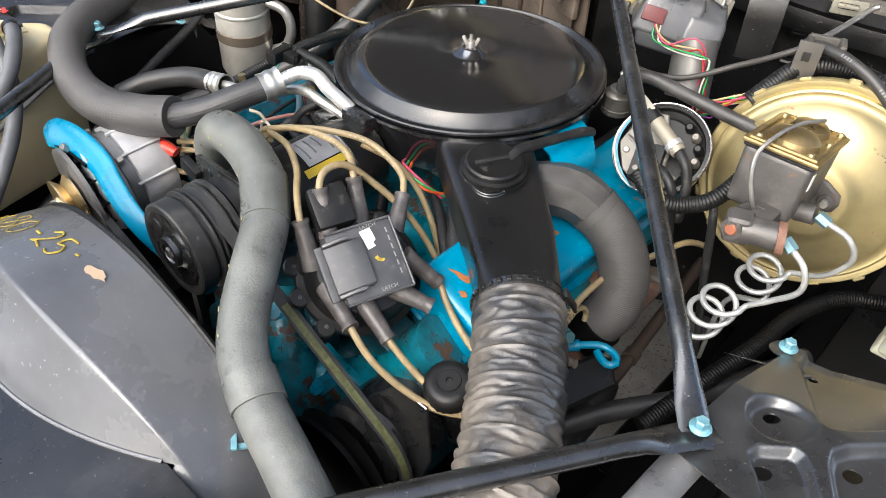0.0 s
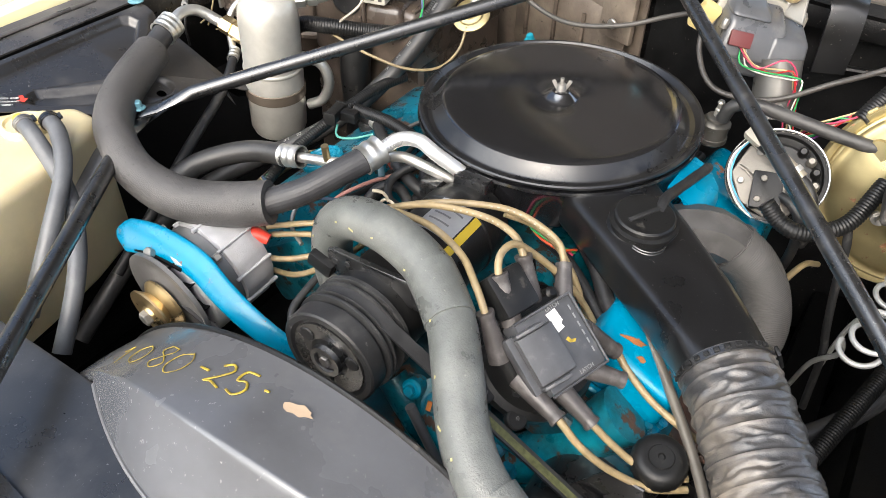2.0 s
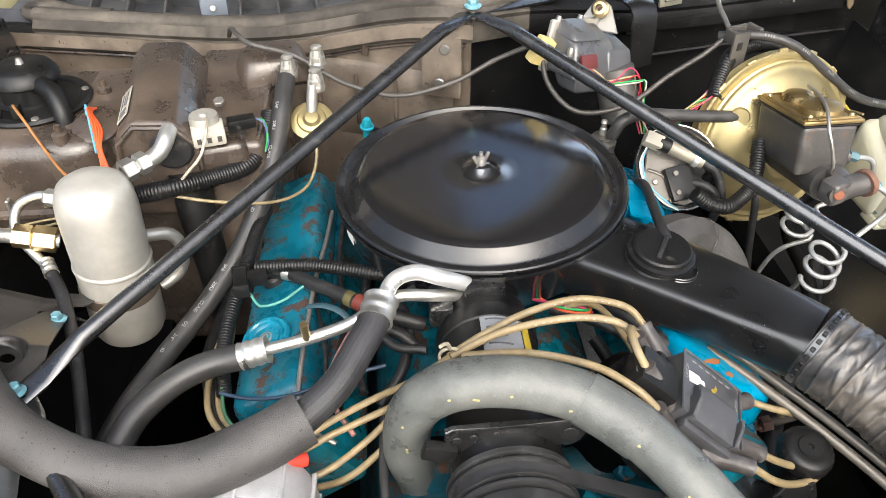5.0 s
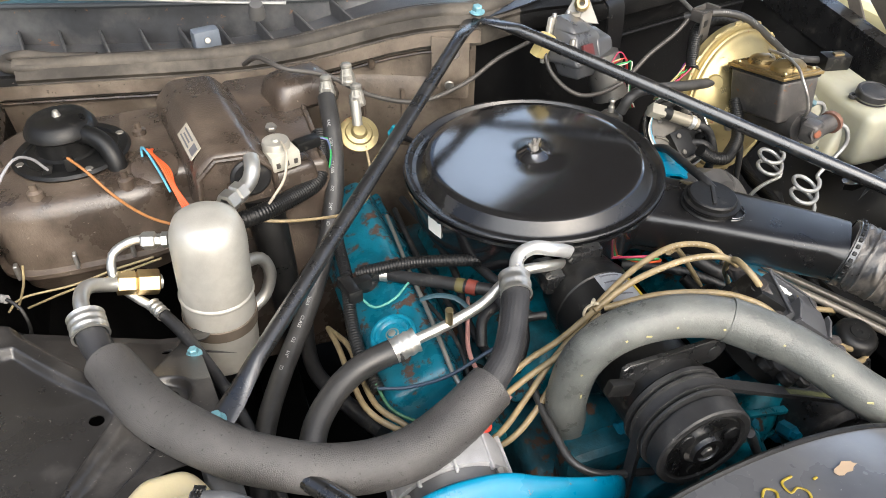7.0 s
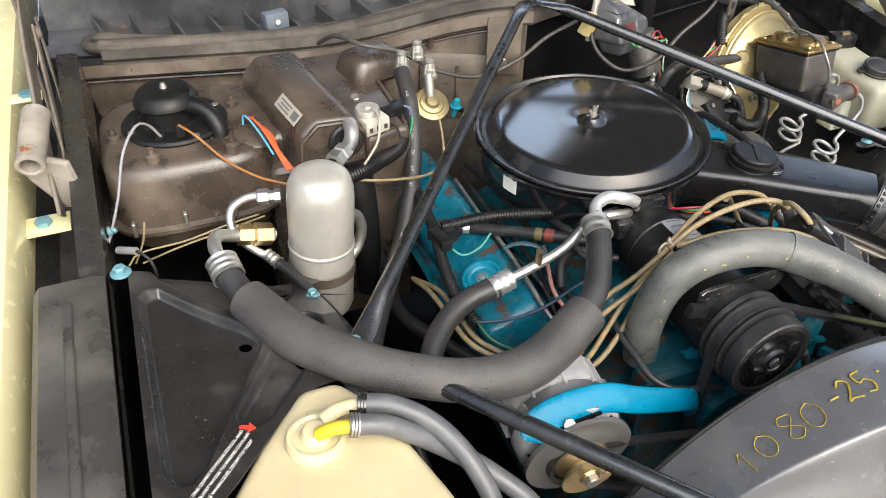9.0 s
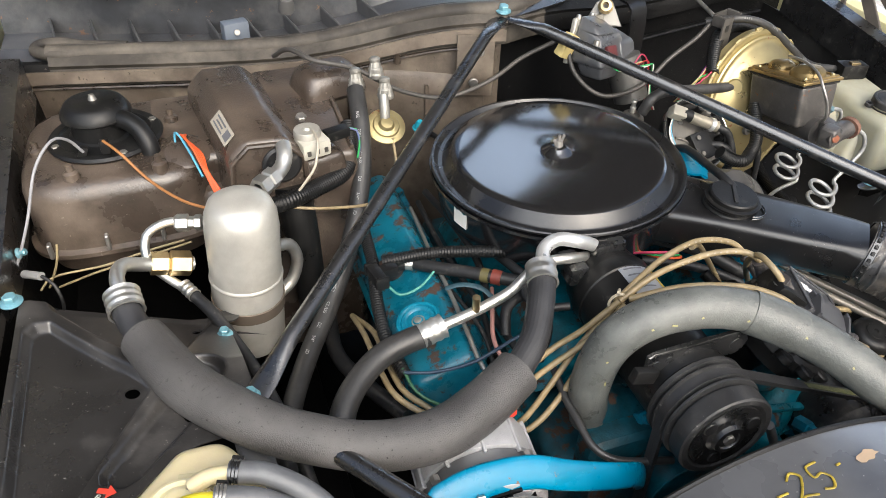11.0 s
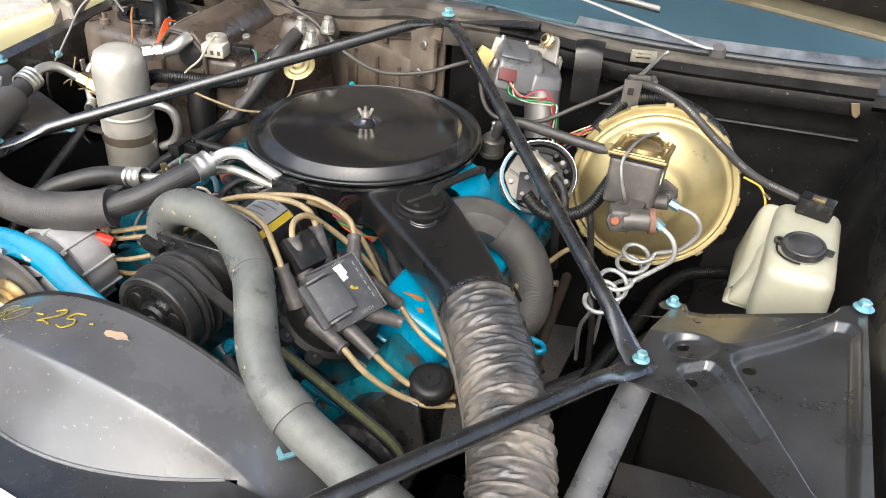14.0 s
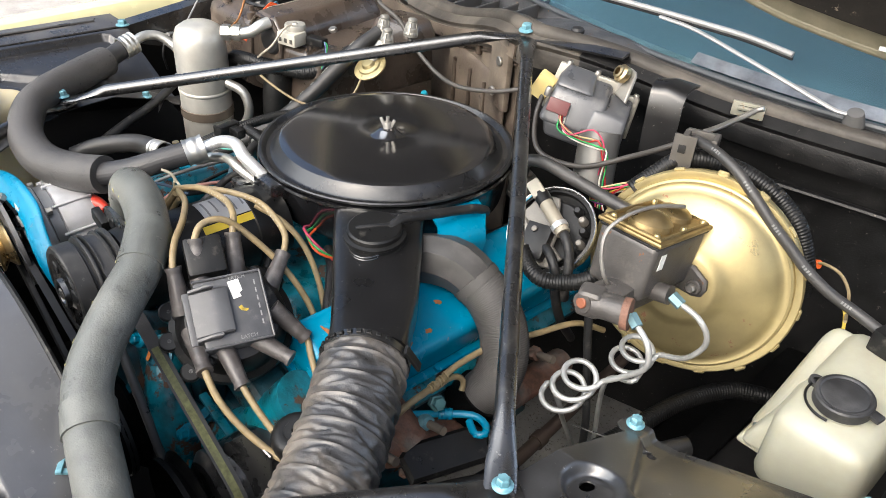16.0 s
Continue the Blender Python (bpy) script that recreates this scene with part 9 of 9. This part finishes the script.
def hood_hinge(side):
    """The hood hinge, built beside the wing with negative x and mirrored for the other one."""
    flip = Matrix.Diagonal((-side, 1, 1, 1))
    hinge = thing("hood_hinge", "dusty grey steel hood hinge beside the wing", "hinge", (side * 0.91, 0.15, 0.92), "hood hinges")

    def piece(name, bm, mat):
        bmesh.ops.transform(bm, matrix=flip, verts=bm.verts)
        part(name, bm, mat, hinge)

    mt = axis_frame((-0.9135, 0.098, 1.042), (-0.015, -0.1, -0.028))
    piece("spring_tube", lathe([(0.013, -0.02), (0.0135, 0.001), (0.016, 0.003), (0.0205, 0.002), (0.0215, -0.002), (0.0195, -0.012), (0.0205, -0.05), (0.021, -0.11), (0.0, -0.11)], mt, 28), cast_hinge)
    piece("cast_link", prism([(-0.933, 1.028), (-0.92, 1.038), (-0.9, 1.036), (-0.866, 1.02), (-0.862, 0.99), (-0.872, 0.955), (-0.882, 0.94), (-0.892, 0.942), (-0.908, 0.968), (-0.926, 1.0)], 0.016, Matrix.Translation((0, 0.14, 0)) @ Matrix.Rotation(radians(90), 4, "X"), 0.005), cast_hinge)
    piece("upper_tab", solid_box(0.05, 0.03, 0.005, Matrix.Translation((-0.918, 0.3, 1.057)), 0.002), body_yellow)
    piece("upper_bolt", lathe([(0, 0), (0.013, 0), (0.013, 0.006), (0, 0.008)], Matrix.Translation((-0.915, 0.3, 1.060)), 6), teal_zinc)
    piece("arm", prism([(0.08, 0.96), (0.12, 0.93), (0.2, 1.0), (0.34, 1.09), (0.5, 1.17), (0.48, 1.21), (0.3, 1.14), (0.16, 1.05)], 0.006, Matrix.Translation((-0.9, 0, 0)) @ Matrix(((0, 0, 1, 0), (1, 0, 0, 0), (0, 1, 0, 0), (0, 0, 0, 1)))), hm)
    piece("link", prism([(0.16, 0.91), (0.19, 0.9), (0.4, 1.13), (0.37, 1.15)], 0.005, Matrix.Translation((-0.885, 0, 0)) @ Matrix(((0, 0, 1, 0), (1, 0, 0, 0), (0, 1, 0, 0), (0, 0, 0, 1)))), hm)
    piece("stay_strip", tube([(-0.9, 0.388, 1.24), (-0.9, 0.39, 1.1), (-0.9, 0.375, 0.98), (-0.895, 0.33, 0.87)], 0.0085, 10, flat=0.35, up=(1, 0, 0)), hm)
    piece("stay_strip", tube([(-0.893, 0.54, 1.1), (-0.893, 0.53, 1.0), (-0.89, 0.47, 0.87)], 0.008, 10, flat=0.35, up=(1, 0, 0)), hm)
    for y, z in ((0.12, 0.95), (0.2, 0.93), (0.38, 1.13)):
        piece("rivet", lathe([(0, 0.008), (0.008, 0.006), (0.012, 0), (0, 0)], axis_frame((-0.88, y, z), (1, 0, 0)), 14), hm)
    piece("mount_tab", solid_box(0.09, 0.05, 0.006, Matrix.Translation((-0.935, 0.12, 0.922)), 0.002), body_yellow)
    piece("hinge_bolt", lathe([(0, 0), (0.013, 0), (0.013, 0.008), (0, 0.01)], Matrix.Translation((-0.929, 0.12, 0.925)), 6), teal_zinc)


hood_hinge(-1)
hood_hinge(1)

for at in ((-0.834, 0.045, 0.936),):
    bolt(at, (0.95, -0.2, 0.25), 0.0052, label="teal zinc-plated nut on the inner wing")
wire_end = thing("wire_connector", "small grey wire terminal on the inner wing", "connector", (-0.815, -0.005, 0.93))
part("shell", tube([(-0.826, 0.008, 0.925), (-0.812, -0.005, 0.93), (-0.8, -0.016, 0.934)], 0.006, 12), plain("terminal_grey", (0.25, 0.25, 0.24), 0.5), wire_end)
part("lead", tube([(-0.8, -0.016, 0.934), (-0.785, -0.03, 0.925), (-0.78, -0.04, 0.9), (-0.79, -0.03, 0.86)], 0.0025, 8), rubber, wire_end)

# pale printing along two of the leads
lead_print = plain("lead_print", (0.34, 0.3, 0.22), 0.6)
for wire in ([(0.085, -0.34, 1.012), (0.04, -0.328, 1.008), (-0.03, -0.328, 0.993)], [(0.115, -0.287, 0.982), (0.06, -0.285, 0.995), (0.0, -0.298, 0.99)]):
    host = bpy.data.objects["ignition_lead.002" if wire[0][0] < 0.1 else "ignition_lead.003"]
    for k in range(9):
        part("print_bar", solid_box(0.0026, 0.0018, 0.0003, along(wire, 0.1 + 0.08 * k, 0.0043, (0.1, -0.8, 0.6)), 0), lead_print, host)
